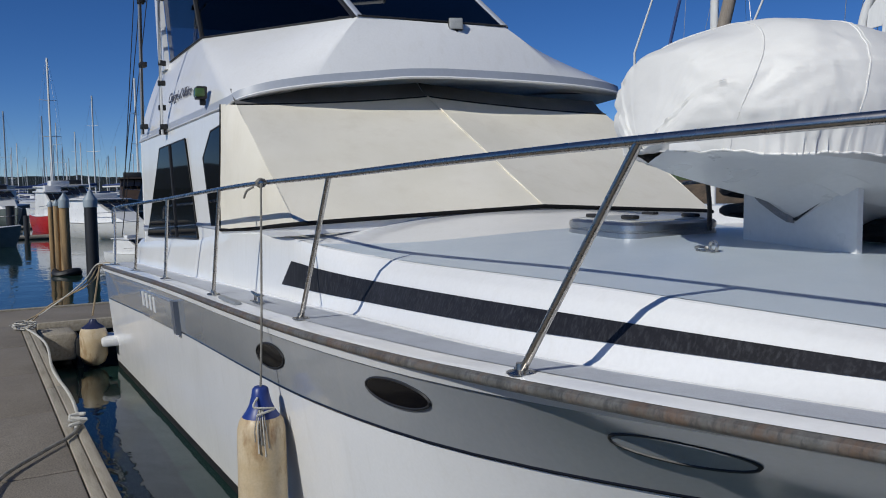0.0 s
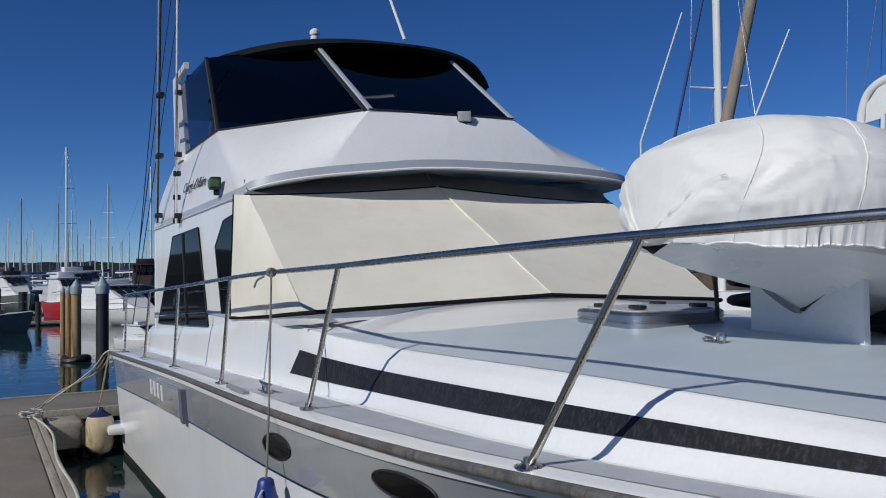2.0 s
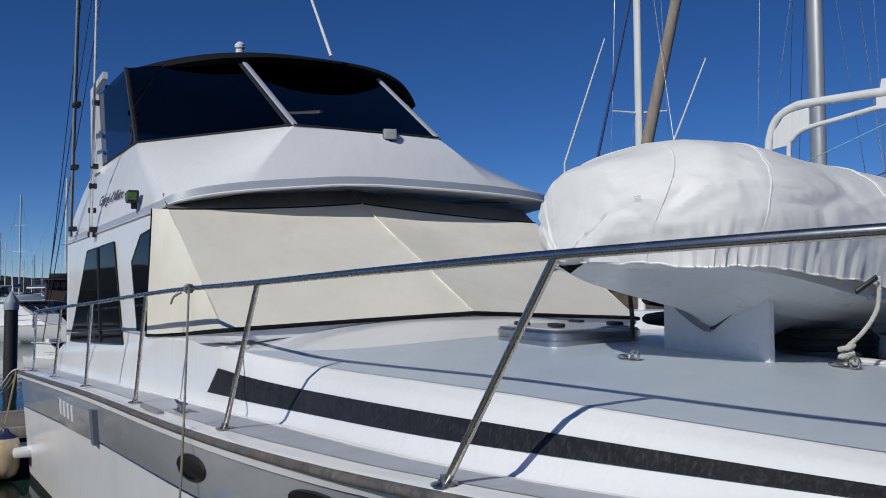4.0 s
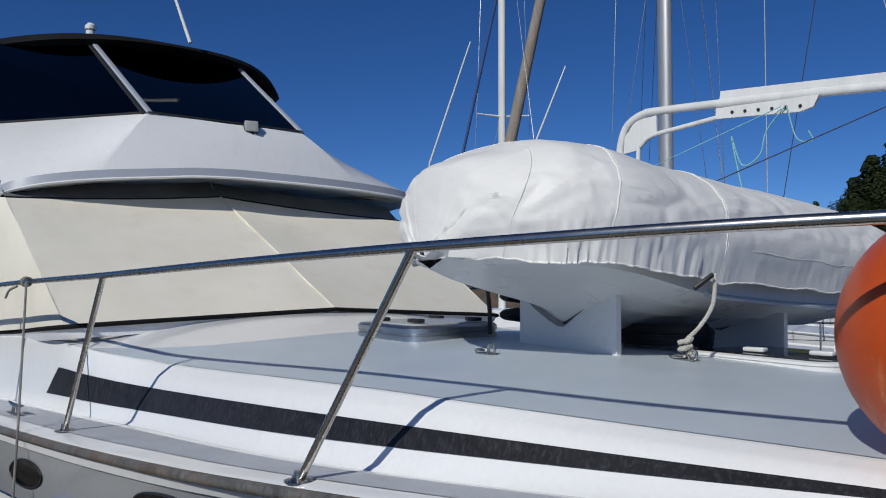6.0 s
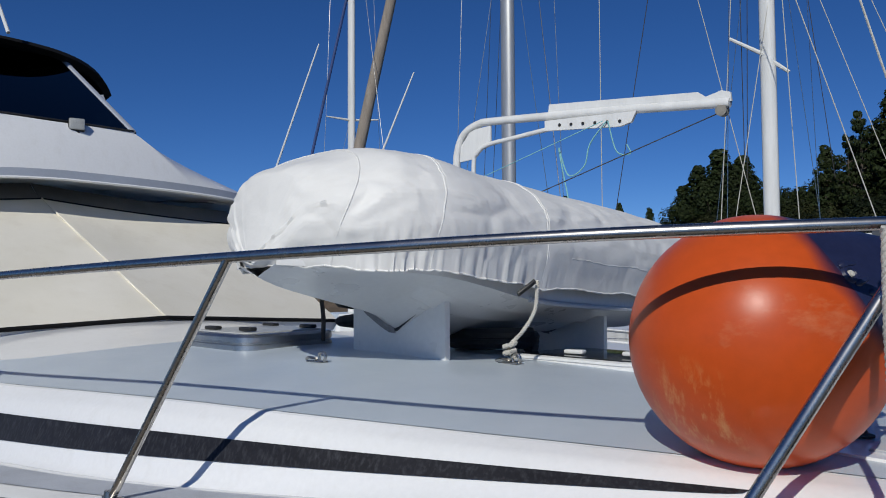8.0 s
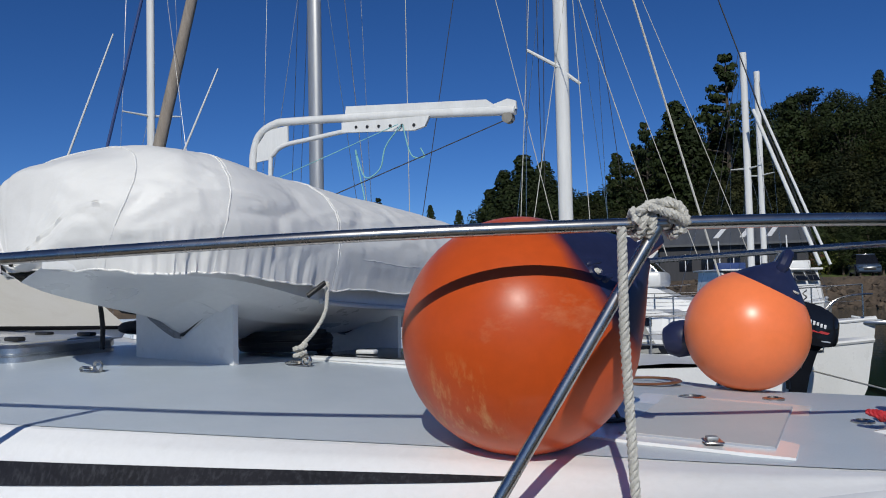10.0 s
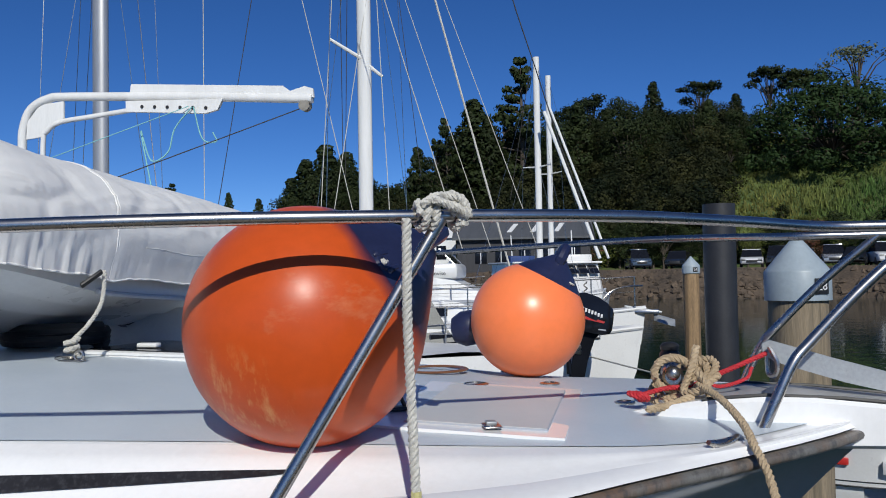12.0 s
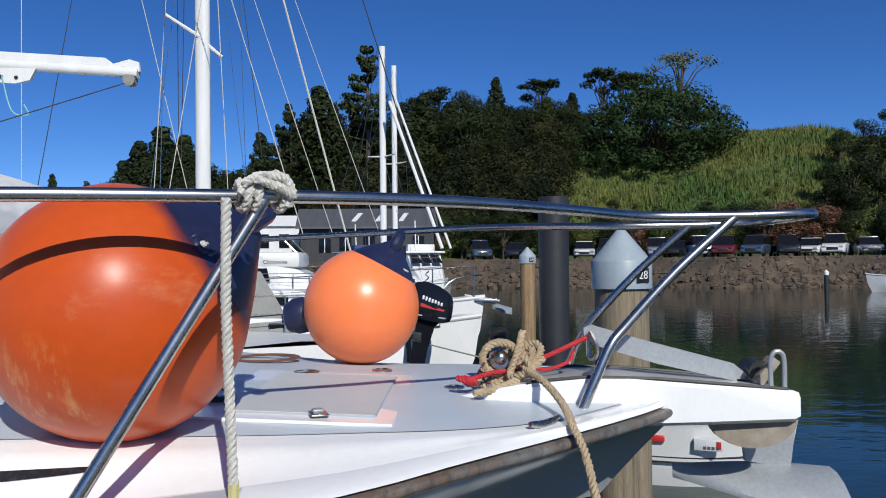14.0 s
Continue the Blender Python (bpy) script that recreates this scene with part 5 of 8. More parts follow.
# ---- tender on its chocks ----
def tender():
    u, v = Vector((0.10, 0.995, 0)).normalized(), Vector((0.995, -0.10, 0)).normalized()
    c = Vector((-2.27, 2.64, 0))
    t = thing("tender", "small rigid tender under a fitted white fabric cover", "boat")
    BOW, STERN = -0.71, 1.75

    def plan(s):
        """Half-width of the tender along its length, from bow to stern."""
        k = max(0.0, (-0.12 - s) / (-0.12 - BOW))
        return 0.61 * max(0.0, 1 - k**2.3) ** 0.62 * (1 - 0.06 * max(0, s))

    hem_z = pchip([(BOW, 2.165), (-0.5, 2.145), (-0.3, 2.13), (0.0, 2.105), (0.2, 2.085), (0.6, 2.06), (1.2, 2.03), (STERN, 2.02)])
    keel_z = pchip([(BOW, 2.13), (-0.60, 2.085), (-0.45, 2.045), (-0.30, 2.01), (-0.15, 1.975), (-0.07, 1.945), (0.0, 1.898), (0.2, 1.868), (0.6, 1.855), (STERN, 1.85)])
    top_z = pchip([(BOW, 2.36), (-0.69, 2.43), (-0.64, 2.50), (-0.50, 2.56), (-0.36, 2.612), (-0.25, 2.612), (0.1, 2.565), (0.4, 2.540), (0.6, 2.522), (0.9, 2.50), (1.2, 2.475), (1.5, 2.445), (STERN, 2.39)])
    rise = pchip([(BOW, 0.95), (-0.3, 0.98), (0.0, 0.90), (0.4, 0.72), (STERN, 0.6)])
    ridged = lambda x, y, z: 1 - abs(noise.noise(Vector((x, y, z)))) * 2
    NI, NJ = 230, 110
    rows = []
    for i in range(NI + 1):
        s = BOW + (STERN - BOW) * (i / NI) ** 1.4
        h = max(0.015, plan(s))
        shut = math.sqrt(max(0.02, min(1.0, (s - BOW) / 0.07)))
        row = []
        for j in range(NJ + 1):
            a = math.pi * j / NJ
            hx, up = -math.cos(a), math.sin(a)
            lat = h * math.copysign(abs(hx) ** 0.60, hx)
            q0 = c + u * s + v * lat
            low = hem_z(s) + 0.016 * noise.noise(Vector((q0.x * 5, q0.y * 5, 2.0))) + 0.008 * noise.noise(Vector((q0.x * 21, q0.y * 21, 5.0)))
            z = low + (top_z(s) - low) * up ** 0.62
            z = low + (z - low) * shut
            q = q0 + Vector((0, 0, z))
            front = max(0.0, min(1.0, (-0.30 - s) / 0.42))
            out = (v * math.copysign(1, hx) * abs(hx) ** 1.5 * (1 - 0.6 * front) + Vector((0, 0, up ** 1.3)) - u * front * 0.9).normalized()
            hem = max(0.0, 1 - up * (3.6 if s < 0.1 else 6.0)) ** 1.2
            tuck = -0.05 * max(0.0, 1 - up / 0.25) ** 2
            run = s + (lat * 1.4 if front > 0 else 0.0)
            # puckers that the draw cord gathers above the hem
            wob = 0.3 * noise.noise(Vector((run * 3, up * 2, 4.0)))
            pucker = max(0.0, ridged(run * 15 + wob, up * 2.2, 1.0)) ** 3 * (0.35 + 0.65 * max(0.0, noise.noise(Vector((run * 2.3, 7.0, 0))) + 0.5))
            slim = 1 - 0.85 * max(0.0, min(1.0, (s - 0.12) / 0.3))
            fine = slim * max(0.0, ridged(run * 33, up * 5, 6.0)) ** 3
            # long slack folds down the flank and crumpled cloth round the bow
            warp = Vector((noise.noise(Vector((run * 2, up * 3, 11))), noise.noise(Vector((run * 2, up * 3, 17))), 0)) * 0.35
            fold = max(0.0, ridged(run * 1.5 + up * 3.6 + warp.x, up * 2.2 + warp.y, 21.0)) ** 6
            fold2 = max(0.0, ridged(run * 2.6 - up * 4.5 + warp.y, up * 3.0 + warp.x, 31.0)) ** 8
            flank = math.exp(-((up - 0.45) / 0.28) ** 2)
            f1 = noise.voronoi(Vector((q.x * 7, q.y * 7, q.z * 9)))[0]
            crumple = (f1[1] - f1[0]) * front * max(0.0, 1 - up * 0.9)
            slack = 0.008 * noise.noise(Vector((q.x * 2.1, q.y * 2.1, q.z * 1.5)))
            # stiff cloth breaks into flat facets with sharp creases
            f2 = noise.voronoi(Vector((q.x * 3.4 + warp.x, q.y * 3.4 + warp.y, q.z * 6.5)))[0]
            facet = min(0.34, f2[1] - f2[0]) * (0.30 + flank * (1.0 if s < 0.45 else 0.55))
            row.append(q + out * (0.012 * slim * pucker * hem + 0.007 * fine * hem + 0.007 * fold * (flank + 0.12) + 0.006 * fold2 * (flank + 0.1) + 0.024 * facet * shut + 0.030 * crumple * shut + slack + tuck))
        rows.append(row)
    cover = part("cover", sheet(Geo(), rows, 0.006, (0, 0, 1)), COVER_WHITE, t, "white fabric cover with stitched seams and gathered hem", angle=80)

    def across(at, lean):
        """A line over the cover, from hem to hem."""
        out = []
        for j in range(NJ + 1):
            k = abs(j / NJ * 2 - 1)
            f = min(NI - 1.0, max(2.0, max(0.0, (at - BOW - lean * k) / (STERN - BOW)) ** (1 / 1.4) * NI))
            out.append(rows[int(f)][j].lerp(rows[int(f) + 1][j], f - int(f)))
        return out

    for at, lean in ((-0.40, 0.20), (-0.14, 0.17), (0.34, 0.06)):
        line = across(at, lean)
        part("seam", Geo().tube([q + Vector((0, 0, 0.001)) for q in line], 0.0028, 5), COVER_WHITE, cover)
        part("stitching", Geo().tube([q + u * 0.012 + Vector((0, 0, 0.0015)) for q in line], 0.0012, 4), COVER_WHITE, cover)
    for j in (4, NJ - 4):
        part("stitching", Geo().tube([r[j] + Vector((0, 0, 0.001)) + v * (0.002 if j > 50 else -0.002) for r in rows[135:]], 0.0016, 4), COVER_WHITE, cover)
    for j in (0, NJ):
        part("hem", Geo().tube([r[j] + Vector((0, 0, -0.003)) for r in rows], 0.004, 6), COVER_WHITE, cover)
    # hull bottom with deadrise, strakes and chine
    for sg in (-1, 1):
        rows = []
        for i in range(61):
            s = BOW + 0.03 + (STERN - BOW - 0.05) * i / 60
            w = max(0.02, plan(s) * 0.80)
            zk, zs = keel_z(s), hem_z(s) + 0.045
            zch = zk + (zs - 0.04 - zk) * rise(s)
            wch = w * 0.97
            aft = max(0.0, min(1.0, (s + 0.25) / 0.5))
            rows.append([c + u * s + v * sg * a + Vector((0, 0, z)) for a, z in ((0.0, zk), (wch * 0.05, zk + 0.004), (wch * 0.44, zk + (zch - zk) * 0.50), (wch * 0.48, zk + (zch - zk) * 0.50 - 0.010 * aft), (wch * 0.70, zk + (zch - zk) * 0.74), (wch * 0.74, zk + (zch - zk) * 0.74 - 0.010 * aft), (wch, zch), (wch + 0.03 * aft, zch - 0.006), (w, zs - 0.03), (w, zs))])
        part("hull", Geo().rings(rows, False), WHITE_PAINT, t, "white moulded tender hull", angle=24)
        part("rubbing_strake", Geo().tube([r[7] + v * sg * 0.004 for r in rows[24:]], 0.012, 8), TUBE_GREY, t)
    stern = [c + u * (STERN - 0.03) + v * a + Vector((0, 0, z)) for a, z in ((-0.52, 2.02), (0, 1.86), (0.52, 2.02), (0.52, 2.32), (-0.52, 2.32))]
    part("transom", Geo().slab(stern, u, 0.03), WHITE_PAINT, t, smooth=False)
    ring = c + u * -0.34 + v * -0.03 + Vector((0, 0, 2.095))
    part("bow_ring", Geo().tube([ring + v * 0.026 * math.cos(w) + Vector((0, 0, 0.026 * math.sin(w))) for w in [i / 16 * math.tau for i in range(16)]], 0.006, 8, closed=True), STEEL_WORN, t)
    part("bow_strap", Geo().tube(spline([ring + Vector((0, 0, 0.02)), ring - u * 0.05 + v * -0.03 + Vector((0, 0, 0.06)), ring - u * 0.10 + v * -0.05 + Vector((0, 0, 0.12))], 5), 0.010, 6, squash=0.5), BLACK, t)
    part("bow_strap", Geo().tube(spline([ring + Vector((0, 0, 0.02)), ring - u * 0.03 + v * 0.02 + Vector((0, 0, 0.06)), ring - u * 0.07 + v * 0.03 + Vector((0, 0, 0.13))], 5), 0.010, 6, squash=0.5), BLACK, t)
    part("cover_strap", Geo().box((-0.045, -0.012, -0.006), (0.045, 0.012, 0.006), 0.003, Matrix.Translation(c + u * 0.16 + v * 0.585 + Vector((0, 0, 2.072))) @ Matrix.Rotation(radians(-50), 4, "Y") @ Matrix.Rotation(radians(40), 4, "Z")), BLACK, t, "black webbing strap of the cover")
    # chocks: boards cut to the hull's vee, lined with carpet
    for s, w, high in ((0.0, 0.295, 0.160), (1.05, 0.33, 0.13)):
        k = c + u * s + v * 0.0
        zk = keel_z(s) - 0.006
        deck = lambda a: trunk_z((k + v * a).x, (k + v * a).y) + 0.001
        outline = [(-w, deck(-w)), (w, deck(w)), (w, zk + high - 0.006), (w - 0.015, zk + high), (0.004, zk), (-0.10, zk + 0.045), (-0.20, zk + 0.105), (-w + 0.015, zk + high + 0.02), (-w, zk + high + 0.01)]
        chock = thing("tender_chock", "white painted board chock cut to the tender's keel", "chock", "chocks below the tender")
        part("board", Geo().slab([k + v * a + Vector((0, 0, z)) for a, z in outline], u, 0.026), WHITE_PAINT, chock, smooth=False)
        strip = Geo()
        for side in ([(-w - 0.01, zk + high + 0.022), (-0.20, zk + 0.108), (-0.10, zk + 0.048), (0.004, zk + 0.001)], [(0.004, zk + 0.001), (w + 0.005, zk + high + 0.004)]):
            ring0 = [k + v * a - u * 0.012 + Vector((0, 0, z)) for a, z in side]
            rings = [[q, q + u * 0.05, q + u * 0.05 + Vector((0, 0, 0.010)), q + Vector((0, 0, 0.010))] for q in ring0]
            strip.rings(rings)
        part("carpet", strip, BLACK, chock, smooth=False)
        lining = Geo().rings([[k + v * a - u * 0.014 + Vector((0, 0, z + 0.012)), k + v * (a - 0.012) - u * 0.030 + Vector((0, 0, z + 0.028)), k + v * (a - 0.02) - u * 0.026 + Vector((0, 0, z - 0.008)), k + v * a - u * 0.006 + Vector((0, 0, z - 0.012))] for a, z in ((-w - 0.03, zk + high + 0.05), (-0.24, zk + 0.14), (-0.15, zk + 0.075), (-0.06, zk + 0.028), (0.0, zk + 0.003))])
        part("carpet", lining, GREY_FELT, chock, "grey carpet lining")
    return t


tender()


# ---- davit ----
def davit():
    d = thing("davit", "white painted tubular davit crane with a boom", "davit")
    y = 4.05
    post = spline([(-3.07, y, trunk_z(-3.07, 3.85)), (-3.07, y, 2.3), (-3.07, y, 2.80), (-3.06, y, 2.93), (-3.01, y, 3.03), (-2.90, y, 3.08), (-2.75, y, 3.082), (-2.0, y, 3.032), (-1.34, y, 2.978)], 8)
    part("boom", Geo().tube(post, 0.024, 16), MAST_WHITE, d)
    brace = spline([(-2.935, y, trunk_z(-2.935, 3.85)), (-2.935, y, 2.5), (-2.935, y, 2.84), (-2.91, y, 2.90), (-2.83, y, 2.945), (-2.62, y, 2.965), (-2.39, y, 2.985)], 8)
    part("brace", Geo().tube(brace, 0.014, 12), MAST_WHITE, d)
    part("gusset", Geo().slab([(-3.04, y - 0.006, 2.86), (-2.93, y - 0.006, 2.87), (-2.88, y - 0.006, 2.93), (-2.80, y - 0.006, 2.965), (-2.80, y - 0.006, 3.06), (-2.95, y - 0.006, 3.05), (-3.03, y - 0.006, 2.96)], (0, 1, 0), 0.012), MAST_WHITE, d, smooth=False)
    part("upper_plate", Geo().slab([(-2.39, y - 0.008, 3.06), (-2.38, y - 0.008, 3.125), (-1.50, y - 0.008, 3.055), (-1.46, y - 0.008, 3.025), (-1.38, y - 0.008, 3.045), (-1.335, y - 0.008, 3.03), (-1.33, y - 0.008, 2.985), (-2.0, y - 0.008, 3.035)], (0, 1, 0), 0.016), MAST_WHITE, d, smooth=False)
    plate = part("lower_plate", Geo().slab([(-2.40, y - 0.026, 3.03), (-2.40, y - 0.026, 2.972), (-1.93, y - 0.026, 2.935), (-1.86, y - 0.026, 2.95), (-1.83, y - 0.026, 3.005)], (0, 1, 0), 0.02), MAST_WHITE, d, smooth=False)
    for i in range(6):
        part("hole", Geo().lathe([(0.009, 0), (0.009, 0.004)], 10, Matrix.Translation((-2.30 + 0.075 * i, y - 0.027, 2.993 - 0.006 * i)) @ Matrix.Rotation(radians(90), 4, "X")), BLACK, plate)
    part("sheave", Geo().lathe([(0.03, -0.02), (0.022, 0), (0.03, 0.02)], 14, Matrix.Translation((-1.38, y, 2.945)) @ Matrix.Rotation(radians(90), 4, "X")), ROPE_GREY, d)
    cords = d
    part("cord", Geo().tube(spline([(-2.0, y - 0.04, 2.97), (-2.1, y - 0.04, 2.86), (-2.14, y - 0.04, 2.74), (-2.24, y - 0.04, 2.70), (-2.30, y - 0.04, 2.86), (-2.24, y - 0.04, 2.56)], 8), 0.004, 5), ROPE_TEAL, cords)
    part("cord", Geo().tube(spline([(-1.99, y - 0.04, 2.97), (-1.94, y - 0.04, 2.80), (-1.86, y - 0.04, 2.78), (-1.88, y - 0.04, 2.83)], 6), 0.004, 5), ROPE_TEAL, cords)
    part("cord", Geo().tube([(-2.02, y - 0.04, 2.975), (-3.0, y - 0.3, 2.60)], 0.0025, 5), ROPE_TEAL, cords)
    part("cord", Geo().tube([(-1.38, y, 2.94), (-2.6, y - 0.4, 2.45)], 0.003, 5), ROPE_DARK, cords)


davit()


# ---- ropes and the hanging fender ----
def ropes():
    t = thing("hanging_fender", "dirty white cylinder fender with blue ends beside the hull", "fender", at=(-4.06, 0.935, 0.045))
    prof = [(0.030, 1.00), (0.040, 0.99), (0.046, 0.955), (0.056, 0.915), (0.070, 0.885)]
    part("blue_end", Geo().lathe(prof + [(0.086, 0.860), (0.094, 0.850)], 28), BLUE_END, t, "blue moulded rope end")
    part("body", Geo().lathe([(0.094, 0.850), (0.110, 0.828), (0.119, 0.79), (0.122, 0.74), (0.125, 0.36), (0.122, 0.31), (0.113, 0.285)], 28), FENDER_DIRTY, t)
    part("blue_end", Geo().lathe([(0.113, 0.285), (0.08, 0.24), (0.05, 0.20), (0.04, 0.12)], 28), BLUE_END, t)
    line = thing("fender_line", "grey braided fender line tied to the guard rail", "rope")
    part("line", twist([(-4.42, 1.055, 2.07), (-4.09, 0.960, 1.40), (-4.06, 0.94, 1.10), (-4.06, 0.935, 1.02)], 0.0062, 3, 0.026), ROPE_GREY, line)
    part("hitch", twist([Vector((-4.44 + 0.012 * i / 4 - 0.03, 1.06 + 0.022 * math.cos(i * 0.9), 2.072 + 0.022 * math.sin(i * 0.9))) for i in range(18)], 0.0065, 3, 0.028), ROPE_GREY, line)
    part("tail", twist(spline([(-4.45, 1.02, 2.05), (-4.52, 1.0, 2.03), (-4.60, 1.0, 1.99)], 5), 0.0065, 3, 0.028), ROPE_GREY, line)
    part("knot", twist([Vector((-4.055 + 0.020 * math.cos(i * 1.3), 0.925 + 0.020 * math.sin(i * 1.3), 1.035 - 0.006 * i)) for i in range(12)], 0.0065, 3, 0.028), ROPE_GREY, line)
    part("knot", twist(spline([(-4.02, 0.91, 1.00), (-3.98, 0.88, 0.965), (-3.97, 0.93, 0.955), (-3.98, 0.985, 0.945), (-3.965, 0.94, 0.935), (-3.955, 0.89, 0.925)], 5), 0.0062, 3, 0.026), ROPE_WHITE, line)
    for k in range(5):
        side = -0.035 + 0.017 * k
        part("frayed_end", Geo().tube(spline([(-3.975, 0.915 + side * 0.3, 0.95), (-3.945, 0.905 + side * 0.8, 0.87), (-3.938, 0.91 + side, 0.80 - 0.02 * ((k * 3) % 5))], 5), [0.0032] * 10 + [0.0045], 5), ROPE_WHITE if k % 2 else ROPE_GREY, line)
    # hitch over the rail that holds the big ball, and its white fall
    k = thing("ball_fender_line", "white laid rope hitched over the guard rail", "rope")
    r0 = Vector((-0.15, 1.78, 2.183))
    d = Vector((0.83, 0.55, 0)).normalized()
    o = Vector((d.y, -d.x, 0))
    for j, (s0, s1) in enumerate(((-0.072, -0.048), (-0.045, -0.02), (0.03, 0.052))):
        loop = [r0 + d * 0.74 * (s0 + (s1 - s0) * i / 11) + o * 0.026 * math.cos(i / 11 * math.tau * 1.3) + Vector((0, 0, 0.026 * math.sin(i / 11 * math.tau * 1.3))) for i in range(12)]
        part("turn", twist(loop, 0.0095, 3, 0.033), ROPE_WHITE, k)
    part("bight", twist(spline([r0 + d * 0.74 * -0.07 + o * 0.03 + Vector((0, 0, 0.02)), r0 + d * 0.74 * -0.03 + o * 0.025 + Vector((0, 0, 0.036)), r0 + d * 0.74 * 0.01 + Vector((0, 0, 0.040)), r0 + d * 0.74 * 0.05 + o * 0.02 + Vector((0, 0, 0.035)), r0 + d * 0.74 * 0.062 + o * 0.035 + Vector((0, 0, 0.0)), r0 + d * 0.74 * 0.03 + o * 0.04 + Vector((0, 0, 0.012)), r0 + d * 0.74 * -0.04 + o * 0.04 + Vector((0, 0, 0.03))], 7), 0.0095, 3, 0.033), ROPE_WHITE, k)
    part("bight", twist(spline([r0 + d * 0.74 * -0.02 + o * -0.02 + Vector((0, 0, 0.04)), r0 + d * 0.74 * 0.02 + o * -0.01 + Vector((0, 0, 0.043)), r0 + d * 0.74 * 0.045 + o * 0.0 + Vector((0, 0, 0.04)), r0 + d * 0.74 * 0.055 + o * 0.03 + Vector((0, 0, -0.02))], 7), 0.0095, 3, 0.033), ROPE_WHITE, k)
    fall = [r0 + d * -0.085 + o * 0.03 + Vector((0, 0, -0.01)), r0 + d * -0.088 + o * 0.034 + Vector((0, 0, -0.2)), r0 + d * -0.08 + o * 0.036 + Vector((0, 0, -0.45)), r0 + d * -0.076 + o * 0.036 + Vector((0, 0, -0.555))]
    part("fall", twist(fall, 0.0105, 3, 0.04), ROPE_WHITE, k)
    part("taped_end", Geo().tube([fall[-1] + Vector((0, 0, 0.012)), fall[-1] + Vector((0, 0, -0.03))], 0.011, 8), material("yellow_tape", (0.55, 0.50, 0.22), rough=0.6), k)
    # tender lashings
    a = thing("tender_lashing", "white flecked lashing rope from the tender to a pad eye", "rope")
    part("line", twist(spline([(-1.66, 2.80, 2.10), (-1.665, 2.79, 1.99), (-1.70, 2.765, 1.91), (-1.75, 2.74, 1.85)], 6), 0.0085, 3, 0.034), ROPE_WHITE, a)
    part("knot", twist([Vector((-1.75 + 0.022 * math.cos(i * 1.1), 2.735 + 0.022 * math.sin(i * 1.1), 1.80 + 0.0045 * i)) for i in range(14)], 0.010, 3, 0.04), ROPE_WHITE, a)
    b = thing("tender_lashing", "dark lashing rope below the tender's bow", "rope")
    part("line", twist(spline([(-2.70, 2.58, 2.16), (-2.70, 2.60, 2.02), (-2.71, 2.62, 1.93), (-2.69, 2.60, 1.84)], 6), 0.011, 3, 0.04), ROPE_DARK, b)
    part("coil", Geo().tube([Vector((-2.86 + 0.12 * math.cos(i / 16 * math.tau), 3.02 + 0.12 * math.sin(i / 16 * math.tau), 1.85 + 0.006 * i)) for i in range(34)], 0.022, 7), ROPE_DARK, b)
    h = thing("hose_coil", "coiled black hose stowed on the deck below the tender", "hose")
    part("hose", Geo().tube([Vector((-2.12 + (0.21 + 0.02 * math.sin(i * 0.37)) * math.cos(i / 18 * math.tau), 3.10 + (0.15 + 0.015 * math.sin(i * 0.5)) * math.sin(i / 18 * math.tau), trunk_z(-2.12, 3.10) + 0.026 + 0.0013 * i)) for i in range(55)], 0.024, 7), BLACK, h)
    # mooring rope round the windlass, and the red one
    mo = thing("mooring_rope", "tan mooring rope made fast on the windlass", "rope")
    wx, wy, wz = 0.335, 2.60, 1.765
    coil = [Vector((wx + 0.075 * math.cos(i * 0.55) + 0.002 * i, wy - 0.02 + 0.05 * math.sin(i * 0.55), wz - 0.03 + 0.05 * math.sin(i * 0.55 + 0.8) + 0.001 * i)) for i in range(34)]
    part("coil", twist(coil, 0.0115, 3, 0.042), ROPE_TAN, mo)
    hoop = [Vector((wx + 0.052 * math.cos(i * 0.42), wy - 0.035 - 0.0016 * i, wz + 0.008 + 0.046 * math.sin(i * 0.42))) for i in range(24)]
    part("round_turn", twist(hoop, 0.0115, 3, 0.042), ROPE_TAN, mo)
    part("turns", twist(spline([(0.40, 2.55, 1.85), (0.385, 2.52, 1.80), (0.36, 2.50, 1.73), (0.39, 2.47, 1.735), (0.42, 2.46, 1.75), (0.40, 2.49, 1.78), (0.43, 2.48, 1.72)], 7), 0.0115, 3, 0.042), ROPE_TAN, mo)
    part("tail", twist(spline([(0.38, 2.47, 1.72), (0.31, 2.43, 1.70), (0.26, 2.40, 1.695)], 6), 0.0115, 3, 0.042), ROPE_TAN, mo)
    part("fall", twist(spline([(0.40, 2.48, 1.75), (0.44, 2.36, 1.735), (0.475, 2.22, 1.70), (0.49, 2.10, 1.66), (0.51, 2.03, 1.60), (0.53, 1.92, 1.45), (0.56, 1.75, 1.15), (0.60, 1.4, 0.85), (0.7, 0.9, 0.6), (0.9, 0.36, 0.47)], 8), 0.0105, 3, 0.042), ROPE_TAN, mo)
    rd = thing("anchor_lashing", "red rope lashing the anchor to the windlass", "rope")
    part("line", twist([(0.42, 2.56, 1.755), (0.52, 2.59, 1.795), (0.595, 2.62, 1.825)], 0.0075, 3, 0.03), ROPE_RED, rd)
    part("loop", twist(spline([(0.42, 2.54, 1.755), (0.46, 2.54, 1.74), (0.53, 2.56, 1.76), (0.55, 2.58, 1.79)], 6), 0.0055, 3, 0.025), ROPE_RED, rd)
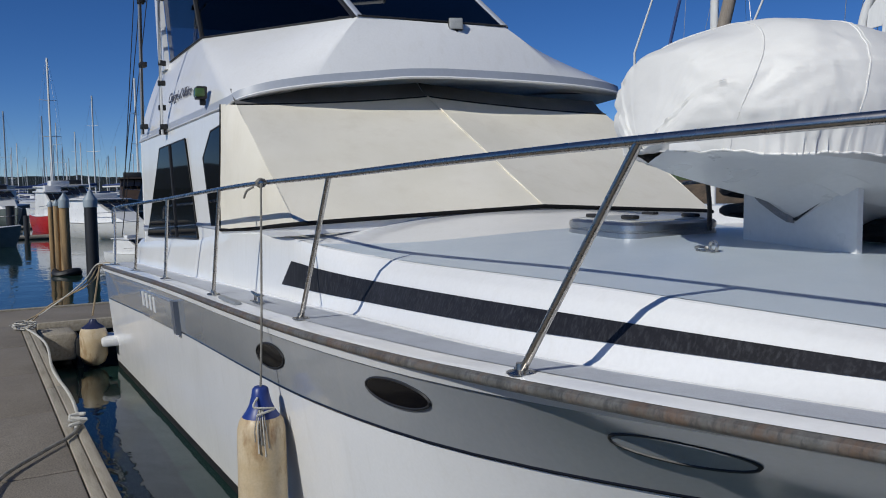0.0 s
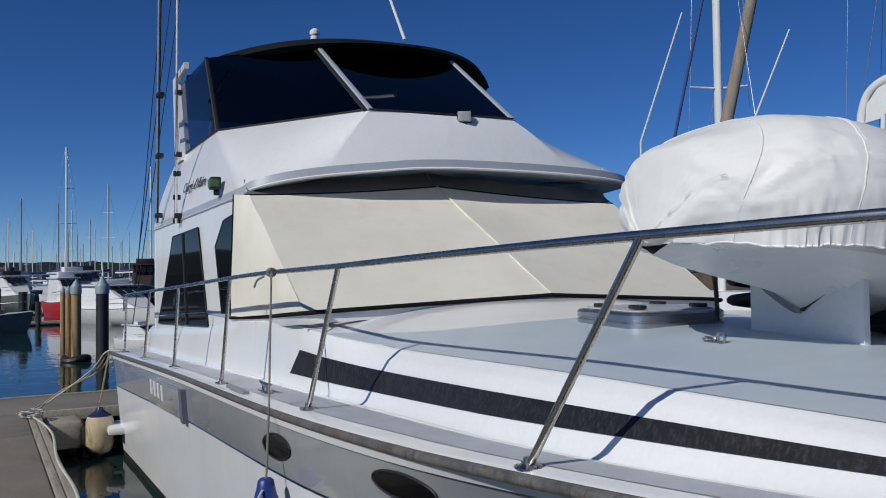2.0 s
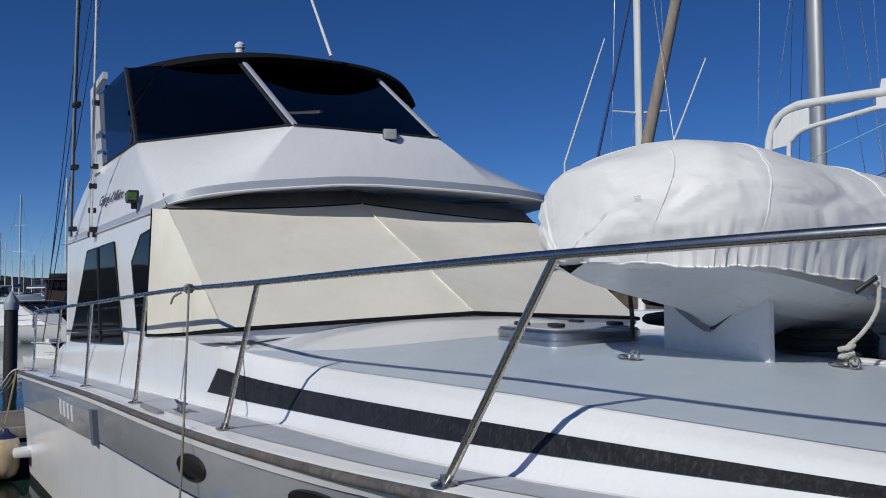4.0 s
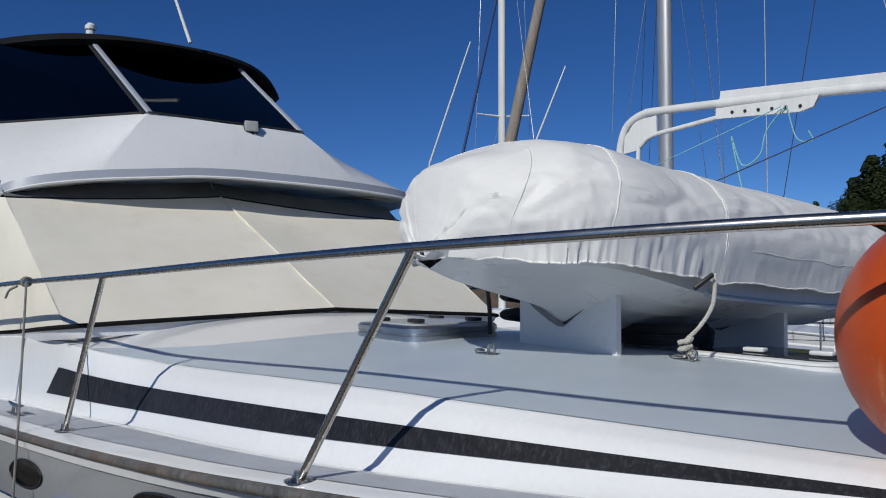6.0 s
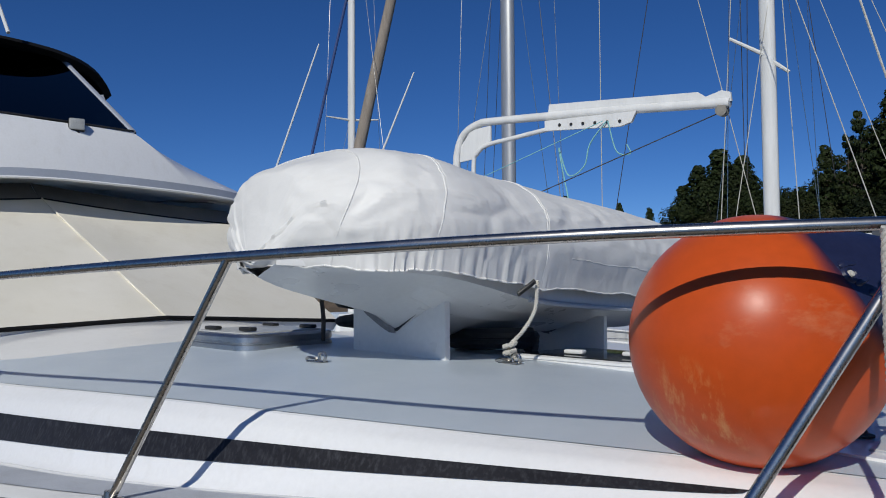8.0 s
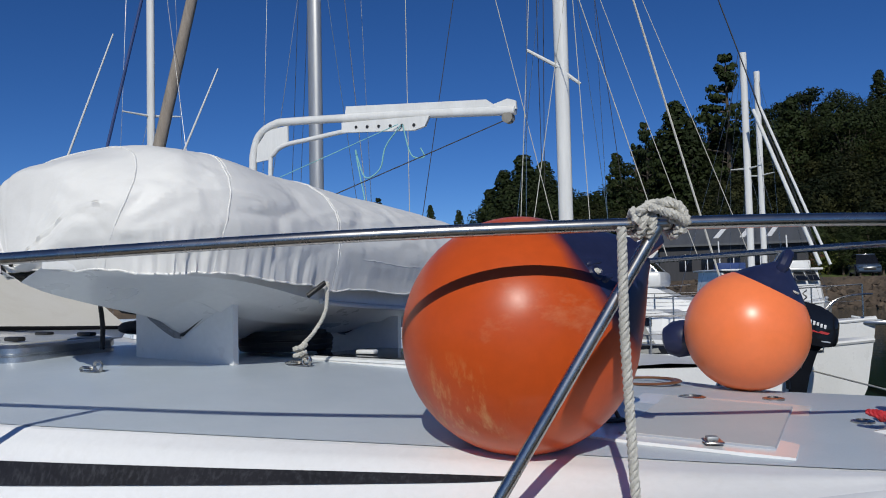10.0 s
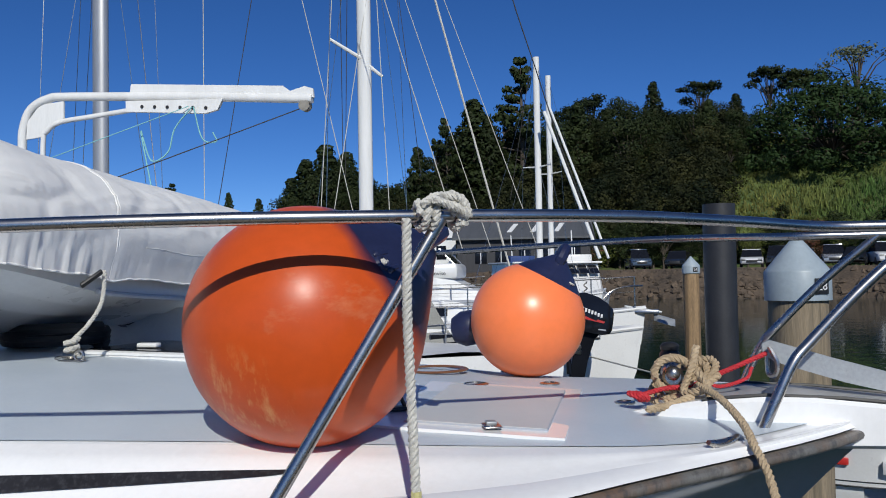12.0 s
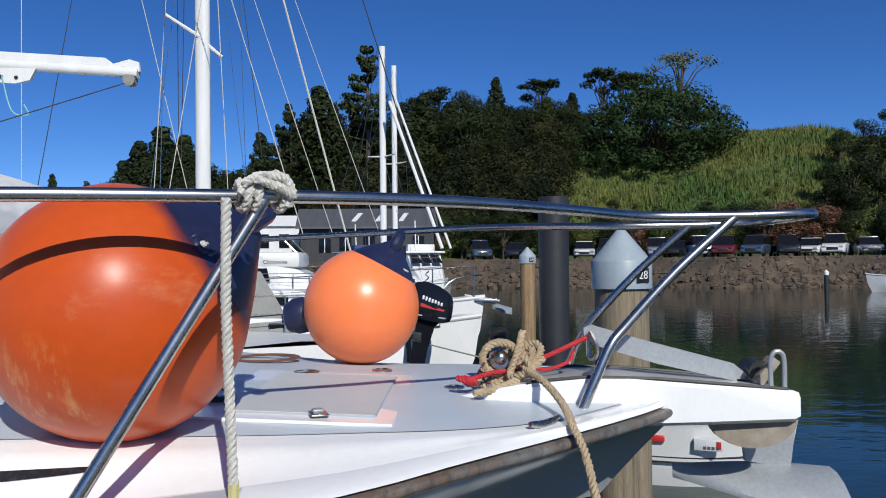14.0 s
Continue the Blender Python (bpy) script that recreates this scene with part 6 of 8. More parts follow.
    part("knot", twist([Vector((0.225 + 0.02 * math.cos(i * 1.2) + 0.002 * i, 2.49 + 0.015 * math.sin(i * 1.2), 1.705 + 0.02 * abs(math.sin(i * 0.6)))) for i in range(16)], 0.008, 3, 0.03), ROPE_RED, rd)
    part("line", twist(spline([(0.25, 2.50, 1.72), (0.31, 2.52, 1.735), (0.38, 2.54, 1.74), (0.42, 2.56, 1.755)], 5), 0.0075, 3, 0.03), ROPE_RED, rd)


ropes()


# ---- dock ----
DOCK = Matrix.Translation((-4.44, 0.285, 0.45)) @ Matrix.Rotation(radians(184.42), 4, "Z")  # x runs along the edge towards the stern, y into the dock


def dock():
    d = thing("dock", "floating concrete dock with timber edge boards", "dock", kind="structure")
    d.matrix_basis = DOCK
    for i in range(12):
        x0 = -11.0 + 1.45 * i
        w = 1.44
        for j in range(2):
            g = Geo().box((x0, 0.14 + 1.2 * j, -0.12), (x0 + w, 0.14 + 1.19 * (j + 1), random.uniform(-0.004, 0.003)), 0.012)
            part("slab", g, CONCRETE, d)
    part("slab", Geo().box((6.41, -1.9, -0.12), (7.75, 2.53, 0.0), 0.012), CONCRETE, d)
    part("slab", Geo().box((6.41, -6.5, -0.12), (7.75, -1.92, 0.002), 0.012), CONCRETE, d)
    part("slab", Geo().box((6.41, 2.55, -0.12), (7.75, 9.0, -0.002), 0.012), CONCRETE, d)
    for i in range(5):
        x0 = -11 + 3.45 * i
        part("edge_board", Geo().box((x0, 0.0, -0.10), (x0 + 3.43, 0.062, 0.018), 0.008), DOCK_WOOD, d)
        part("edge_board", Geo().box((x0, 0.068, -0.10), (x0 + 3.43, 0.132, 0.010), 0.008), DOCK_WOOD, d)
        part("edge_board", Geo().box((x0, -0.03, -0.26), (x0 + 3.43, 0.06, -0.12), 0.008), DOCK_WOOD, d)
    part("edge_board", Geo().box((6.33, -6.5, -0.12), (6.40, -0.05, 0.015), 0.008), DOCK_WOOD, d)
    part("edge_board", Geo().box((7.76, -6.5, -0.12), (7.84, 9.0, 0.02), 0.008), DOCK_WOOD, d)
    part("float", Geo().box((-11, 0.1, -0.7), (6.3, 2.4, -0.13), 0.02), PILE_BLACK, d)
    part("float", Geo().box((6.5, -6.4, -0.7), (7.7, 8.9, -0.13), 0.02), PILE_BLACK, d)
    corner = part("corner_fender", Geo().box((5.75, -0.42, -0.36), (6.30, -0.02, -0.04), 0.05), DOCK_WOOD, d, "worn timber corner block")
    part("rubber", Geo().box((5.70, -0.47, -0.5), (6.32, -0.40, -0.10), 0.03), BLACK, corner)
    return d


dock()


def dock_point(x, y, z):
    return DOCK @ Vector((x, y, z))


def dock_ropes():
    r = thing("mooring_rope", "pale mooring ropes lying along the dock edge", "rope")
    part("line", twist(spline([dock_point(*q) for q in ((6.1, 0.12, 0.03), (5.4, 0.02, 0.03), (4.6, -0.02, 0.035), (3.4, 0.03, 0.03), (2.3, 0.00, 0.03), (1.55, 0.03, 0.035), (1.35, 0.07, 0.04))], 10), 0.012, 3, 0.05), ROPE_WHITE, r)
    part("line", twist(spline([dock_point(*q) for q in ((1.4, 0.05, 0.03), (1.2, 0.12, 0.03), (0.95, 0.30, 0.03), (0.6, 0.52, 0.03), (0.2, 0.62, 0.03))], 10), 0.013, 3, 0.05), ROPE_GREY, r)
    part("knot", twist([dock_point(1.42 + 0.05 * math.sin(i * 0.9), 0.05 + 0.05 * math.cos(i * 1.3), 0.035 + 0.004 * i) for i in range(18)], 0.013, 3, 0.05), ROPE_WHITE, r)
    s = thing("stern_line", "tangled pale stern lines between the yacht and the dock", "rope")
    for k in range(3):
        part("line", twist(spline([(-9.9 + 0.05 * k, 0.62, 1.22), (-10.15, 0.55 - 0.03 * k, 1.18), (-10.3, 0.42 - 0.05 * k, 0.95), tuple(dock_point(6.2, -0.20 + 0.1 * k, 0.25 - 0.08 * k)), tuple(dock_point(6.1, 0.05 + 0.1 * k, 0.05))], 10), 0.0085, 3, 0.036), ROPE_TAN if k < 2 else ROPE_WHITE, s)
    part("coil", twist([dock_point(6.0 + (0.11 + 0.04 * math.sin(i * 1.9)) * math.cos(i * 0.7), 0.10 + (0.09 + 0.04 * math.sin(i * 1.3)) * math.sin(i * 0.7), 0.02 + 0.0025 * i) for i in range(34)], 0.0085, 3, 0.036), ROPE_WHITE, s)
    f = thing("hanging_fender", "small dirty white fender with a blue end at the stern", "fender", at=(-10.15, 0.43, 0.0))
    part("blue_end", Geo().lathe([(0.03, 0.56), (0.05, 0.52), (0.09, 0.49), (0.13, 0.46)], 20), NAVY, f)
    part("body", Geo().lathe([(0.13, 0.46), (0.15, 0.40), (0.15, 0.14), (0.12, 0.06), (0.05, 0.02)], 20), FENDER_DIRTY, f)
    part("line", twist([(0.0, 0.0, 0.60), (0.05, 0.1, 1.2)], 0.011, 3, 0.05), ROPE_TAN, f)


dock_ropes()


# ---- mooring piles ----
def pile(name, x, y, r, top, mat, label, cap=None, apex=0.22, collar=0.0, sign=None, lean=(0, 0)):
    p = thing(name, label, "mooring pile", "mooring piles", (x, y, 0))
    rings = []
    n = 28
    for i in range(14):
        z = -1.0 + (top + 1.0) * i / 13
        rings.append([(math.cos(a) * r * (1.03 - 0.02 * i / 13 + 0.02 * noise.noise(Vector((math.cos(a) * 2, math.sin(a) * 2, z)))) + lean[0] * z, math.sin(a) * r * (1.03 - 0.02 * i / 13 + 0.02 * noise.noise(Vector((math.cos(a) * 2, math.sin(a) * 2, z + 9)))) + lean[1] * z, z) for a in [k / n * math.tau for k in range(n)]])
    part("post", Geo().rings(rings), mat, p)
    if cap:
        rc = r * 1.13
        c = part("cap", Geo().lathe([(rc, top), (rc, top + collar), (rc * 0.97, top + collar + 0.012), (rc * 0.10, top + collar + apex), (0.01, top + collar + apex + 0.01)], 36, Matrix.Translation((lean[0] * top, lean[1] * top, 0))), cap, p, "conical grey pile cap")
        if sign:
            text, ang, h = sign
            m = Matrix.Rotation(radians(ang), 4, "Z") @ Matrix.Translation((rc + 0.002, 0, top + collar * 0.5)) @ Matrix.Rotation(radians(90), 4, "Z") @ Matrix.Rotation(radians(90), 4, "X")
            part("number_plate", Geo().box((-h * 0.62, -h * 0.6, -0.004), (h * 0.62, h * 0.6, 0.004), 0.002, m), BLACK, c)
            lettering("number", text, h * 0.95, m @ Matrix.Translation((0, 0, 0.006)), WHITE_INK, c)
    return p


PILE_SUN = streaked(material("ochre_timber_pile", (0.52, 0.34, 0.16), (0.36, 0.23, 0.11), 0.8, coarse=3, fine=40, stretch=(5, 5, 0.35), grain=0.35, bump=0.4, bump_scale=22), (0.06, 0.045, 0.03), 3, (4, 4, 0.3), 0.8, 0.50, 0.66)
pile("mooring_pile", 1.30, 5.95, 0.185, 1.86, PILE_GREY, "grey timber mooring pile with a blue-grey conical cap", CAP_GREY, 0.235, 0.185, ("28", -58, 0.085))
pile("mooring_pile", 1.25, 15.0, 0.135, 2.03, PILE_WOOD, "pale timber mooring pile with a small grey cap", CAP_GREY, 0.16, 0.13, ("24", -66, 0.066))
pile("mooring_pile", 1.32, 10.9, 0.195, 2.90, PILE_BLACK, "black sleeved mooring pile")
pile("mooring_pile", -1.40, 18.5, 0.16, 2.45, PILE_BLACK, "black sleeved mooring pile")
pile("mooring_pile", -21.6, 0.39, 0.112, 1.62, PILE_SUN, "sunlit ochre timber mooring pile with a grey cap", CAP_GREY, 0.17, 0.18)
pile("mooring_pile", -21.7, 0.22, 0.065, 1.66, PILE_SUN, "thin timber mooring pile with a small cap", CAP_GREY, 0.10, 0.06)
pile("mooring_pile", -21.9, 0.10, 0.06, 1.64, PILE_SUN, "thin timber mooring pile with a small cap", CAP_GREY, 0.10, 0.06)
tyre = thing("tyre_fender", "dark rubber tyre fender round a mooring pile", "tyre", at=(-21.6, 0.39, 0.06))
part("tyre", Geo().tube([Vector((0.26 * math.cos(i / 24 * math.tau), 0.26 * math.sin(i / 24 * math.tau), 0.03 * math.sin(i / 24 * math.tau * 2))) for i in range(24)], 0.09, 8, closed=True), BLACK, tyre)
pile("mooring_pile", -36.0, -1.25, 0.16, 1.45, PILE_BLACK, "dark sleeved mooring pile beside a pontoon")
pile("mooring_pile", -38.0, -0.75, 0.12, 1.0, PILE_BLACK, "short dark mooring pile beside a pontoon")
pile("mooring_pile", -44.0, -2.6, 0.15, 1.5, PILE_BLACK, "dark sleeved mooring pile beside a pontoon")
pile("mooring_pile", -21.5, 0.97, 0.145, 1.62, PILE_BLACK, "dark mooring pile with a grey conical cap", CAP_GREY, 0.24, 0.18)


# ---- sailing yachts behind ----
def mast(t, x, y, base, top, r, mat, spreaders=(), boom=None, wires=(), heading=0.0, rake=0.0):
    """A mast with spreaders, boom and rigging wires, as parts of the boat t."""
    c, s = math.cos(heading), math.sin(heading)
    at = lambda a, b, z: (x + a * c - b * s + rake * (z - base) * c, y + a * s + b * c + rake * (z - base) * s, z)
    part("mast", Geo().tube([at(0, 0, base), at(0, 0, top)], r, 14, squash=1.35), mat, t)
    for z, w in spreaders:
        for sg in (-1, 1):
            part("spreader", Geo().tube([at(0, 0, z), at(-0.1, sg * w, z + 0.04)], [r * 0.4, r * 0.22], 8), mat, t)
    wire_r = 0.006
    for sg in (-1, 1):
        pts = [at(0, sg * 0.05, top)] + [at(-0.1, sg * w, z + 0.04) for z, w in reversed(spreaders)] + [at(-0.1, sg * (spreaders[0][1] + 0.25 if spreaders else 1.2), base)]
        part("shroud", Geo().tube(pts, wire_r, 5), STEEL_WORN, t)
        part("shroud", Geo().tube([at(0, sg * 0.05, spreaders[0][0] if spreaders else top * 0.6), at(0.5, sg * 1.1, base)], wire_r, 5), STEEL_WORN, t)
    for a, zz in wires:
        part("stay", Geo().tube([at(0, 0, zz), at(a, 0, base - 0.3)], wire_r, 5), STEEL_WORN, t)
    if boom:
        part("boom", Geo().tube([at(0, 0, base + 1.2), at(boom, 0, base + 1.1)], 0.08, 10), MAST_WHITE, t)
        part("sail_cover", Geo().tube([at(0.05, 0, base + 1.45), at(boom * 0.3, 0, base + 1.38), at(boom, 0, base + 1.24)], [0.16, 0.14, 0.07], 12), BOAT_BLUE, t)


def yacht_hull(t, m, length, beam, free, mat, trim=None, cabin=True, transom=0.75, deck_mat=None):
    """A displacement hull, its deck and cabin trunk, bow towards +x of the pose m."""
    rows = []
    for i in range(25):
        u = i / 24
        x = -length / 2 + length * u
        h = beam / 2 * (1 - max(0, (u - 0.45) / 0.55) ** 2.2) * (transom + (1 - transom) * min(1, u / 0.4))
        h = max(0.02, h)
        z = free * (1 + 0.22 * (u - 0.4) ** 2 * 3)
        rows.append([m @ Vector(q) for q in ((x, -h, z), (x - 0.1 * u, -h * 0.95, z * 0.5), (x - 0.35 * u, -h * 0.75, 0.0), (x - 0.5 * u, 0, -0.4), (x - 0.35 * u, h * 0.75, 0.0), (x - 0.1 * u, h * 0.95, z * 0.5), (x, h, z))])
    part("hull", Geo().rings(rows, False).add([rows[0][i] for i in range(7)], [tuple(range(7))]), mat, t)
    part("deck", Geo().rings([[r[0] + Vector((0, 0, -0.01)), (r[0] + r[6]) / 2 + Vector((0, 0, 0.05)), r[6] + Vector((0, 0, -0.01))] for r in rows], False), deck_mat or GELCOAT_OLD, t)
    for k in (0, 6):
        part("toe_rail", Geo().tube([r[k] for r in rows], 0.03, 6), trim or WHITE_PAINT, t)
    if cabin:
        c = []
        for u, w, h in ((-0.12, 0.55, 0.02), (-0.11, 0.56, 0.42), (0.12, 0.50, 0.40), (0.22, 0.34, 0.03)):
            x, z = length * u, free * 1.03
            c.append([m @ Vector(q) for q in ((x, -beam * w / 2, z), (x, -beam * w / 2 * 0.9, z + h), (x, beam * w / 2 * 0.9, z + h), (x, beam * w / 2, z))])
        part("cabin", Geo().rings(c, False).add(c[0], [(0, 1, 2, 3)]), WHITE_PAINT, t, smooth=False)
        for sg in (-1, 1):
            part("cabin_window", Geo().slab([m @ Vector(q) for q in ((-length * 0.09, sg * beam * 0.272, free * 1.03 + 0.12), (length * 0.10, sg * beam * 0.252, free * 1.03 + 0.12), (length * 0.10, sg * beam * 0.243, free * 1.03 + 0.28), (-length * 0.09, sg * beam * 0.263, free * 1.03 + 0.30))], m.to_3x3() @ Vector((0, sg, 0)), 0.02), BLACK_GLOSS, t, smooth=False)


def polar(az, dist, z=0.0, eye=(0.2, 0.1)):
    return Vector((eye[0] + dist * math.cos(radians(az)), eye[1] + dist * math.sin(radians(az)), z))


def sailing_yacht(az, dist, turn, length, mast_top, mat, label, spreaders, r=0.1, boom=None, furl=None, wires=((4.0, 12.0), (-4.5, 12.0)), mast_at=0.5, trim=None, rake=0.0, dark=False):
    t = thing("sailing_yacht", label, "boat", "moored sailing yachts")
    p = polar(az, dist)
    h = radians(turn)
    centre = p - Vector((math.cos(h), math.sin(h), 0)) * mast_at
    yacht_hull(t, Matrix.Translation(centre) @ Matrix.Rotation(h, 4, "Z"), length, length * 0.30, 0.95 if dark else 1.05, NAVY if dark else WHITE_PAINT, WOOD if dark else trim, not dark, 0.75, NAVY if dark else None)
    mast(t, p.x, p.y, 1.3, mast_top, r, mat, spreaders, boom, wires, h, rake)
    return t, p, h


# the white mast with a furled headsail, the grey mast, the tall white mast
t, p, h = sailing_yacht(136.4, 22.0, 150, 10.5, 13.5, MAST_WHITE, "white sailing yacht with a furled headsail", ((6.65, 0.72), (10.0, 0.6)), 0.085, None, wires=((-4.8, 13.4),), mast_at=0.8)
part("furled_headsail", Geo().tube([polar(136.6, 20.6, 2.2), polar(135.98, 20.4, 5.45), polar(133.65, 20.0, 9.2), polar(132.0, 19.8, 11.8)], [0.13, 0.15, 0.13, 0.09], 12), material("sun_faded_sail_cover", (0.36, 0.31, 0.26), (0.26, 0.22, 0.18), 0.85, coarse=3, fine=30, stretch=(3, 3, 0.6), grain=0.25), t, "grey-brown furled headsail")
part("stay", Geo().tube([polar(139.6, 19.5, 4.6), polar(136.86, 20.0, 9.1), polar(135.3, 20.4, 11.4)], 0.035, 8), BOAT_BLUE, t, "navy sheathed stay")
for a0, e0, a1, e1 in ((141.57, 8.62, 138.71, 16.84), (134.41, 9.38, 132.04, 15.1)):
    part("whip_aerial", Geo().tube([polar(a0, 18, 2.05 + 18 * math.tan(radians(e0 - 3))), polar(a0, 18, 2.05 + 18 * math.tan(radians(e0))), polar(a1, 18, 2.05 + 18 * math.tan(radians(e1)))], [0.028, 0.024, 0.016], 8), MAST_WHITE, t)
t, p, h = sailing_yacht(125.45, 14.0, 135, 10.0, 13.0, ALU_MAST, "navy sailing yacht with a grey aluminium mast", ((8.6, 0.75),), 0.098, None, wires=((4.2, 12.9), (-4.6, 12.9), (3.0, 9.0)), mast_at=0.6, dark=True)
t, p, h = sailing_yacht(108.1, 15.1, 118, 11.0, 14.5, MAST_WHITE, "white sailing yacht with a tall white mast", ((10.0, 0.55),), 0.10, None, wires=(), mast_at=0.6)
for a0, z0, a1, z1 in ((110.49, 6.45, 108.11, 6.07), (108.05, 6.02, 106.83, 5.76)):
    part("spreader", Geo().tube([polar(a0, 15.05, z0), polar(a1, 15.05, z1)], [0.03, 0.04] if a0 > 109 else [0.04, 0.03], 8), MAST_WHITE, t)
RIGGING = [(110.41, 6.75, 111.21, 3.39, 15), (108.85, 5.63, 110.25, 3.39, 15), (107.1, 6.82, 106.51, 3.46, 15), (106.2, 6.19, 102.37, 3.23, 13), (104.79, 7.51, 100.52, 3.6, 17), (102.72, 6.08, 98.3, 2.33, 12.5), (102.06, 7.87, 97.31, 3.63, 18), (105.49, 8.14, 104.5, 5.13, 19), (109.71, 7.08, 109.68, 4.91, 16), (109.29, 7.25, 109.48, 4.67, 16.5), (116.13, 6.89, 118.04, 3.63, 16), (119.01, 6.48, 119.02, 3.56, 15), (110.87, 5.51, 109.19, 3.49, 15.5)]
for k, (a0, z0, a1, z1, d) in enumerate(RIGGING):
    top, low = polar(a0, d, z0), polar(a1, d, z1)
    part("stay", Geo().tube([top + (top - low) * 1.2, low + (low - top) * 0.25], 0.016 if k == 5 else 0.008, 5), ROPE_DARK if k in (7, 8, 9, 10) else ROPE_WHITE, t)
t, p, h = sailing_yacht(96.1, 34.0, 60, 10.5, 11.1, MAST_WHITE, "white sailing yacht with a bare white mast", ((6.5, 0.7),), 0.10, None, wires=((4.6, 11.0), (-4.5, 11.0)), mast_at=0.6)
t, p, h = sailing_yacht(95.3, 36.5, 60, 10.0, 10.9, MAST_WHITE, "white sailing yacht with a bare white mast", ((6.5, 0.7),), 0.09, None, wires=((4.6, 10.8), (-4.5, 10.8)), mast_at=0.6)
part("gaff", Geo().tube([polar(95.6, 33, 8.6), polar(92.0, 31, 2.6)], 0.07, 8), MAST_WHITE, t)
part("gaff", Geo().tube([polar(95.3, 33, 8.9), polar(91.4, 31, 2.6)], 0.05, 8), MAST_WHITE, t)
part("stay", Geo().tube([polar(97.4, 20, 8.58), polar(96.1, 20, 7.1), polar(94.6, 20, 5.3), polar(91.96, 20, 2.62)], 0.016, 6), BLACK, t)
part("stay", Geo().tube([polar(97.4, 20, 8.58), polar(98.9, 20, 10.6)], 0.016, 6), BLACK, t)
part("stay", Geo().tube([polar(96.41, 34, 11.05), polar(98.08, 34, 5.16)], 0.012, 5), ROPE_DARK, t)


# ---- marina boats to the stern side ----
def motor_boat(at, turn, length, hull_mat, label, house_mat, cover=None, name="motor_boat"):
    t = thing(name, label, "boat", "moored boats across the water")
    m = Matrix.Translation(at) @ Matrix.Rotation(radians(turn), 4, "Z")
    yacht_hull(t, m, length, length * 0.33, length * 0.13, hull_mat, cabin=False)
    z = length * 0.13
    w = length * 0.12
    rows = [[m @ Vector(q) for q in ((x, -w * k, z), (x + dx, -w * k * 0.88, z + h), (x + dx, w * k * 0.88, z + h), (x, w * k, z))] for x, dx, k, h in ((-length * 0.30, 0.1, 1.0, 1.5), (length * 0.05, -0.1, 1.0, 1.5), (length * 0.20, -0.5, 0.85, 0.9), (length * 0.36, -0.3, 0.6, 0.1))]
    part("wheelhouse", Geo().rings(rows, False).add(rows[0], [(0, 1, 2, 3)]), house_mat, t, smooth=False)
    for k in range(3):
        y0 = -w * 0.75 + w * 0.52 * k
        part("window", Geo().slab([m @ Vector(q) for q in ((length * 0.165, y0, z + 1.02), (length * 0.165, y0 + w * 0.44, z + 1.02), (length * 0.062, y0 + w * 0.42, z + 1.42), (length * 0.062, y0, z + 1.42))], m.to_3x3() @ Vector((1, 0, 0.4)), 0.04), BLACK_GLOSS, t, smooth=False)
    part("roof", Geo().box((-length * 0.33, -w * 1.05, z + 1.5), (length * 0.08, w * 1.05, z + 1.6), 0.04, m), house_mat, t)
    part("fly_screen", Geo().box((-length * 0.10, -w * 0.7, z + 1.6), (-length * 0.02, w * 0.7, z + 1.95), 0.05, m), cover or house_mat, t)
    part("signal_mast", Geo().tube([m @ Vector((-length * 0.2, 0, z + 1.6)), m @ Vector((-length * 0.22, 0, z + 3.2))], 0.035, 8), WHITE_PAINT, t)
    for sg in (-1, 1):
        part("bow_rail", Geo().tube(spline([m @ Vector(q) for q in ((0, sg * w * 1.3, z + 0.6), (length * 0.3, sg * w * 0.9, z + 0.75), (length * 0.49, 0, z + 0.85))], 6), 0.018, 6), STEEL, t)
    return t


def moored(at, turn, scale, hull_mat, label, house_mat, cover=None, tall=1.0):
    """A motor boat of another size, moored at a place."""
    t = motor_boat((0, 0, 0), 0, 8.0, hull_mat, label, house_mat, cover)
    t.matrix_basis = Matrix.Translation(at) @ Matrix.Rotation(radians(turn), 4, "Z") @ Matrix.Diagonal((scale, scale, scale * tall, 1))
    return t


DULL_GREEN = material("grey_green_hull_paint", (0.16, 0.19, 0.18), (0.11, 0.13, 0.12), 0.5, coarse=2, grain=0.2)
OLD_BROWN = material("dark_brown_timber_hull", (0.07, 0.045, 0.03), (0.045, 0.03, 0.022), 0.5, coarse=2, grain=0.2)
moored((-44.0, 0.38, 0), 16, 0.56, RED_PAINT, "small fishing boat with a red hull and white wheelhouse", WHITE_PAINT, tall=1.35)
moored((-51.0, 0.85, 0), 22, 0.78, WHITE_PAINT, "white pilothouse cruiser with a tall wheelhouse", WHITE_PAINT, WHITE_PAINT, 1.1)
moored((-37.5, 2.35, 0), 24, 0.85, WHITE_PAINT, "white motor cruiser with a dark window band", WHITE_PAINT, GELCOAT_OLD, 0.74)
moored((-34.0, -3.2, 0), 80, 0.60, DULL_GREEN, "old grey-green work boat with a cluttered deck", OLD_BROWN, RED_PAINT)
moored((-24.0, 2.15, 0), 30, 0.26, WHITE_PAINT, "small white runabout beside the dock", GELCOAT_OLD, WHITE_PAINT)
moored((-58.0, -2.6, 0), 20, 0.8, DULL_GREEN, "old grey launch moored across the water", GELCOAT_OLD, BLACK)
moored((-62.0, 5.6, 0), -10, 0.9, OLD_BROWN, "dark brown timber launch with a canvas top", OLD_BROWN, BLACK, 1.2)
moored((-58.0, 1.6, 0), 10, 0.9, BOAT_BLUE, "blue hulled launch moored across the water", WHITE_PAINT, BLACK)
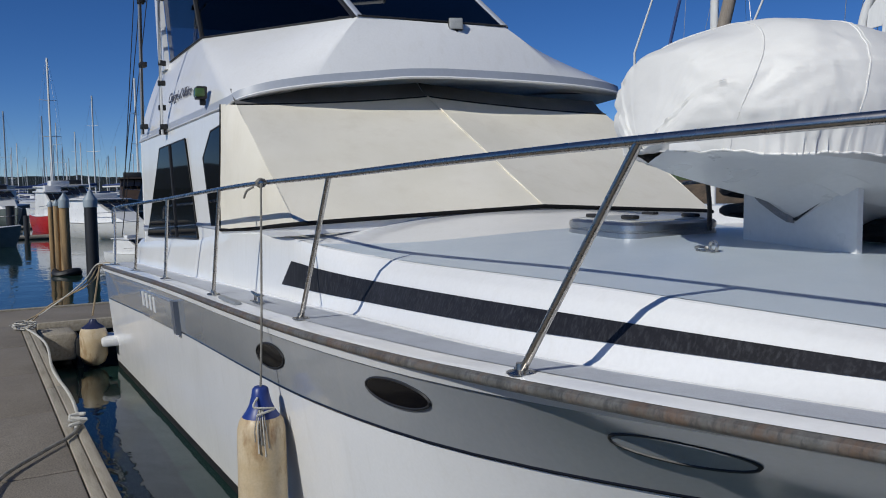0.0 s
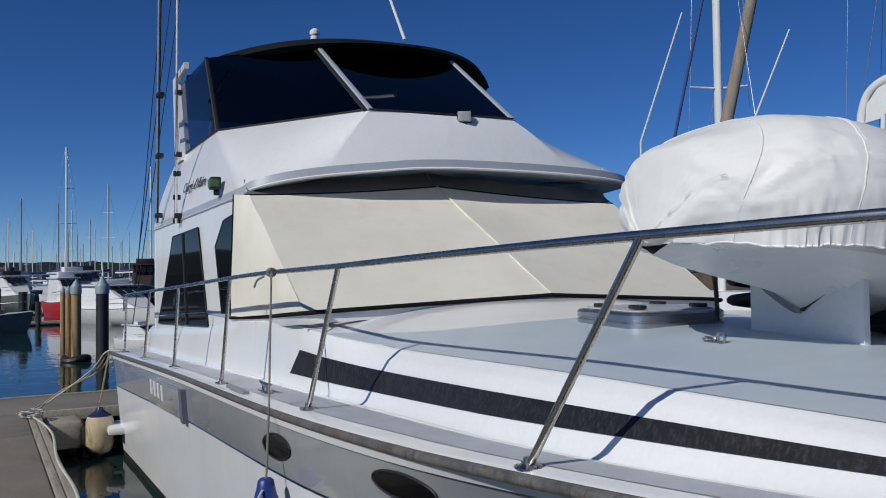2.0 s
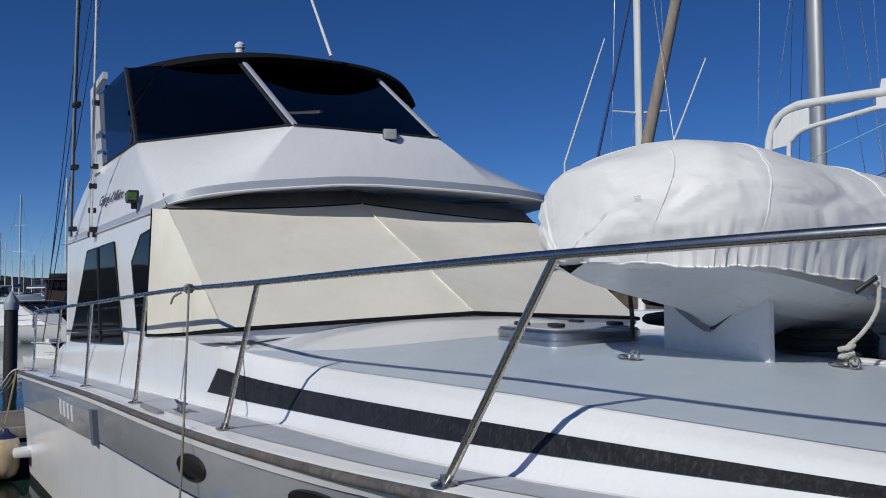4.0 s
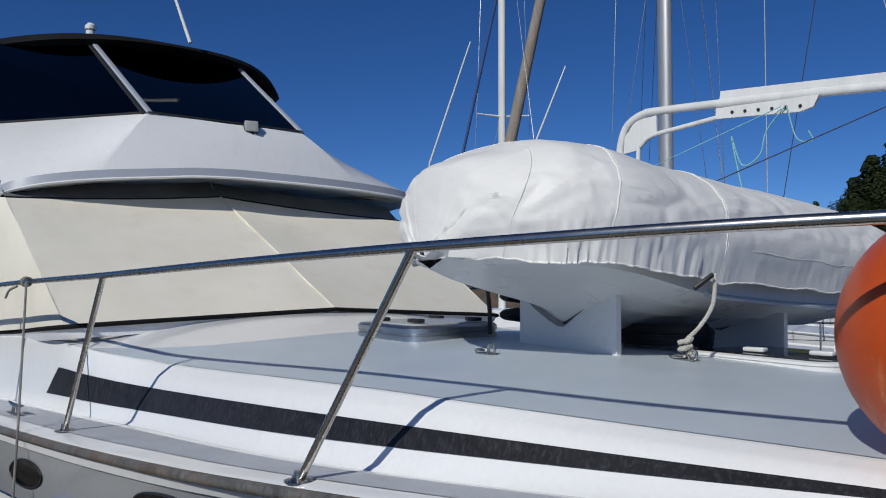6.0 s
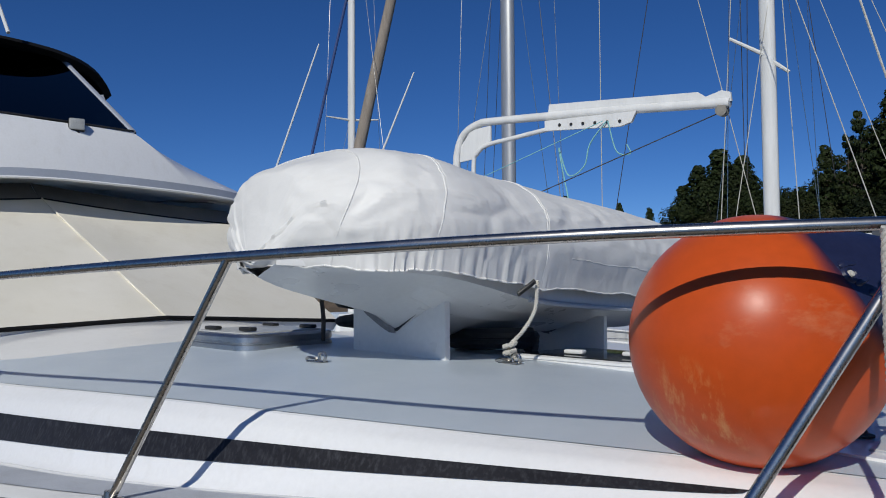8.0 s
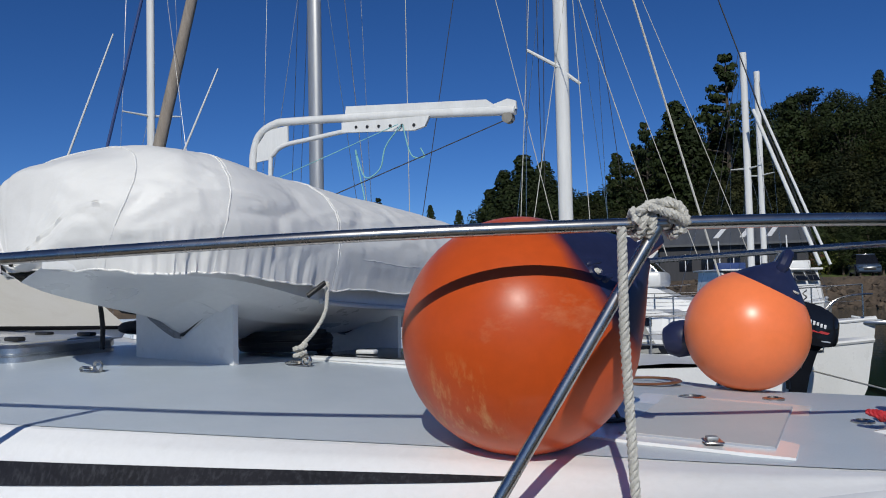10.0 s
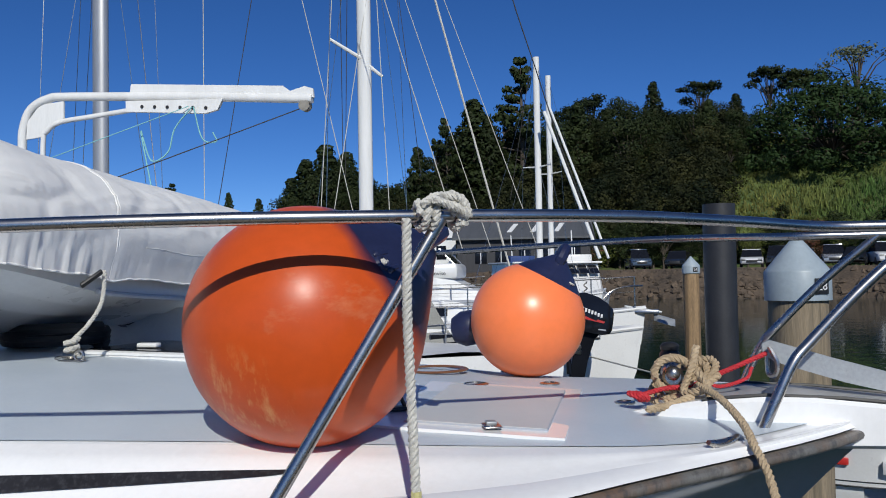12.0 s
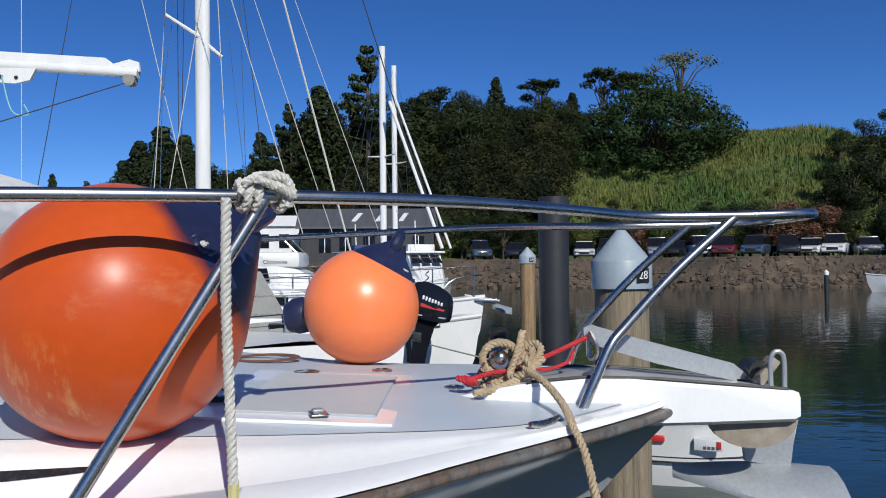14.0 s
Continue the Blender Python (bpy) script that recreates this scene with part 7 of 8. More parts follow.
moored((-64.0, -3.6, 0), -30, 0.9, OLD_BROWN, "brown launch moored across the water", GELCOAT_OLD, BLACK)


def pontoon(x, y0, y1, label):
    p = thing("pontoon", label, "pontoon", "marina pontoons")
    part("deck", Geo().box((x - 0.6, y0, 0.04), (x + 0.6, y1, 0.14), 0.02), DOCK_WOOD, p)
    part("float", Geo().box((x - 0.55, y0 + 0.1, -0.4), (x + 0.55, y1 - 0.1, 0.03), 0.02), PILE_BLACK, p)


pontoon(-38.5, -9.0, 0.3, "weathered timber pontoon across the water")
pontoon(-49.0, -12.0, 5.0, "far timber pontoon with moored boats")


def far_masts():
    """The forest of masts across the marina, each on its own hull."""
    first = thing("sailing_yacht", "distant sailing yacht with a bare mast across the marina", "boat", "distant sailing yachts")
    yacht_hull(first, Matrix.Identity(4), 10, 3.1, 1.05, WHITE_PAINT)
    mast(first, 0.5, 0, 1.2, 13.0, 0.08, MAST_WHITE, ((6.5, 0.9), (9.5, 0.7)), -4.0, ((4.4, 12.9), (-5.2, 12.9)))
    second = thing("sailing_yacht", "distant sailing yacht with a grey mast across the marina", "boat", "distant sailing yachts")
    yacht_hull(second, Matrix.Identity(4), 8.5, 2.7, 0.95, BOAT_BLUE)
    mast(second, 0.5, 0, 1.1, 10.5, 0.06, ALU_MAST, ((5.6, 0.8),), -3.4, ((3.9, 10.4), (-4.2, 10.4)))
    rnd = random.Random(5)
    first.matrix_basis = Matrix.Translation(polar(179.72, 77)) @ Matrix.Rotation(0.3, 4, "Z")
    second.matrix_basis = Matrix.Translation(polar(-179.7, 105)) @ Matrix.Rotation(1.9, 4, "Z")
    spots = [(177.25, 105, 0), (174.8, 88, 0), (178.3, 130, 0), (179.2, 150, 0), (181.4, 120, 0), (182.4, 100, 1)]
    spots += [(rnd.uniform(171.8, 184.5), rnd.uniform(110, 230), rnd.random() < 0.35) for _ in range(44)]
    for az, dist, kind in spots:
        src = second if kind else first
        copy_thing(src, Matrix.Translation(polar(az, dist)) @ Matrix.Rotation(rnd.uniform(0, 6.28), 4, "Z") @ Matrix.Scale(rnd.uniform(0.45, 0.8) if dist > 106 and dist != 150 else 1.0, 4))


far_masts()


# ---- shore, hill and woods ----
LEAF = vary_objects(vary_islands(material("dark_foliage", (0.013, 0.023, 0.008), (0.032, 0.042, 0.013), 0.6, coarse=0.5, fine=6, grain=0.3, spec=0.12), 0.3), 0.3)
LEAF_DEEP = vary_islands(material("deep_green_foliage", (0.016, 0.034, 0.010), (0.028, 0.052, 0.014), 0.6, coarse=0.4, fine=6, grain=0.3, spec=0.12), 0.3)
LEAF_PALE = vary_islands(material("pale_grey_green_foliage", (0.11, 0.13, 0.075), (0.15, 0.155, 0.09), 0.6, coarse=0.5, fine=6, grain=0.3, spec=0.12), 0.3)
LEAF_LIGHT = vary_objects(vary_islands(material("yellow_green_foliage", (0.10, 0.13, 0.03), (0.13, 0.14, 0.035), 0.6, coarse=0.5, fine=6, grain=0.35, spec=0.12), 0.3), 0.25)
LEAF_RED = vary_islands(material("reddish_foliage", (0.16, 0.045, 0.025), (0.10, 0.055, 0.02), 0.6, coarse=0.8, fine=6, grain=0.35), 0.4)
BARK = material("grey_bark", (0.12, 0.095, 0.07), (0.08, 0.065, 0.05), 0.9, coarse=2, fine=20, stretch=(3, 3, 0.5), grain=0.4)
GRASS = streaked(material("rough_hill_grass", (0.062, 0.105, 0.025), (0.11, 0.135, 0.034), 0.85, coarse=0.12, fine=2.5, grain=0.4, bump=0.5, bump_scale=1.2, distance=0.3), (0.06, 0.10, 0.02), 0.25, (1, 1, 1), 0.6, 0.45, 0.7)
ROCK = vary_islands(material("dark_breakwater_rock", (0.13, 0.092, 0.062), (0.055, 0.043, 0.032), 0.9, coarse=0.8, fine=6, grain=0.4, bump=0.4, bump_scale=5), 0.4)
ASPHALT = material("pale_car_park_asphalt", (0.09, 0.09, 0.09), (0.07, 0.07, 0.068), 0.9, coarse=0.3, fine=8, grain=0.2)

HILL_EL = pchip([(40, 4.0), (55, 5.5), (60, 6.8), (64, 7.2), (67.5, 8.15), (73, 8.45), (78, 8.5), (85, 8.2), (92, 7.6), (97, 6.2), (101, 4.6), (105, 3.2), (110, 2.8), (114, 2.8), (120, 1.8), (130, 0.8), (150, 0.5)])


def shore_r(az):
    return 65.0 + 1.5 * math.sin(az * 0.5) + max(0, az - 92) * 0.72


def hill_z(r, az):
    r0, r1 = shore_r(az) + 12, 128.0
    top = 2.05 + r1 * math.tan(radians(HILL_EL(az)))
    if r < r0:
        return 2.25
    k = min(1, (r - r0) / (r1 - r0))
    return 2.25 + (top - 2.25) * (0.35 * k + 0.65 * k * k * (3 - 2 * k)) - max(0, r - r1) * 0.10 + 0.5 * noise.noise(Vector((r * 0.05, az * 0.2, 0))) * k


def shore_parts():
    rows, azs = [], [40 + 1.0 * i for i in range(111)]
    for az in azs:
        s = shore_r(az)
        rs = [s, s + 0.3, s + 3.4, s + 4.2, s + 12] + [s + 12 + (128 - s - 12) * i / 14 for i in range(1, 15)] + [150, 220, 400]
        zs = [-1.5, -0.2, 2.0, 2.25, 2.25] + [hill_z(r, az) for r in rs[5:]]
        rows.append([polar(az, r, z) for r, z in zip(rs, zs)])
    tagged(part("ground", Geo().rings(rows, False), GRASS), "grassy hill that rises behind the car park", "ground", kind="structure")
    road = Geo().rings([[polar(az, shore_r(az) + 4.0, 2.30), polar(az, shore_r(az) + 11.8, 2.30)] for az in azs], False)
    tagged(part("road", road, ASPHALT), "asphalt car park along the waterfront", "road", kind="structure")
    tagged(part("rock_bank", Geo().rings([[polar(az, shore_r(az) - 0.1, -1.0), polar(az, shore_r(az) + 0.15, -0.08), polar(az, shore_r(az) + 3.25, 2.10), polar(az, shore_r(az) + 3.95, 2.33), polar(az, shore_r(az) + 4.6, 2.28)] for az in azs], False), ROCK, smooth=False), "dark rubble bank below the car park", "bank", kind="structure")
    rnd = random.Random(11)
    bank = thing("rock_wall", "dark boulder breakwater along the shore", "rocks", kind="stuff")
    g = Geo()
    for i in range(2600):
        az = rnd.uniform(58, 112)
        k = rnd.random()
        s = shore_r(az)
        c = polar(az, s + 0.1 + 3.6 * k, -0.25 + 2.35 * k + rnd.uniform(-0.1, 0.12))
        r = rnd.uniform(0.14, 0.42)
        pts = [Vector((x, y, z)).normalized() * r * rnd.uniform(0.75, 1.15) for x, y, z in ((1, 0, 0.2), (0.3, 1, 0), (-0.8, 0.6, 0.1), (-0.8, -0.6, 0), (0.3, -1, 0.1), (0.1, 0.1, 0.8), (-0.1, 0, -0.8), (0.6, 0.6, 0.6), (-0.5, -0.5, 0.65))]
        a = rnd.uniform(0, 6.28)
        m = Matrix.Translation(c) @ Matrix.Rotation(a, 4, "Z")
        g.add([m @ q for q in pts], [(5, 0, 7), (5, 7, 1), (7, 0, 1), (5, 1, 2), (5, 2, 3), (5, 3, 8), (5, 8, 4), (8, 3, 4), (5, 4, 0), (6, 1, 0), (6, 2, 1), (6, 3, 2), (6, 4, 3), (6, 0, 4)])
    part("boulders", g, ROCK, bank, smooth=False)
    bank.children[0]["kind"] = "stuff"


shore_parts()


def leaf_cloud(g, centre, rad, n, size, rnd, inner=0.70):
    """Scatters small bent leaf clumps over the shell of a lumpy lobe."""
    cx, cy, cz = centre
    for _ in range(n):
        d = Vector((rnd.gauss(0, 1), rnd.gauss(0, 1), rnd.gauss(0, 1))).normalized()
        k = inner + (1.06 - inner) * rnd.random() ** 0.7
        c = Vector((cx + d.x * rad[0] * k, cy + d.y * rad[1] * k, cz + d.z * rad[2] * k))
        a = Vector((rnd.gauss(0, 1), rnd.gauss(0, 1), rnd.gauss(0, 0.6))).normalized()
        a = (a - d * a.dot(d) * 0.75).normalized()
        b = a.cross(d + Vector((0.01, 0.02, 0.3))).normalized()
        s = size * rnd.uniform(0.6, 1.3)
        tip = d * s * 0.35
        g.add([c - a * s, c + b * s * 0.6 + tip, c + a * s, c - b * s * 0.6 + tip], [(0, 1, 3), (1, 2, 3)])


TREES = {"broad": ("dense dark green broadleaf tree on the hillside", LEAF), "pine": ("tall dark pine with layered open branches", LEAF), "cone": ("dense dark conifer with a rounded point", LEAF), "umbrella": ("dark umbrella-crowned tree on the ridge", LEAF), "bush": ("yellow-green bush on the slope", LEAF_LIGHT), "open": ("tall pale thin-leaved tree with an open crown", LEAF_PALE), "red": ("small tree with reddish leaves beside the car park", LEAF_RED), "great": ("great spreading deep green tree above the grass slope", LEAF_DEEP)}


def make_tree(kind, rnd):
    """A tree 10 m high at the origin."""
    label, leaf = TREES[kind]
    t = thing("tree", label, "tree" if kind != "bush" else "bush", "hillside trees" if kind != "bush" else "slope bushes")
    trunk, crown = Geo(), Geo()
    if kind == "pine":
        trunk.tube([(0, 0, -1), (0.1, 0, 4), (0, 0.1, 9.7)], [0.28, 0.2, 0.05], 7)
        for i in range(13):
            z = 2.2 + 7.5 * i / 12
            reach = (2.7 * (1 - (i / 12) ** 2.2) + 0.5) * rnd.uniform(0.55, 1.25)
            for j in range(4):
                a = rnd.uniform(0, 6.28)
                tip = Vector((math.cos(a) * reach * rnd.uniform(0.6, 1.1), math.sin(a) * reach * rnd.uniform(0.6, 1.1), z + reach * 0.18))
                trunk.tube([(0, 0, z - 0.2), tip], [0.05, 0.02], 4)
                leaf_cloud(crown, tip * 0.55 + Vector((0, 0, z * 0.45)), (reach * 0.34, reach * 0.34, 0.20), 26, 0.19, rnd, 0.3)
                leaf_cloud(crown, tip, (reach * 0.32, reach * 0.32, 0.22), 38, 0.18, rnd, 0.3)
    elif kind == "cone":
        trunk.tube([(0, 0, -1), (0, 0.1, 5), (0, 0, 9.6)], [0.3, 0.2, 0.05], 7)
        for i in range(34):
            k = (i + 0.5) / 34
            z = 1.2 + 8.5 * k
            reach = 2.5 * (1 - k) ** 0.75
            a = i * 2.4 + rnd.uniform(-0.4, 0.4)
            q = 0.45 + 0.75 * (1 - k)
            c = Vector((math.cos(a) * reach * 0.65, math.sin(a) * reach * 0.65, z))
            trunk.tube([(0, 0, z - 0.3), tuple(c)], [0.06, 0.02], 4)
            leaf_cloud(crown, c, (q, q, q * 0.75), 85, 0.20, rnd)
    elif kind in ("umbrella", "open"):
        trunk.tube([(0, 0, -1), (0.2, 0.1, 3.5), (0.1, 0, 5.5)], [0.24, 0.19, 0.12], 8)
        for i in range(13):
            a, r = i * 2.4 + rnd.uniform(-0.4, 0.4), rnd.uniform(0.5, 3.3)
            c = Vector((math.cos(a) * r, math.sin(a) * r, 9.0 - 0.14 * r * r + rnd.uniform(-0.9, 0.4)))
            trunk.tube([(0.1, 0, rnd.uniform(3.6, 5.2)), tuple(c * 0.55 + Vector((0, 0, 2.6))), tuple(c)], [0.10, 0.06, 0.02], 5)
            q = rnd.uniform(0.75, 1.25)
            leaf_cloud(crown, c, (q * 1.2, q * 1.2, q * 0.5), 100 if kind == "umbrella" else 50, 0.20 if kind == "umbrella" else 0.17, rnd, 0.3)
    elif kind == "great":
        trunk.tube([(0, 0, -1), (0.1, 0, 1.6), (0.2, 0, 4.0)], [0.6, 0.5, 0.3], 10)
        for i in range(96):
            a, k = i * 2.4, math.sqrt((i + 0.5) / 96)
            r = 7.4 * k
            c = Vector((math.cos(a) * r, math.sin(a) * r, 8.4 - 4.6 * k**2.4 + rnd.uniform(-1.0, 0.5)))
            if i % 5 > 2:
                c.z = rnd.uniform(0.9, 0.6 * c.z + 0.6)
            trunk.tube([(0.1, 0, 2.2), tuple(c * 0.5 + Vector((0, 0, 1.6))), tuple(c)], [0.14, 0.08, 0.03], 5)
            q = rnd.uniform(0.9, 1.7)
            leaf_cloud(crown, c, (q * 1.15, q * 1.15, q * 0.8), 200, 0.18, rnd)
    else:
        high = {"broad": 5.2, "bush": 4.6, "red": 5.2}[kind]
        trunk.tube([(0, 0, -1), (0.1, 0.05, 2.5), (0.2, 0, high)], [0.32, 0.24, 0.08], 8)
        for i in range(17 if kind == "broad" else 10):
            a, el = i * 2.4 + rnd.uniform(-0.5, 0.5), rnd.uniform(-1.1, 1.25)
            r = rnd.uniform(1.2, 3.0)
            c = Vector((math.cos(a) * r * math.cos(el), math.sin(a) * r * math.cos(el), high + 3.0 * math.sin(el) + rnd.uniform(-0.4, 0.9)))
            trunk.tube([(0.1, 0, high * 0.55), tuple(c * 0.6 + Vector((0, 0, high * 0.3))), tuple(c)], [0.12, 0.07, 0.03], 5)
            q = rnd.uniform(0.9, 1.75)
            leaf_cloud(crown, c, (q * 1.15, q * 1.15, q * 0.85), 210, 0.175, rnd)
    part("trunk", trunk, BARK, t)
    part("crown", crown, leaf, t, smooth=False)
    return t


TREE_EL = pchip([(60, 9.5), (72, 9.5), (82, 11.0), (83, 11.4), (84, 11.7), (85, 12.2), (86, 11.9), (87.2, 11.9), (88.2, 12.2), (89.4, 11.7), (90.4, 12.1), (92.5, 12.1), (94.1, 11.8), (95.3, 11.3), (96.5, 10.9), (98.6, 11.1), (99.3, 10.7), (100.5, 11.4), (102, 9.8), (103.3, 9.0), (104.6, 8.0), (105.8, 7.0), (108.2, 7.3), (109.1, 7.9), (111, 8.6), (112.6, 7.4), (113.8, 5.8), (115.8, 4.7), (117.7, 4.4), (124, 3.4)])
WOODS = vary_islands(material("dense_dark_woods", (0.008, 0.013, 0.005), (0.045, 0.046, 0.016), 0.6, coarse=0.22, fine=2, grain=0.3, lo=0.40, hi=0.66, spec=0.1), 0.2)


def woods():
    rnd = random.Random(21)
    kinds = {kind: [make_tree(kind, rnd) for _ in range(n)] for kind, n in (("broad", 4), ("pine", 2), ("cone", 2), ("umbrella", 2), ("bush", 2), ("open", 1), ("red", 1), ("great", 1))}
    fresh = {src.name for some in kinds.values() for src in some}

    def plant(kind, az, r, height, sink=0.0, wide=1.0):
        some = [q for q in kinds[kind] if q.name in fresh] or kinds[kind]
        src = rnd.choice(some)
        p = polar(az, r, hill_z(r, az) - sink)
        s = height / (9.9 if kind in ("pine", "cone", "umbrella", "open", "great") else 10.4)
        slim = s * wide
        m = Matrix.Translation(p) @ Matrix.Rotation(rnd.uniform(0, 6.28), 4, "Z") @ Matrix.Diagonal((slim * rnd.uniform(0.85, 1.15), slim * rnd.uniform(0.85, 1.15), s, 1))
        if src.name in fresh:
            src.matrix_basis = m
            fresh.discard(src.name)
        else:
            copy_thing(src, m @ Matrix.Diagonal((*(1 / q for q in src.matrix_basis.to_scale()), 1)))

    def plant_to(kind, az, r, el, sink=0.0, wide=1.0):
        """A tree whose top stands at the elevation el."""
        plant(kind, az, r, max(3.0, 2.05 + r * math.tan(radians(el)) - hill_z(r, az) + sink), sink, wide)

    # the trees that stand out on the skyline
    for az, r, el, kind, wide in ((97.26, 108, 14.8, "pine", 0.78), (98.5, 110, 11.5, "pine", 0.7), (102.55, 106, 10.9, "pine", 0.6), (103.3, 106, 9.5, "pine", 0.6), (104.56, 108, 9.0, "cone", 0.9), (100.56, 108, 12.2, "cone", 1.05), (99.6, 106, 11.0, "cone", 0.9), (111.0, 112, 9.2, "cone", 1.15), (112.4, 110, 8.2, "cone", 1.1), (109.6, 112, 8.7, "cone", 1.1), (113.4, 112, 6.9, "cone", 1.1), (110.2, 109, 8.4, "broad", 1.0), (85.06, 122, 12.8, "umbrella", 1.0), (88.2, 124, 12.8, "cone", 0.9), (92.4, 124, 12.4, "umbrella", 1.1), (90.3, 125, 12.4, "broad", 1.0), (94.0, 122, 12.0, "broad", 1.0), (82.9, 122, 11.6, "cone", 1.0), (80.8, 124, 13.4, "umbrella", 0.8), (79.5, 124, 13.0, "umbrella", 1.0), (78.3, 124, 12.8, "umbrella", 1.0), (75.6, 126, 14.1, "open", 1.05), (77.2, 110, 12.4, "great", 0.92), (81.6, 118, 10.6, "broad", 1.0), (82.2, 112, 10.0, "broad", 1.0), (121.3, 120, 6.4, "pine", 0.7), (115.6, 116, 5.5, "cone", 0.8), (117.6, 118, 5.9, "cone", 0.8), (114.6, 115, 5.0, "broad", 1.0), (116.7, 120, 4.6, "broad", 1.0), (119.0, 120, 4.2, "broad", 1.0), (66.0, 108, 8.3, "broad", 1.1), (64.6, 112, 8.9, "broad", 1.1), (63.0, 114, 9.4, "broad", 1.1), (61.2, 116, 9.8, "broad", 1.1), (66.8, 96, 6.4, "broad", 1.0), (65.4, 92, 6.6, "broad", 1.1), (63.8, 96, 7.4, "broad", 1.1)):
        plant_to(kind, az, r, el, 2.4 if kind == "great" else 0.3, wide)
    # the wooded ridge
    for i in range(60):
        az = 82.5 + 28 * (i + rnd.random()) / 60
        plant_to("cone" if rnd.random() < 0.25 else "broad", az, rnd.uniform(104, 127), TREE_EL(az) - 0.1 - 1.6 * rnd.random(), 0.6, 0.9)
    # the closed canopy of the slope
    canopy = Geo()
    for i in range(330):
        az = 82.6 + 30.5 * rnd.random()
        s0 = shore_r(az)
        r = s0 + 15 + (122 - s0 - 15) * rnd.random() ** 0.85
        edge = 83.0 + 2.0 * max(0.0, min(1.0, (108 - r) / 34))
        if az < edge + rnd.uniform(-0.3, 0.5):
            continue
        high = rnd.uniform(3.6, 7.6)
        base = polar(az, r, hill_z(r, az))
        high = min(high, max(2.4, 2.05 + r * math.tan(radians(TREE_EL(az) - 0.5)) - base.z))
        wide = high * rnd.uniform(0.26, 0.40)
        for j in range(7):
            a = j * 2.4 + rnd.uniform(-0.4, 0.4)
            k = j / 6
            q = high * rnd.uniform(0.13, 0.24)
            d = wide * (1 - 0.8 * k) * rnd.uniform(0.6, 1.1)
            leaf_cloud(canopy, base + Vector((math.cos(a) * d, math.sin(a) * d, high * (0.42 + 0.46 * k))), (q * 1.1, q * 1.1, q * 0.85), 165, 0.17, rnd, 0.75)
    tagged(part("woods", canopy, WOODS, smooth=False), "dense dark green woods that cover the hillside", "woods", kind="stuff")
    for i in range(16):
        az = 105.5 + 9.5 * (i + rnd.random()) / 16
        plant_to("broad", az, rnd.uniform(102, 116), TREE_EL(az) + rnd.uniform(-1.8, 0.0), 0.5)
    # right end of the slope and the shrubs on it
    for i in range(40):
        plant("broad", 55 + 11.0 * rnd.random(), rnd.uniform(78, 108), rnd.uniform(2.6, 4.8), 0.4)
    for az, r, high in ((74.3, 86, 3.6), (73.9, 88, 2.8), (72.3, 86, 3.2), (71.6, 88, 2.6), (76.9, 84, 1.8), (80.3, 94, 2.2), (81.2, 90, 2.0)):
        plant("broad", az, r, high, 0.3, 1.2)
    for i in range(90):
        az = 67 + 17.5 * rnd.random()
        plant("bush", az, rnd.uniform(81, 106), rnd.uniform(0.7, 1.7), 0.3, 1.5)
    # trees behind the car park
    for i in range(70):
        az = 58 + 44 * (i + rnd.random()) / 70
        kind = "red" if rnd.random() < 0.14 and az < 93 else "bush" if rnd.random() < 0.25 else "broad"
        plant(kind, az, shore_r(az) + rnd.uniform(12.5, 16), rnd.uniform(3.0, 5.4), 0.2, 1.0)
    for az, back, high in ((67.6, 12.5, 5.4), (69.0, 13.0, 5.9), (70.4, 13.5, 4.9), (66.5, 13.5, 5.1)):
        plant("red", az, shore_r(az) + back, high, 0.0, 1.1)
    # tufts of long grass and reeds over the open slope
    tuft = Geo()
    for i in range(30000):
        az, r = 60 + 25.5 * rnd.random(), rnd.uniform(79, 128)
        p = polar(az, r, hill_z(r, az))
        tall = 0.6 + 0.9 * max(0.0, noise.noise(Vector((p.x * 0.11, p.y * 0.11, 3.0))) + 0.25)
        h, w, a = rnd.uniform(0.4, 1.0) * tall, rnd.uniform(0.05, 0.13), rnd.uniform(0, 3.14)
        d = Vector((math.cos(a) * w, math.sin(a) * w, 0))
        tuft.add([p - d, p + d, p + Vector((rnd.uniform(-0.25, 0.25), rnd.uniform(-0.25, 0.25), h))], [(0, 1, 2)])
    grass = part("long_grass", tuft, vary_islands(material("long_grass_blades", (0.060, 0.115, 0.028), (0.15, 0.15, 0.042), 0.8, coarse=0.09, fine=3, grain=0.2, spec=0.15, lo=0.38, hi=0.62), 0.45), smooth=False)
    tagged(grass, "long pale green grass and reeds on the open slope", "grass", kind="stuff")


woods()


def far_hills():
    g = Geo()
    g.rings([[polar(az, 900, -2), polar(az, 905, 2.05 + 900 * math.tan(radians(0.85 + 0.25 * noise.noise(Vector((az * 0.35, 0, 0))) + 0.1 * noise.noise(Vector((az * 1.7, 3, 0))))))] for az in [150 + 0.5 * i for i in range(121)]], False)
    tagged(part("backdrop", g, material("hazy_blue_hills", (0.022, 0.034, 0.040), (0.014, 0.022, 0.022), 0.9, coarse=0.01, fine=0.08)), "low hazy wooded hills across the harbour", "hills", kind="structure")


far_hills()


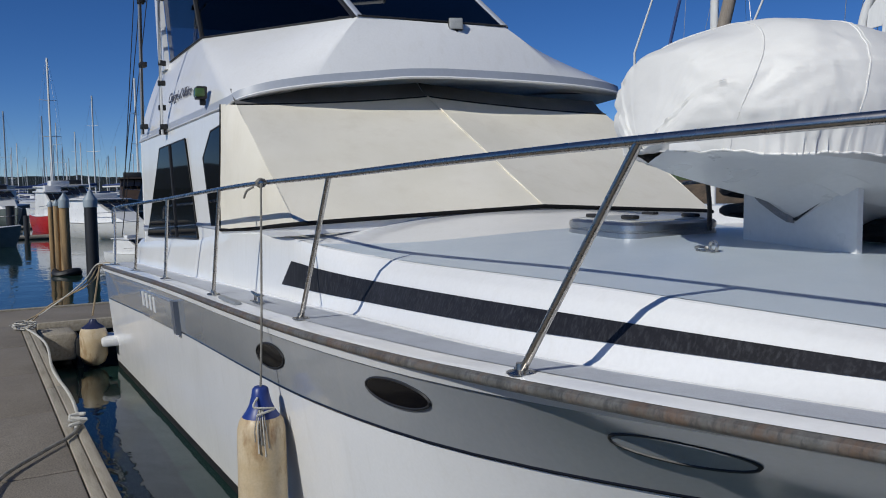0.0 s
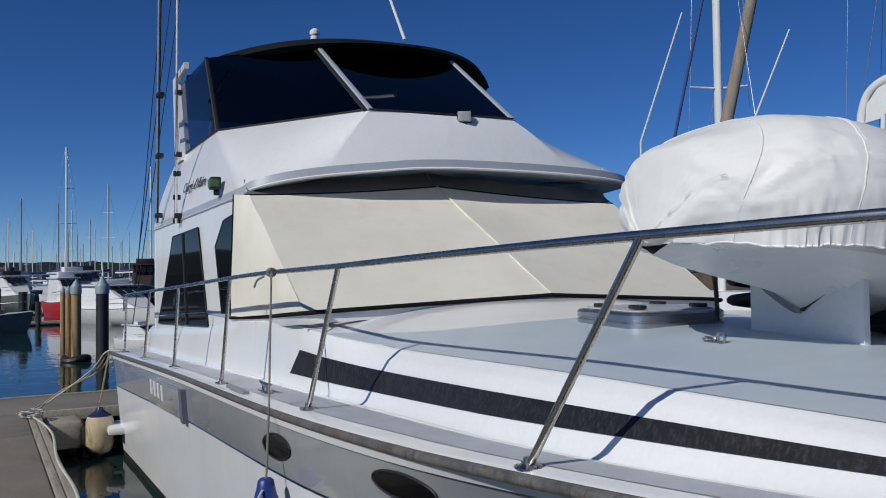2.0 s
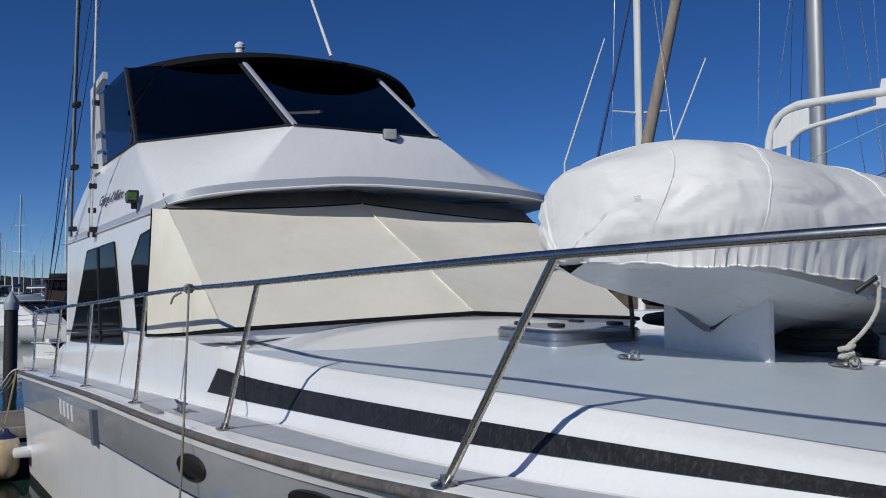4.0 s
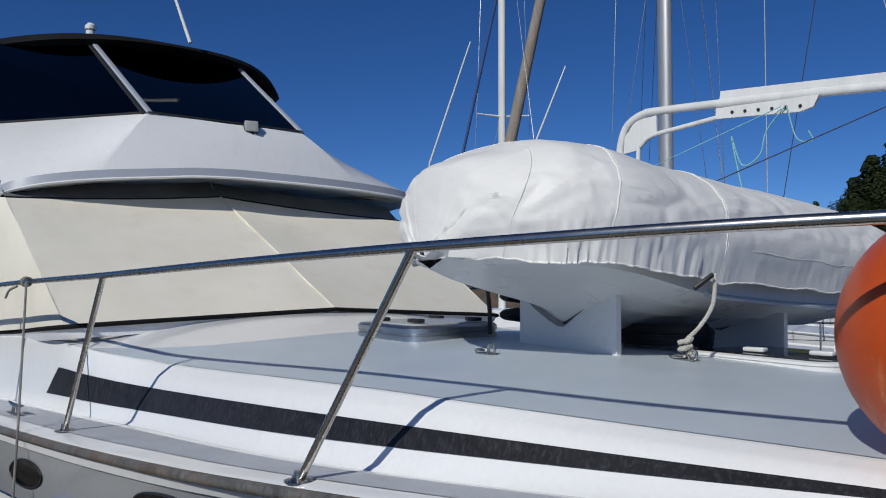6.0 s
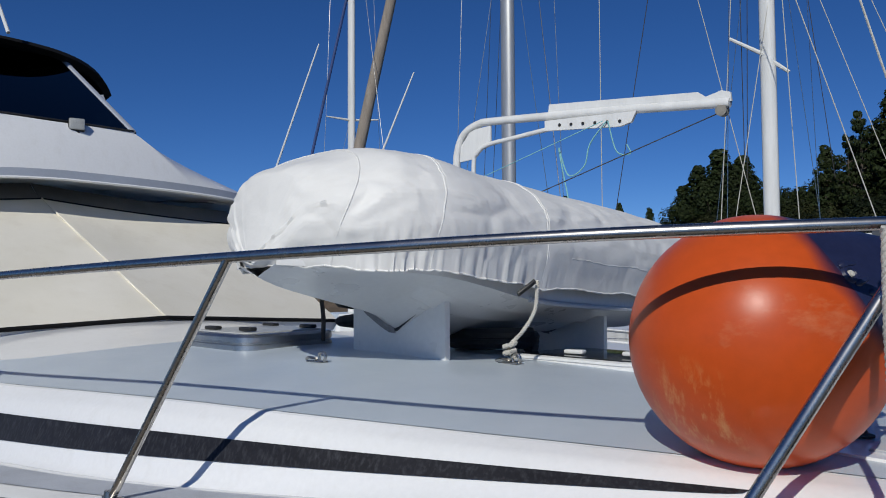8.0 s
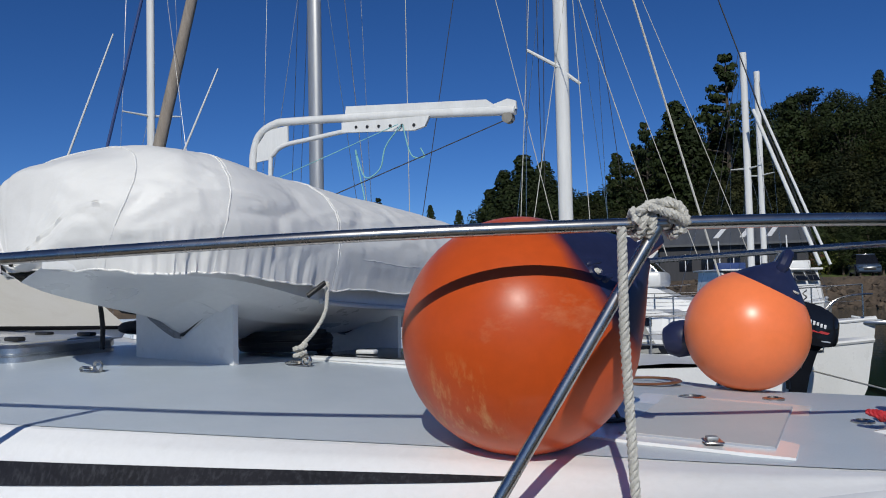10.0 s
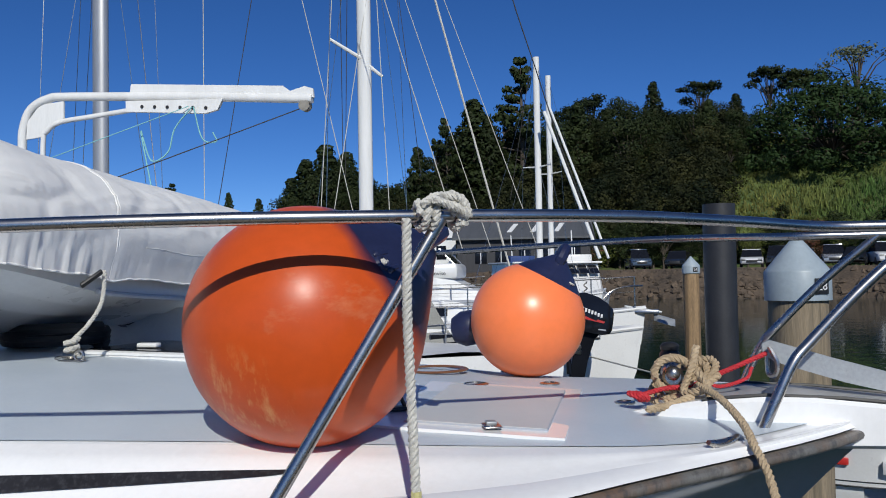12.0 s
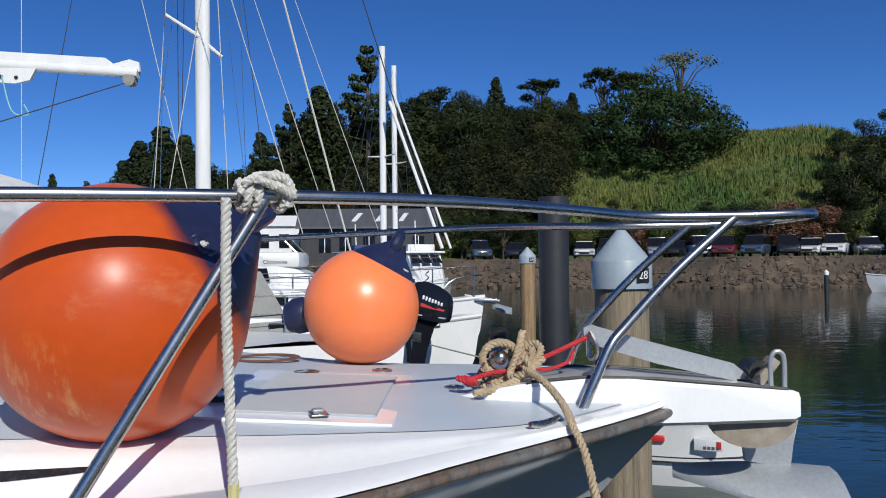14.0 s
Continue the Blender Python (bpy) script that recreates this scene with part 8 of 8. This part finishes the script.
def unseen_rear_shore():
    """Unseen low land behind the dock, added dark for the cabin windows to reflect."""
    g = Geo()
    azs = [-172 + 2.0 * i for i in range(108)]
    g.rings([[polar(az, 150, -1), polar(az, 152, 2.0 + 0.5 * noise.noise(Vector((az * 0.2, 1, 0)))), polar(az, 190, 6 + 3 * noise.noise(Vector((az * 0.12, 5, 0))) + 2 * noise.noise(Vector((az * 0.9, 8, 0)))), polar(az, 260, 2)] for az in azs], False)
    tagged(part("backdrop", g, material("unseen_shore_dark", (0.020, 0.030, 0.014), (0.012, 0.020, 0.010), 0.9, coarse=0.05, fine=0.6, grain=0.4)), "unseen low wooded shore added behind the dock for reflections", "hills", kind="structure")


unseen_rear_shore()


def building():
    b = thing("boat_shed", "long dark grey waterfront building with skylights in its roof", "building")
    c = polar(97.3, 80, 2.25)
    m = Matrix.Translation(c) @ Matrix.Rotation(radians(7.5), 4, "Z")
    part("wall", Geo().box((-6.2, -3.5, 0), (6.2, 3.5, 3.3), 0.02, m), material("charcoal_cladding", (0.045, 0.045, 0.05), (0.035, 0.035, 0.04), 0.7, coarse=0.4, fine=5, stretch=(6, 1, 0.3), grain=0.2), b, smooth=False)
    roof = part("roof", Geo().rings([[m @ Vector((x, y, z)) for y, z in ((-4.0, 3.1), (0, 5.0), (4.0, 3.1), (4.0, 3.3), (0, 5.2), (-4.0, 3.3))] for x in (-6.6, 6.6)]), material("dark_roof_sheet", (0.10, 0.105, 0.115), (0.08, 0.085, 0.09), 0.5, coarse=0.4, fine=4, stretch=(8, 1, 1), grain=0.2), b, smooth=False)
    for x in (-0.6, 1.6, 3.8):
        part("skylight", Geo().slab([m @ Vector(q) for q in ((x - 0.9, -3.0, 3.80), (x - 0.45, -3.0, 3.80), (x + 0.2, -1.2, 4.66), (x - 0.25, -1.2, 4.66))], m.to_3x3() @ Vector((0, -0.43, 0.9)), 0.05), WHITE_PAINT, roof, smooth=False)
    for x in (-4.5, -2.6, -0.4, 1.8, 4.2):
        w = part("window", Geo().box((x, -3.56, 0.9), (x + 1.1, -3.49, 2.4), 0.01, m), BLACK_GLOSS, b)
        part("frame", Geo().box((x + 0.5, -3.6, 0.9), (x + 0.58, -3.55, 2.4), 0.01, m), WHITE_PAINT, w)
    h = thing("house", "small pale house beside the dark building", "building")
    m2 = Matrix.Translation(polar(103.6, 86, 2.25)) @ Matrix.Rotation(radians(12), 4, "Z")
    part("wall", Geo().box((-2.4, -2, 0), (2.4, 2, 3.8), 0.02, m2), WHITE_PAINT, h, smooth=False)
    part("roof", Geo().rings([[m2 @ Vector((x, y, z)) for y, z in ((-2.3, 3.7), (0, 4.9), (2.3, 3.7), (0, 4.7))] for x in (-2.7, 2.7)]), GELCOAT_OLD, h, smooth=False)
    for x in (-1.6, 0.4):
        part("window", Geo().box((x, -2.05, 1.5), (x + 1.0, -1.99, 2.9), 0.01, m2), BLACK_GLOSS, h)


building()


def car(paint, kind, label, at, turn, source=None):
    t = thing("parked_car", label, "car", "parked cars along the waterfront")
    t.matrix_basis = Matrix.Translation(at) @ Matrix.Rotation(radians(turn), 4, "Z")
    tall = {"ute": 1.78, "suv": 1.72, "car": 1.45}[kind]
    L, W, belt = 4.6, 1.8, {"ute": 1.05, "suv": 1.0, "car": 0.88}[kind]
    rows = []
    for x, z0, z1, w in ((-L / 2, 0.45, belt * 0.85, 0.88), (-L / 2 + 0.08, 0.30, belt * 0.97, 0.96), (-L / 4, 0.25, belt, 1), (L / 4, 0.25, belt, 1), (L / 2 - 0.5, 0.28, belt * 0.93, 0.98), (L / 2 - 0.08, 0.32, belt * 0.80, 0.92), (L / 2, 0.42, belt * 0.68, 0.86)):
        h = W / 2 * w
        rows.append([(x, -h * 0.93, z0), (x, -h, z0 + 0.15), (x, -h, z1 - 0.1), (x, -h * 0.9, z1), (x, h * 0.9, z1), (x, h, z1 - 0.1), (x, h, z0 + 0.15), (x, h * 0.93, z0)])
    part("body", Geo().rings(rows), paint, t, angle=35)
    x0, x1 = (-0.9, 1.0) if kind == "ute" else (-2.0, 1.0)
    cab = [[(x, -W / 2 * w, belt - 0.02), (x + dx, -W / 2 * w * 0.82, tall), (x + dx, W / 2 * w * 0.82, tall), (x, W / 2 * w, belt - 0.02)] for x, dx, w in ((x0, 0.25, 0.9), (x1 + 0.35, -0.75, 0.9))]
    part("glasshouse", Geo().rings(cab, False).add(cab[0], [(0, 1, 2, 3)]).add(cab[1], [(0, 1, 2, 3)]), BLACK_GLOSS, t, smooth=False)
    part("roof", Geo().box((x0 + 0.22, -W * 0.38, tall - 0.02), (x1 - 0.38, W * 0.38, tall + 0.04), 0.02), paint, t)
    for x in (-1.4, 1.4):
        for s in (-1, 1):
            wh = part("wheel", Geo().lathe([(0.20, -0.1), (0.33, -0.09), (0.34, 0), (0.33, 0.09), (0.20, 0.1)], 16, Matrix.Translation((x, s * (W / 2 - 0.1), 0.34)) @ Matrix.Rotation(radians(90), 4, "X")), BLACK, t)
            part("rim", Geo().lathe([(0.2, -0.102), (0.2, 0.102)], 12, Matrix.Translation((x, s * (W / 2 - 0.1), 0.34)) @ Matrix.Rotation(radians(90), 4, "X")), ALU, wh)
    for s in (-1, 1):
        part("headlight", Geo().box((L / 2 - 0.05, s * 0.62 - 0.16, belt * 0.62), (L / 2 + 0.01, s * 0.62 + 0.16, belt * 0.62 + 0.14), 0.02), LENS, t)
    part("grille", Geo().box((L / 2 - 0.03, -0.42, belt * 0.45), (L / 2 + 0.012, 0.42, belt * 0.68), 0.02), BLACK, t)
    return t


def cars():
    rnd = random.Random(8)
    paints = {"white": material("white_car_paint", (0.75, 0.75, 0.75), rough=0.2, coat=0.6, grain=0.02), "dark": material("black_car_paint", (0.02, 0.022, 0.025), rough=0.15, coat=0.6, grain=0.05), "blue": material("blue_grey_car_paint", (0.06, 0.09, 0.14), rough=0.2, coat=0.6, grain=0.03), "red": material("maroon_car_paint", (0.16, 0.02, 0.025), rough=0.2, coat=0.6, grain=0.03), "silver": material("silver_car_paint", (0.42, 0.43, 0.44), rough=0.25, metal=0.5, coat=0.5, grain=0.03)}
    made = {}
    for az, kind, paint in ((66.3, "ute", "white"), (64.6, "car", "silver"), (67.7, "car", "white"), (69.2, "suv", "dark"), (71.0, "suv", "blue"), (72.9, "suv", "red"), (74.6, "ute", "white"), (76.0, "car", "dark"), (77.4, "suv", "silver"), (79.0, "car", "dark"), (80.6, "suv", "dark"), (82.2, "car", "white"), (86.8, "car", "dark"), (89.5, "suv", "blue"), (62.6, "car", "dark"), (61.0, "suv", "white")):
        at = polar(az, shore_r(az) + 6.6, 2.302)
        turn = az + 180 + rnd.uniform(-14, 14)
        key = (kind, paint)
        words = {"ute": "pickup truck", "suv": "four-wheel drive", "car": "hatchback"}[kind]
        tone = {"white": "white", "dark": "black", "blue": "blue-grey", "red": "maroon", "silver": "silver"}[paint]
        if key in made:
            copy_thing(made[key], Matrix.Translation(at) @ Matrix.Rotation(radians(turn), 4, "Z"))
        else:
            made[key] = car(paints[paint], kind, f"{tone} {words} parked above the breakwater", at, turn)


cars()


# ---- boats moored beyond the bow ----
def guard_rails(t, pts, height, every=1, r=0.014):
    """Stanchions and two wires along a deck edge."""
    pts = [Vector(q) for q in pts]
    for k in (1.0, 0.55):
        part("guard_wire", Geo().tube([q + Vector((0, 0, height * k)) for q in pts], r if k == 1.0 else 0.006, 6), STEEL, t)
    for q in pts[::every]:
        part("stanchion", Geo().tube([q, q + Vector((0, 0, height))], r, 6), STEEL, t)


def outboard(at, turn):
    o = thing("outboard_motor", "black four-stroke outboard motor tilted on a stern bracket", "outboard motor")
    o.matrix_basis = Matrix.Translation(at) @ Matrix.Rotation(radians(turn), 4, "Z") @ Matrix.Rotation(radians(9), 4, "Y") @ Matrix.Scale(1.18, 4)
    rows = [[(x, -w, z0), (x, -w * 1.05, (z0 + z1) / 2), (x, -w * 0.8, z1), (x, w * 0.8, z1), (x, w * 1.05, (z0 + z1) / 2), (x, w, z0)] for x, w, z0, z1 in ((-0.30, 0.10, 0.08, 0.28), (-0.25, 0.155, 0.02, 0.36), (-0.14, 0.175, -0.03, 0.39), (0.0, 0.178, -0.04, 0.36), (0.10, 0.165, -0.04, 0.31), (0.17, 0.13, -0.02, 0.25), (0.195, 0.08, 0.02, 0.19))]
    cowl = part("cowl", Geo().rings(rows), BLACK_GLOSS, o, "glossy black engine cowl with red and white marks", angle=50)
    part("red_flash", Geo().slab([(-0.18, -0.178, 0.11), (0.08, -0.180, 0.085), (0.10, -0.178, 0.105), (-0.18, -0.176, 0.15)], (0, -1, 0), 0.006), RED_PAINT, cowl, smooth=False)
    for i in range(7):
        part("mark", Geo().box((-0.17 + 0.035 * i, -0.186, 0.19 - 0.008 * i), (-0.148 + 0.035 * i, -0.176, 0.235 - 0.009 * i), 0.002), WHITE_INK, cowl)
    part("leg", Geo().rings([[(x0, -w, z), (x0 + d, -w, z), (x0 + d, w, z), (x0, w, z)] for x0, d, w, z in ((-0.20, 0.30, 0.13, 0.0), (-0.19, 0.21, 0.10, -0.10), (-0.19, 0.17, 0.07, -0.35), (-0.20, 0.17, 0.05, -0.6), (-0.24, 0.28, 0.04, -0.64), (-0.18, 0.20, 0.03, -0.80))]), BLACK_GLOSS, o, angle=30)
    part("tilt_arm", Geo().tube([(-0.22, -0.11, -0.06), (-0.25, -0.12, -0.30), (-0.20, -0.11, -0.52)], [0.03, 0.025, 0.03], 8), BLACK_GLOSS, o)
    part("cowl_seam", Geo().box((-0.26, -0.176, 0.005), (0.12, 0.176, 0.02), 0.004), STRIPE_GREY, cowl)
    part("plate", Geo().box((-0.22, -0.11, -0.63), (0.16, 0.11, -0.615), 0.005), BLACK, o)
    part("gearcase", Geo().tube([(-0.2, 0, -0.72), (-0.05, 0, -0.72), (0.14, 0, -0.72)], [0.02, 0.06, 0.05], 12), BLACK, o)
    part("bracket", Geo().box((-0.22, -0.09, -0.30), (-0.10, 0.09, -0.02), 0.02), STEEL_WORN, o)
    return o


def near_yacht():
    """The white yacht whose bow shows past the small ball fender."""
    t = thing("sailing_yacht", "white sailing yacht with a grey canvas tent and mooring line", "boat", "moored sailing yachts")
    m = Matrix.Translation((-3.72, 12.55, 0)) @ Matrix.Rotation(radians(-2), 4, "Z")
    yacht_hull(t, m, 8.2, 2.5, 1.02, WHITE_PAINT, GELCOAT_OLD, cabin=False)
    part("hull_line", Geo().tube([m @ Vector((x, -1.25 * (1 - max(0, (x / 8.2 + 0.05) / 0.55) ** 2.2) - 0.012, 1.0 + 0.12 * max(0, (x / 8.2 + 0.1)) ** 2 * 4)) for x in [-3 + 0.25 * i for i in range(27)]], 0.012, 6), BLACK, t)
    cabin = [[m @ Vector(q) for q in ((x, -w, 1.0), (x, -w * 0.92, 1.0 + h), (x, w * 0.92, 1.0 + h), (x, w, 1.0))] for x, w, h in ((-1.6, 0.85, 0.30), (1.6, 0.8, 0.28), (2.2, 0.6, 0.02))]
    part("cabin", Geo().rings(cabin, False).add(cabin[0], [(0, 1, 2, 3)]), WHITE_PAINT, t, smooth=False)
    w = part("cabin_window", Geo().box((1.10, -0.845, 1.06), (1.75, -0.80, 1.22), 0.04, m), BLACK_GLOSS, t)
    part("frame", Geo().tube([m @ Vector(q) for q in ((1.12, -0.85, 1.06), (1.73, -0.85, 1.06), (1.73, -0.84, 1.22), (1.12, -0.84, 1.22), (1.12, -0.85, 1.06))], 0.012, 6), ALU, w)
    part("washboard", Geo().box((0.45, -0.95, 1.02), (0.82, -0.90, 1.50), 0.01, m), WOOD, t, "varnished brown wooden washboard")
    tent = quad_grid(m @ Vector((0.4, -0.9, 1.0)), m @ Vector((1.5, -0.9, 1.12)), m @ Vector((0.75, 0, 1.95)), m @ Vector((0.2, 0, 2.0)), 8, 8, 0.03, 0.04, 2.0, (0, -0.7, 0.7))
    part("canvas_tent", sheet(Geo(), tent, 0.01, (0, -0.7, 0.7)), material("grey_boat_canvas", (0.30, 0.30, 0.28), (0.24, 0.24, 0.22), 0.85, coarse=3, grain=0.15), t, "slack grey canvas tent over the cockpit")
    guard_rails(t, [m @ Vector((x, -1.18 * (1 - max(0, (x / 8.2 + 0.05) / 0.55) ** 2.2), 1.04 + 0.02 * x)) for x in (-3, -1.6, 0.0, 1.4, 2.6, 3.5)], 0.55)
    part("mooring_line", Geo().tube(spline([m @ Vector((3.2, -0.7, 0.95)), (1.2, 8.0, 0.9), (1.25, 6.2, 0.9)], 8), 0.010, 6), ROPE_WHITE, t)


near_yacht()
outboard((-0.27, 11.05, 1.33), 8)


def bow_anchor_yacht():
    t = thing("sailing_yacht", "white sailing yacht with an anchor and rails at its bow", "boat", "moored sailing yachts")
    m = Matrix.Translation((-4.3, 16.9, 0)) @ Matrix.Rotation(radians(-3), 4, "Z")
    yacht_hull(t, m, 9.6, 2.8, 1.1, WHITE_PAINT)
    guard_rails(t, [m @ Vector((x, -1.3 * (1 - max(0, (x / 9.6 + 0.05) / 0.55) ** 2.2), 1.1 + 0.05 * max(0, x))) for x in (-3, -1.5, 0.0, 1.5, 2.8, 3.8, 4.6)], 0.65)
    part("pulpit", Geo().tube(spline([m @ Vector(q) for q in ((3.8, -0.6, 1.25), (4.2, -0.42, 1.72), (4.75, 0, 1.80), (4.2, 0.42, 1.72), (3.8, 0.6, 1.25))], 8), 0.014, 8), STEEL_WORN, t)
    part("bow_roller", Geo().box((4.5, -0.12, 1.25), (5.05, 0.12, 1.33), 0.02, m), ALU, t)
    an = Geo().tube([m @ Vector(q) for q in ((4.4, 0, 1.40), (5.1, 0, 1.28))], 0.025, 8)
    rows = [[m @ Vector((4.95 + 0.4 * u, 0.24 * v * math.sin(u * 2.6 + 0.3), 1.26 - 0.12 * u - 0.12 * v * v)) for v in (-1, -0.5, 0, 0.5, 1)] for u in (0, 0.25, 0.5, 0.75, 1.0)]
    part("anchor", sheet(an, rows, 0.015, (0, 0, 1)), GALV, t, "galvanised anchor on the bow roller")
    part("rope_coil", twist([m @ Vector((3.7 + 0.03 * math.cos(i), -0.55 + 0.05 * math.sin(i), 1.9 - 0.02 * i)) for i in range(36)], 0.014, 3, 0.06), ROPE_GREY, t)


bow_anchor_yacht()


def large_motor_yacht():
    t = thing("motor_boat", "large white motor yacht with blue canvas and its name", "boat", "moored boats across the water")
    m = Matrix.Translation((-6.4, 26.5, 0)) @ Matrix.Rotation(radians(6), 4, "Z")
    yacht_hull(t, m, 11.5, 3.6, 1.15, WHITE_PAINT, cabin=False)
    deck = [[m @ Vector(q) for q in ((x, -w, 1.15), (x + dx, -w * 0.9, 1.15 + h), (x + dx, w * 0.9, 1.15 + h), (x, w, 1.15))] for x, dx, w, h in ((-4.6, 0.1, 1.6, 1.05), (0.6, -0.1, 1.6, 1.05), (2.6, -0.9, 1.4, 0.45), (4.4, -0.3, 0.8, 0.05))]
    part("cabin", Geo().rings(deck, False).add(deck[0], [(0, 1, 2, 3)]), WHITE_PAINT, t, smooth=False)
    for x0, x1, z0, z1 in ((-4.0, -1.9, 1.55, 1.95), (-1.7, 0.3, 1.55, 1.95), (-4.6, 1.5, 0.72, 0.86)):
        part("window", Geo().slab([m @ Vector(q) for q in ((x0, -1.62 if z0 > 1 else -1.78, z0), (x1, -1.62 if z0 > 1 else -1.78, z0), (x1 - 0.1, -1.52 if z0 > 1 else -1.79, z1), (x0, -1.52 if z0 > 1 else -1.79, z1))], (0, -1, 0), 0.03), BLACK_GLOSS, t, smooth=False)
    part("flybridge", Geo().box((-4.5, -1.5, 1.96), (1.2, 1.5, 2.45), 0.12, m), WHITE_PAINT, t)
    part("flybridge_canvas", Geo().box((-3.6, -1.3, 2.55), (-0.9, 1.3, 2.72), 0.07, m), BOAT_BLUE, t, "navy canvas over the flybridge")
    part("canopy", Geo().slab([m @ Vector(q) for q in ((-6.0, -1.4, 1.3), (-4.6, -1.5, 2.3), (-4.6, 1.5, 2.3), (-6.0, 1.4, 1.3))], (-0.6, 0, 0.6), 0.03), BOAT_BLUE, t, smooth=False)
    screen = part("windscreen", Geo().slab([m @ Vector(q) for q in ((1.1, -1.3, 2.4), (1.1, 1.3, 2.4), (0.6, 1.2, 2.9), (0.6, -1.2, 2.9))], (0.8, 0, 0.5), 0.02), LENS, t, smooth=False)
    part("frame", Geo().tube([m @ Vector(q) for q in ((1.1, -1.3, 2.4), (0.6, -1.2, 2.9), (0.6, 1.2, 2.9), (1.1, 1.3, 2.4))], 0.03, 6), ALU, screen)
    guard_rails(t, [m @ Vector((x, -1.7 + 0.08 * max(0, x) ** 1.5, 1.18)) for x in (-5, -3.5, -2, -0.5, 1.0, 2.5, 4.0)], 0.6)
    lettering("boat_name", "Clockwise", 0.18, m @ Matrix.Translation((0.45, -1.51, 2.14)) @ Matrix.Rotation(radians(90), 4, "X"), INK, t, 0.002)
    motor_boat((-9.8, 31.5, 0), 12, 9.0, WHITE_PAINT, "white motor boat moored by the shore", WHITE_PAINT, BOAT_BLUE)
    motor_boat((-2.2, 40.0, 0), -75, 8.0, WHITE_PAINT, "white launch with a windscreen moored by the shore", WHITE_PAINT, GELCOAT_OLD)
    motor_boat((-5.6, 46.0, 0), -60, 9.0, WHITE_PAINT, "white launch moored by the shore", WHITE_PAINT, BOAT_BLUE)


large_motor_yacht()


def small_dinghy():
    t = thing("dinghy", "small white dinghy with a red reflector", "boat")
    m = Matrix.Translation(polar(77.6, 8.30)) @ Matrix.Rotation(radians(-18), 4, "Z")
    rows = []
    for i in range(17):
        u = i / 16
        x = -1.3 + 2.6 * u
        h = 0.62 * (1 - max(0, (u - 0.55) / 0.45) ** 2.4)
        rows.append([m @ Vector(q) for q in ((x, -h, 0.66), (x, -h - 0.03, 0.61), (x, -h, 0.56), (x - 0.05 * u, -h * 0.96, 0.3), (x - 0.25 * u, -h * 0.7, -0.05), (x - 0.25 * u, h * 0.7, -0.05), (x, h, 0.56), (x, h, 0.66))])
    part("hull", Geo().rings(rows, False).add(rows[0], [tuple(range(8))]), WHITE_PAINT, t)
    for z in (0.10, 0.145):
        part("hull_line", Geo().tube([m @ Vector((-1.3 + 2.55 * i / 16, -0.62 * (1 - max(0, (i / 16 - 0.55) / 0.45) ** 2.4) * 0.93 - 0.012, z + 0.15)) for i in range(16)], 0.008, 5), BLACK, t)
    part("reflector", Geo().box((0.0, -0.645, 0.43), (0.17, -0.60, 0.49), 0.01, m), RED_PAINT, t)
    part("label_plate", Geo().box((0.42, -0.635, 0.38), (0.66, -0.585, 0.48), 0.005, m), TUBE_GREY, t)
    for i in range(4):
        part("mark", Geo().box((0.50 + 0.035 * i, -0.640, 0.395), (0.525 + 0.035 * i, -0.630, 0.42), 0.001, m), GREY_INK, t)
    part("mark", Geo().box((0.61, -0.640, 0.40), (0.65, -0.629, 0.465), 0.002, m), RED_PAINT, t)


small_dinghy()


def far_right_yacht():
    t = thing("sailing_yacht", "small grey sailing yacht moored across the water", "boat", "moored sailing yachts")
    p = polar(61.6, 58)
    yacht_hull(t, Matrix.Translation(p) @ Matrix.Rotation(radians(170), 4, "Z"), 6.5, 2.2, 0.9, GELCOAT_OLD)
    mast(t, p.x, p.y, 1.1, 9.0, 0.07, MAST_WHITE, ((5.0, 0.7),), None, ((-3.0, 8.9), (3.0, 8.9)), radians(170))
    pile("mooring_pile", *polar(66.9, 43).xy, 0.10, 1.3, PILE_BLACK, "thin dark mooring pile with a white top", WHITE_PAINT, 0.10, 0.15)


far_right_yacht()
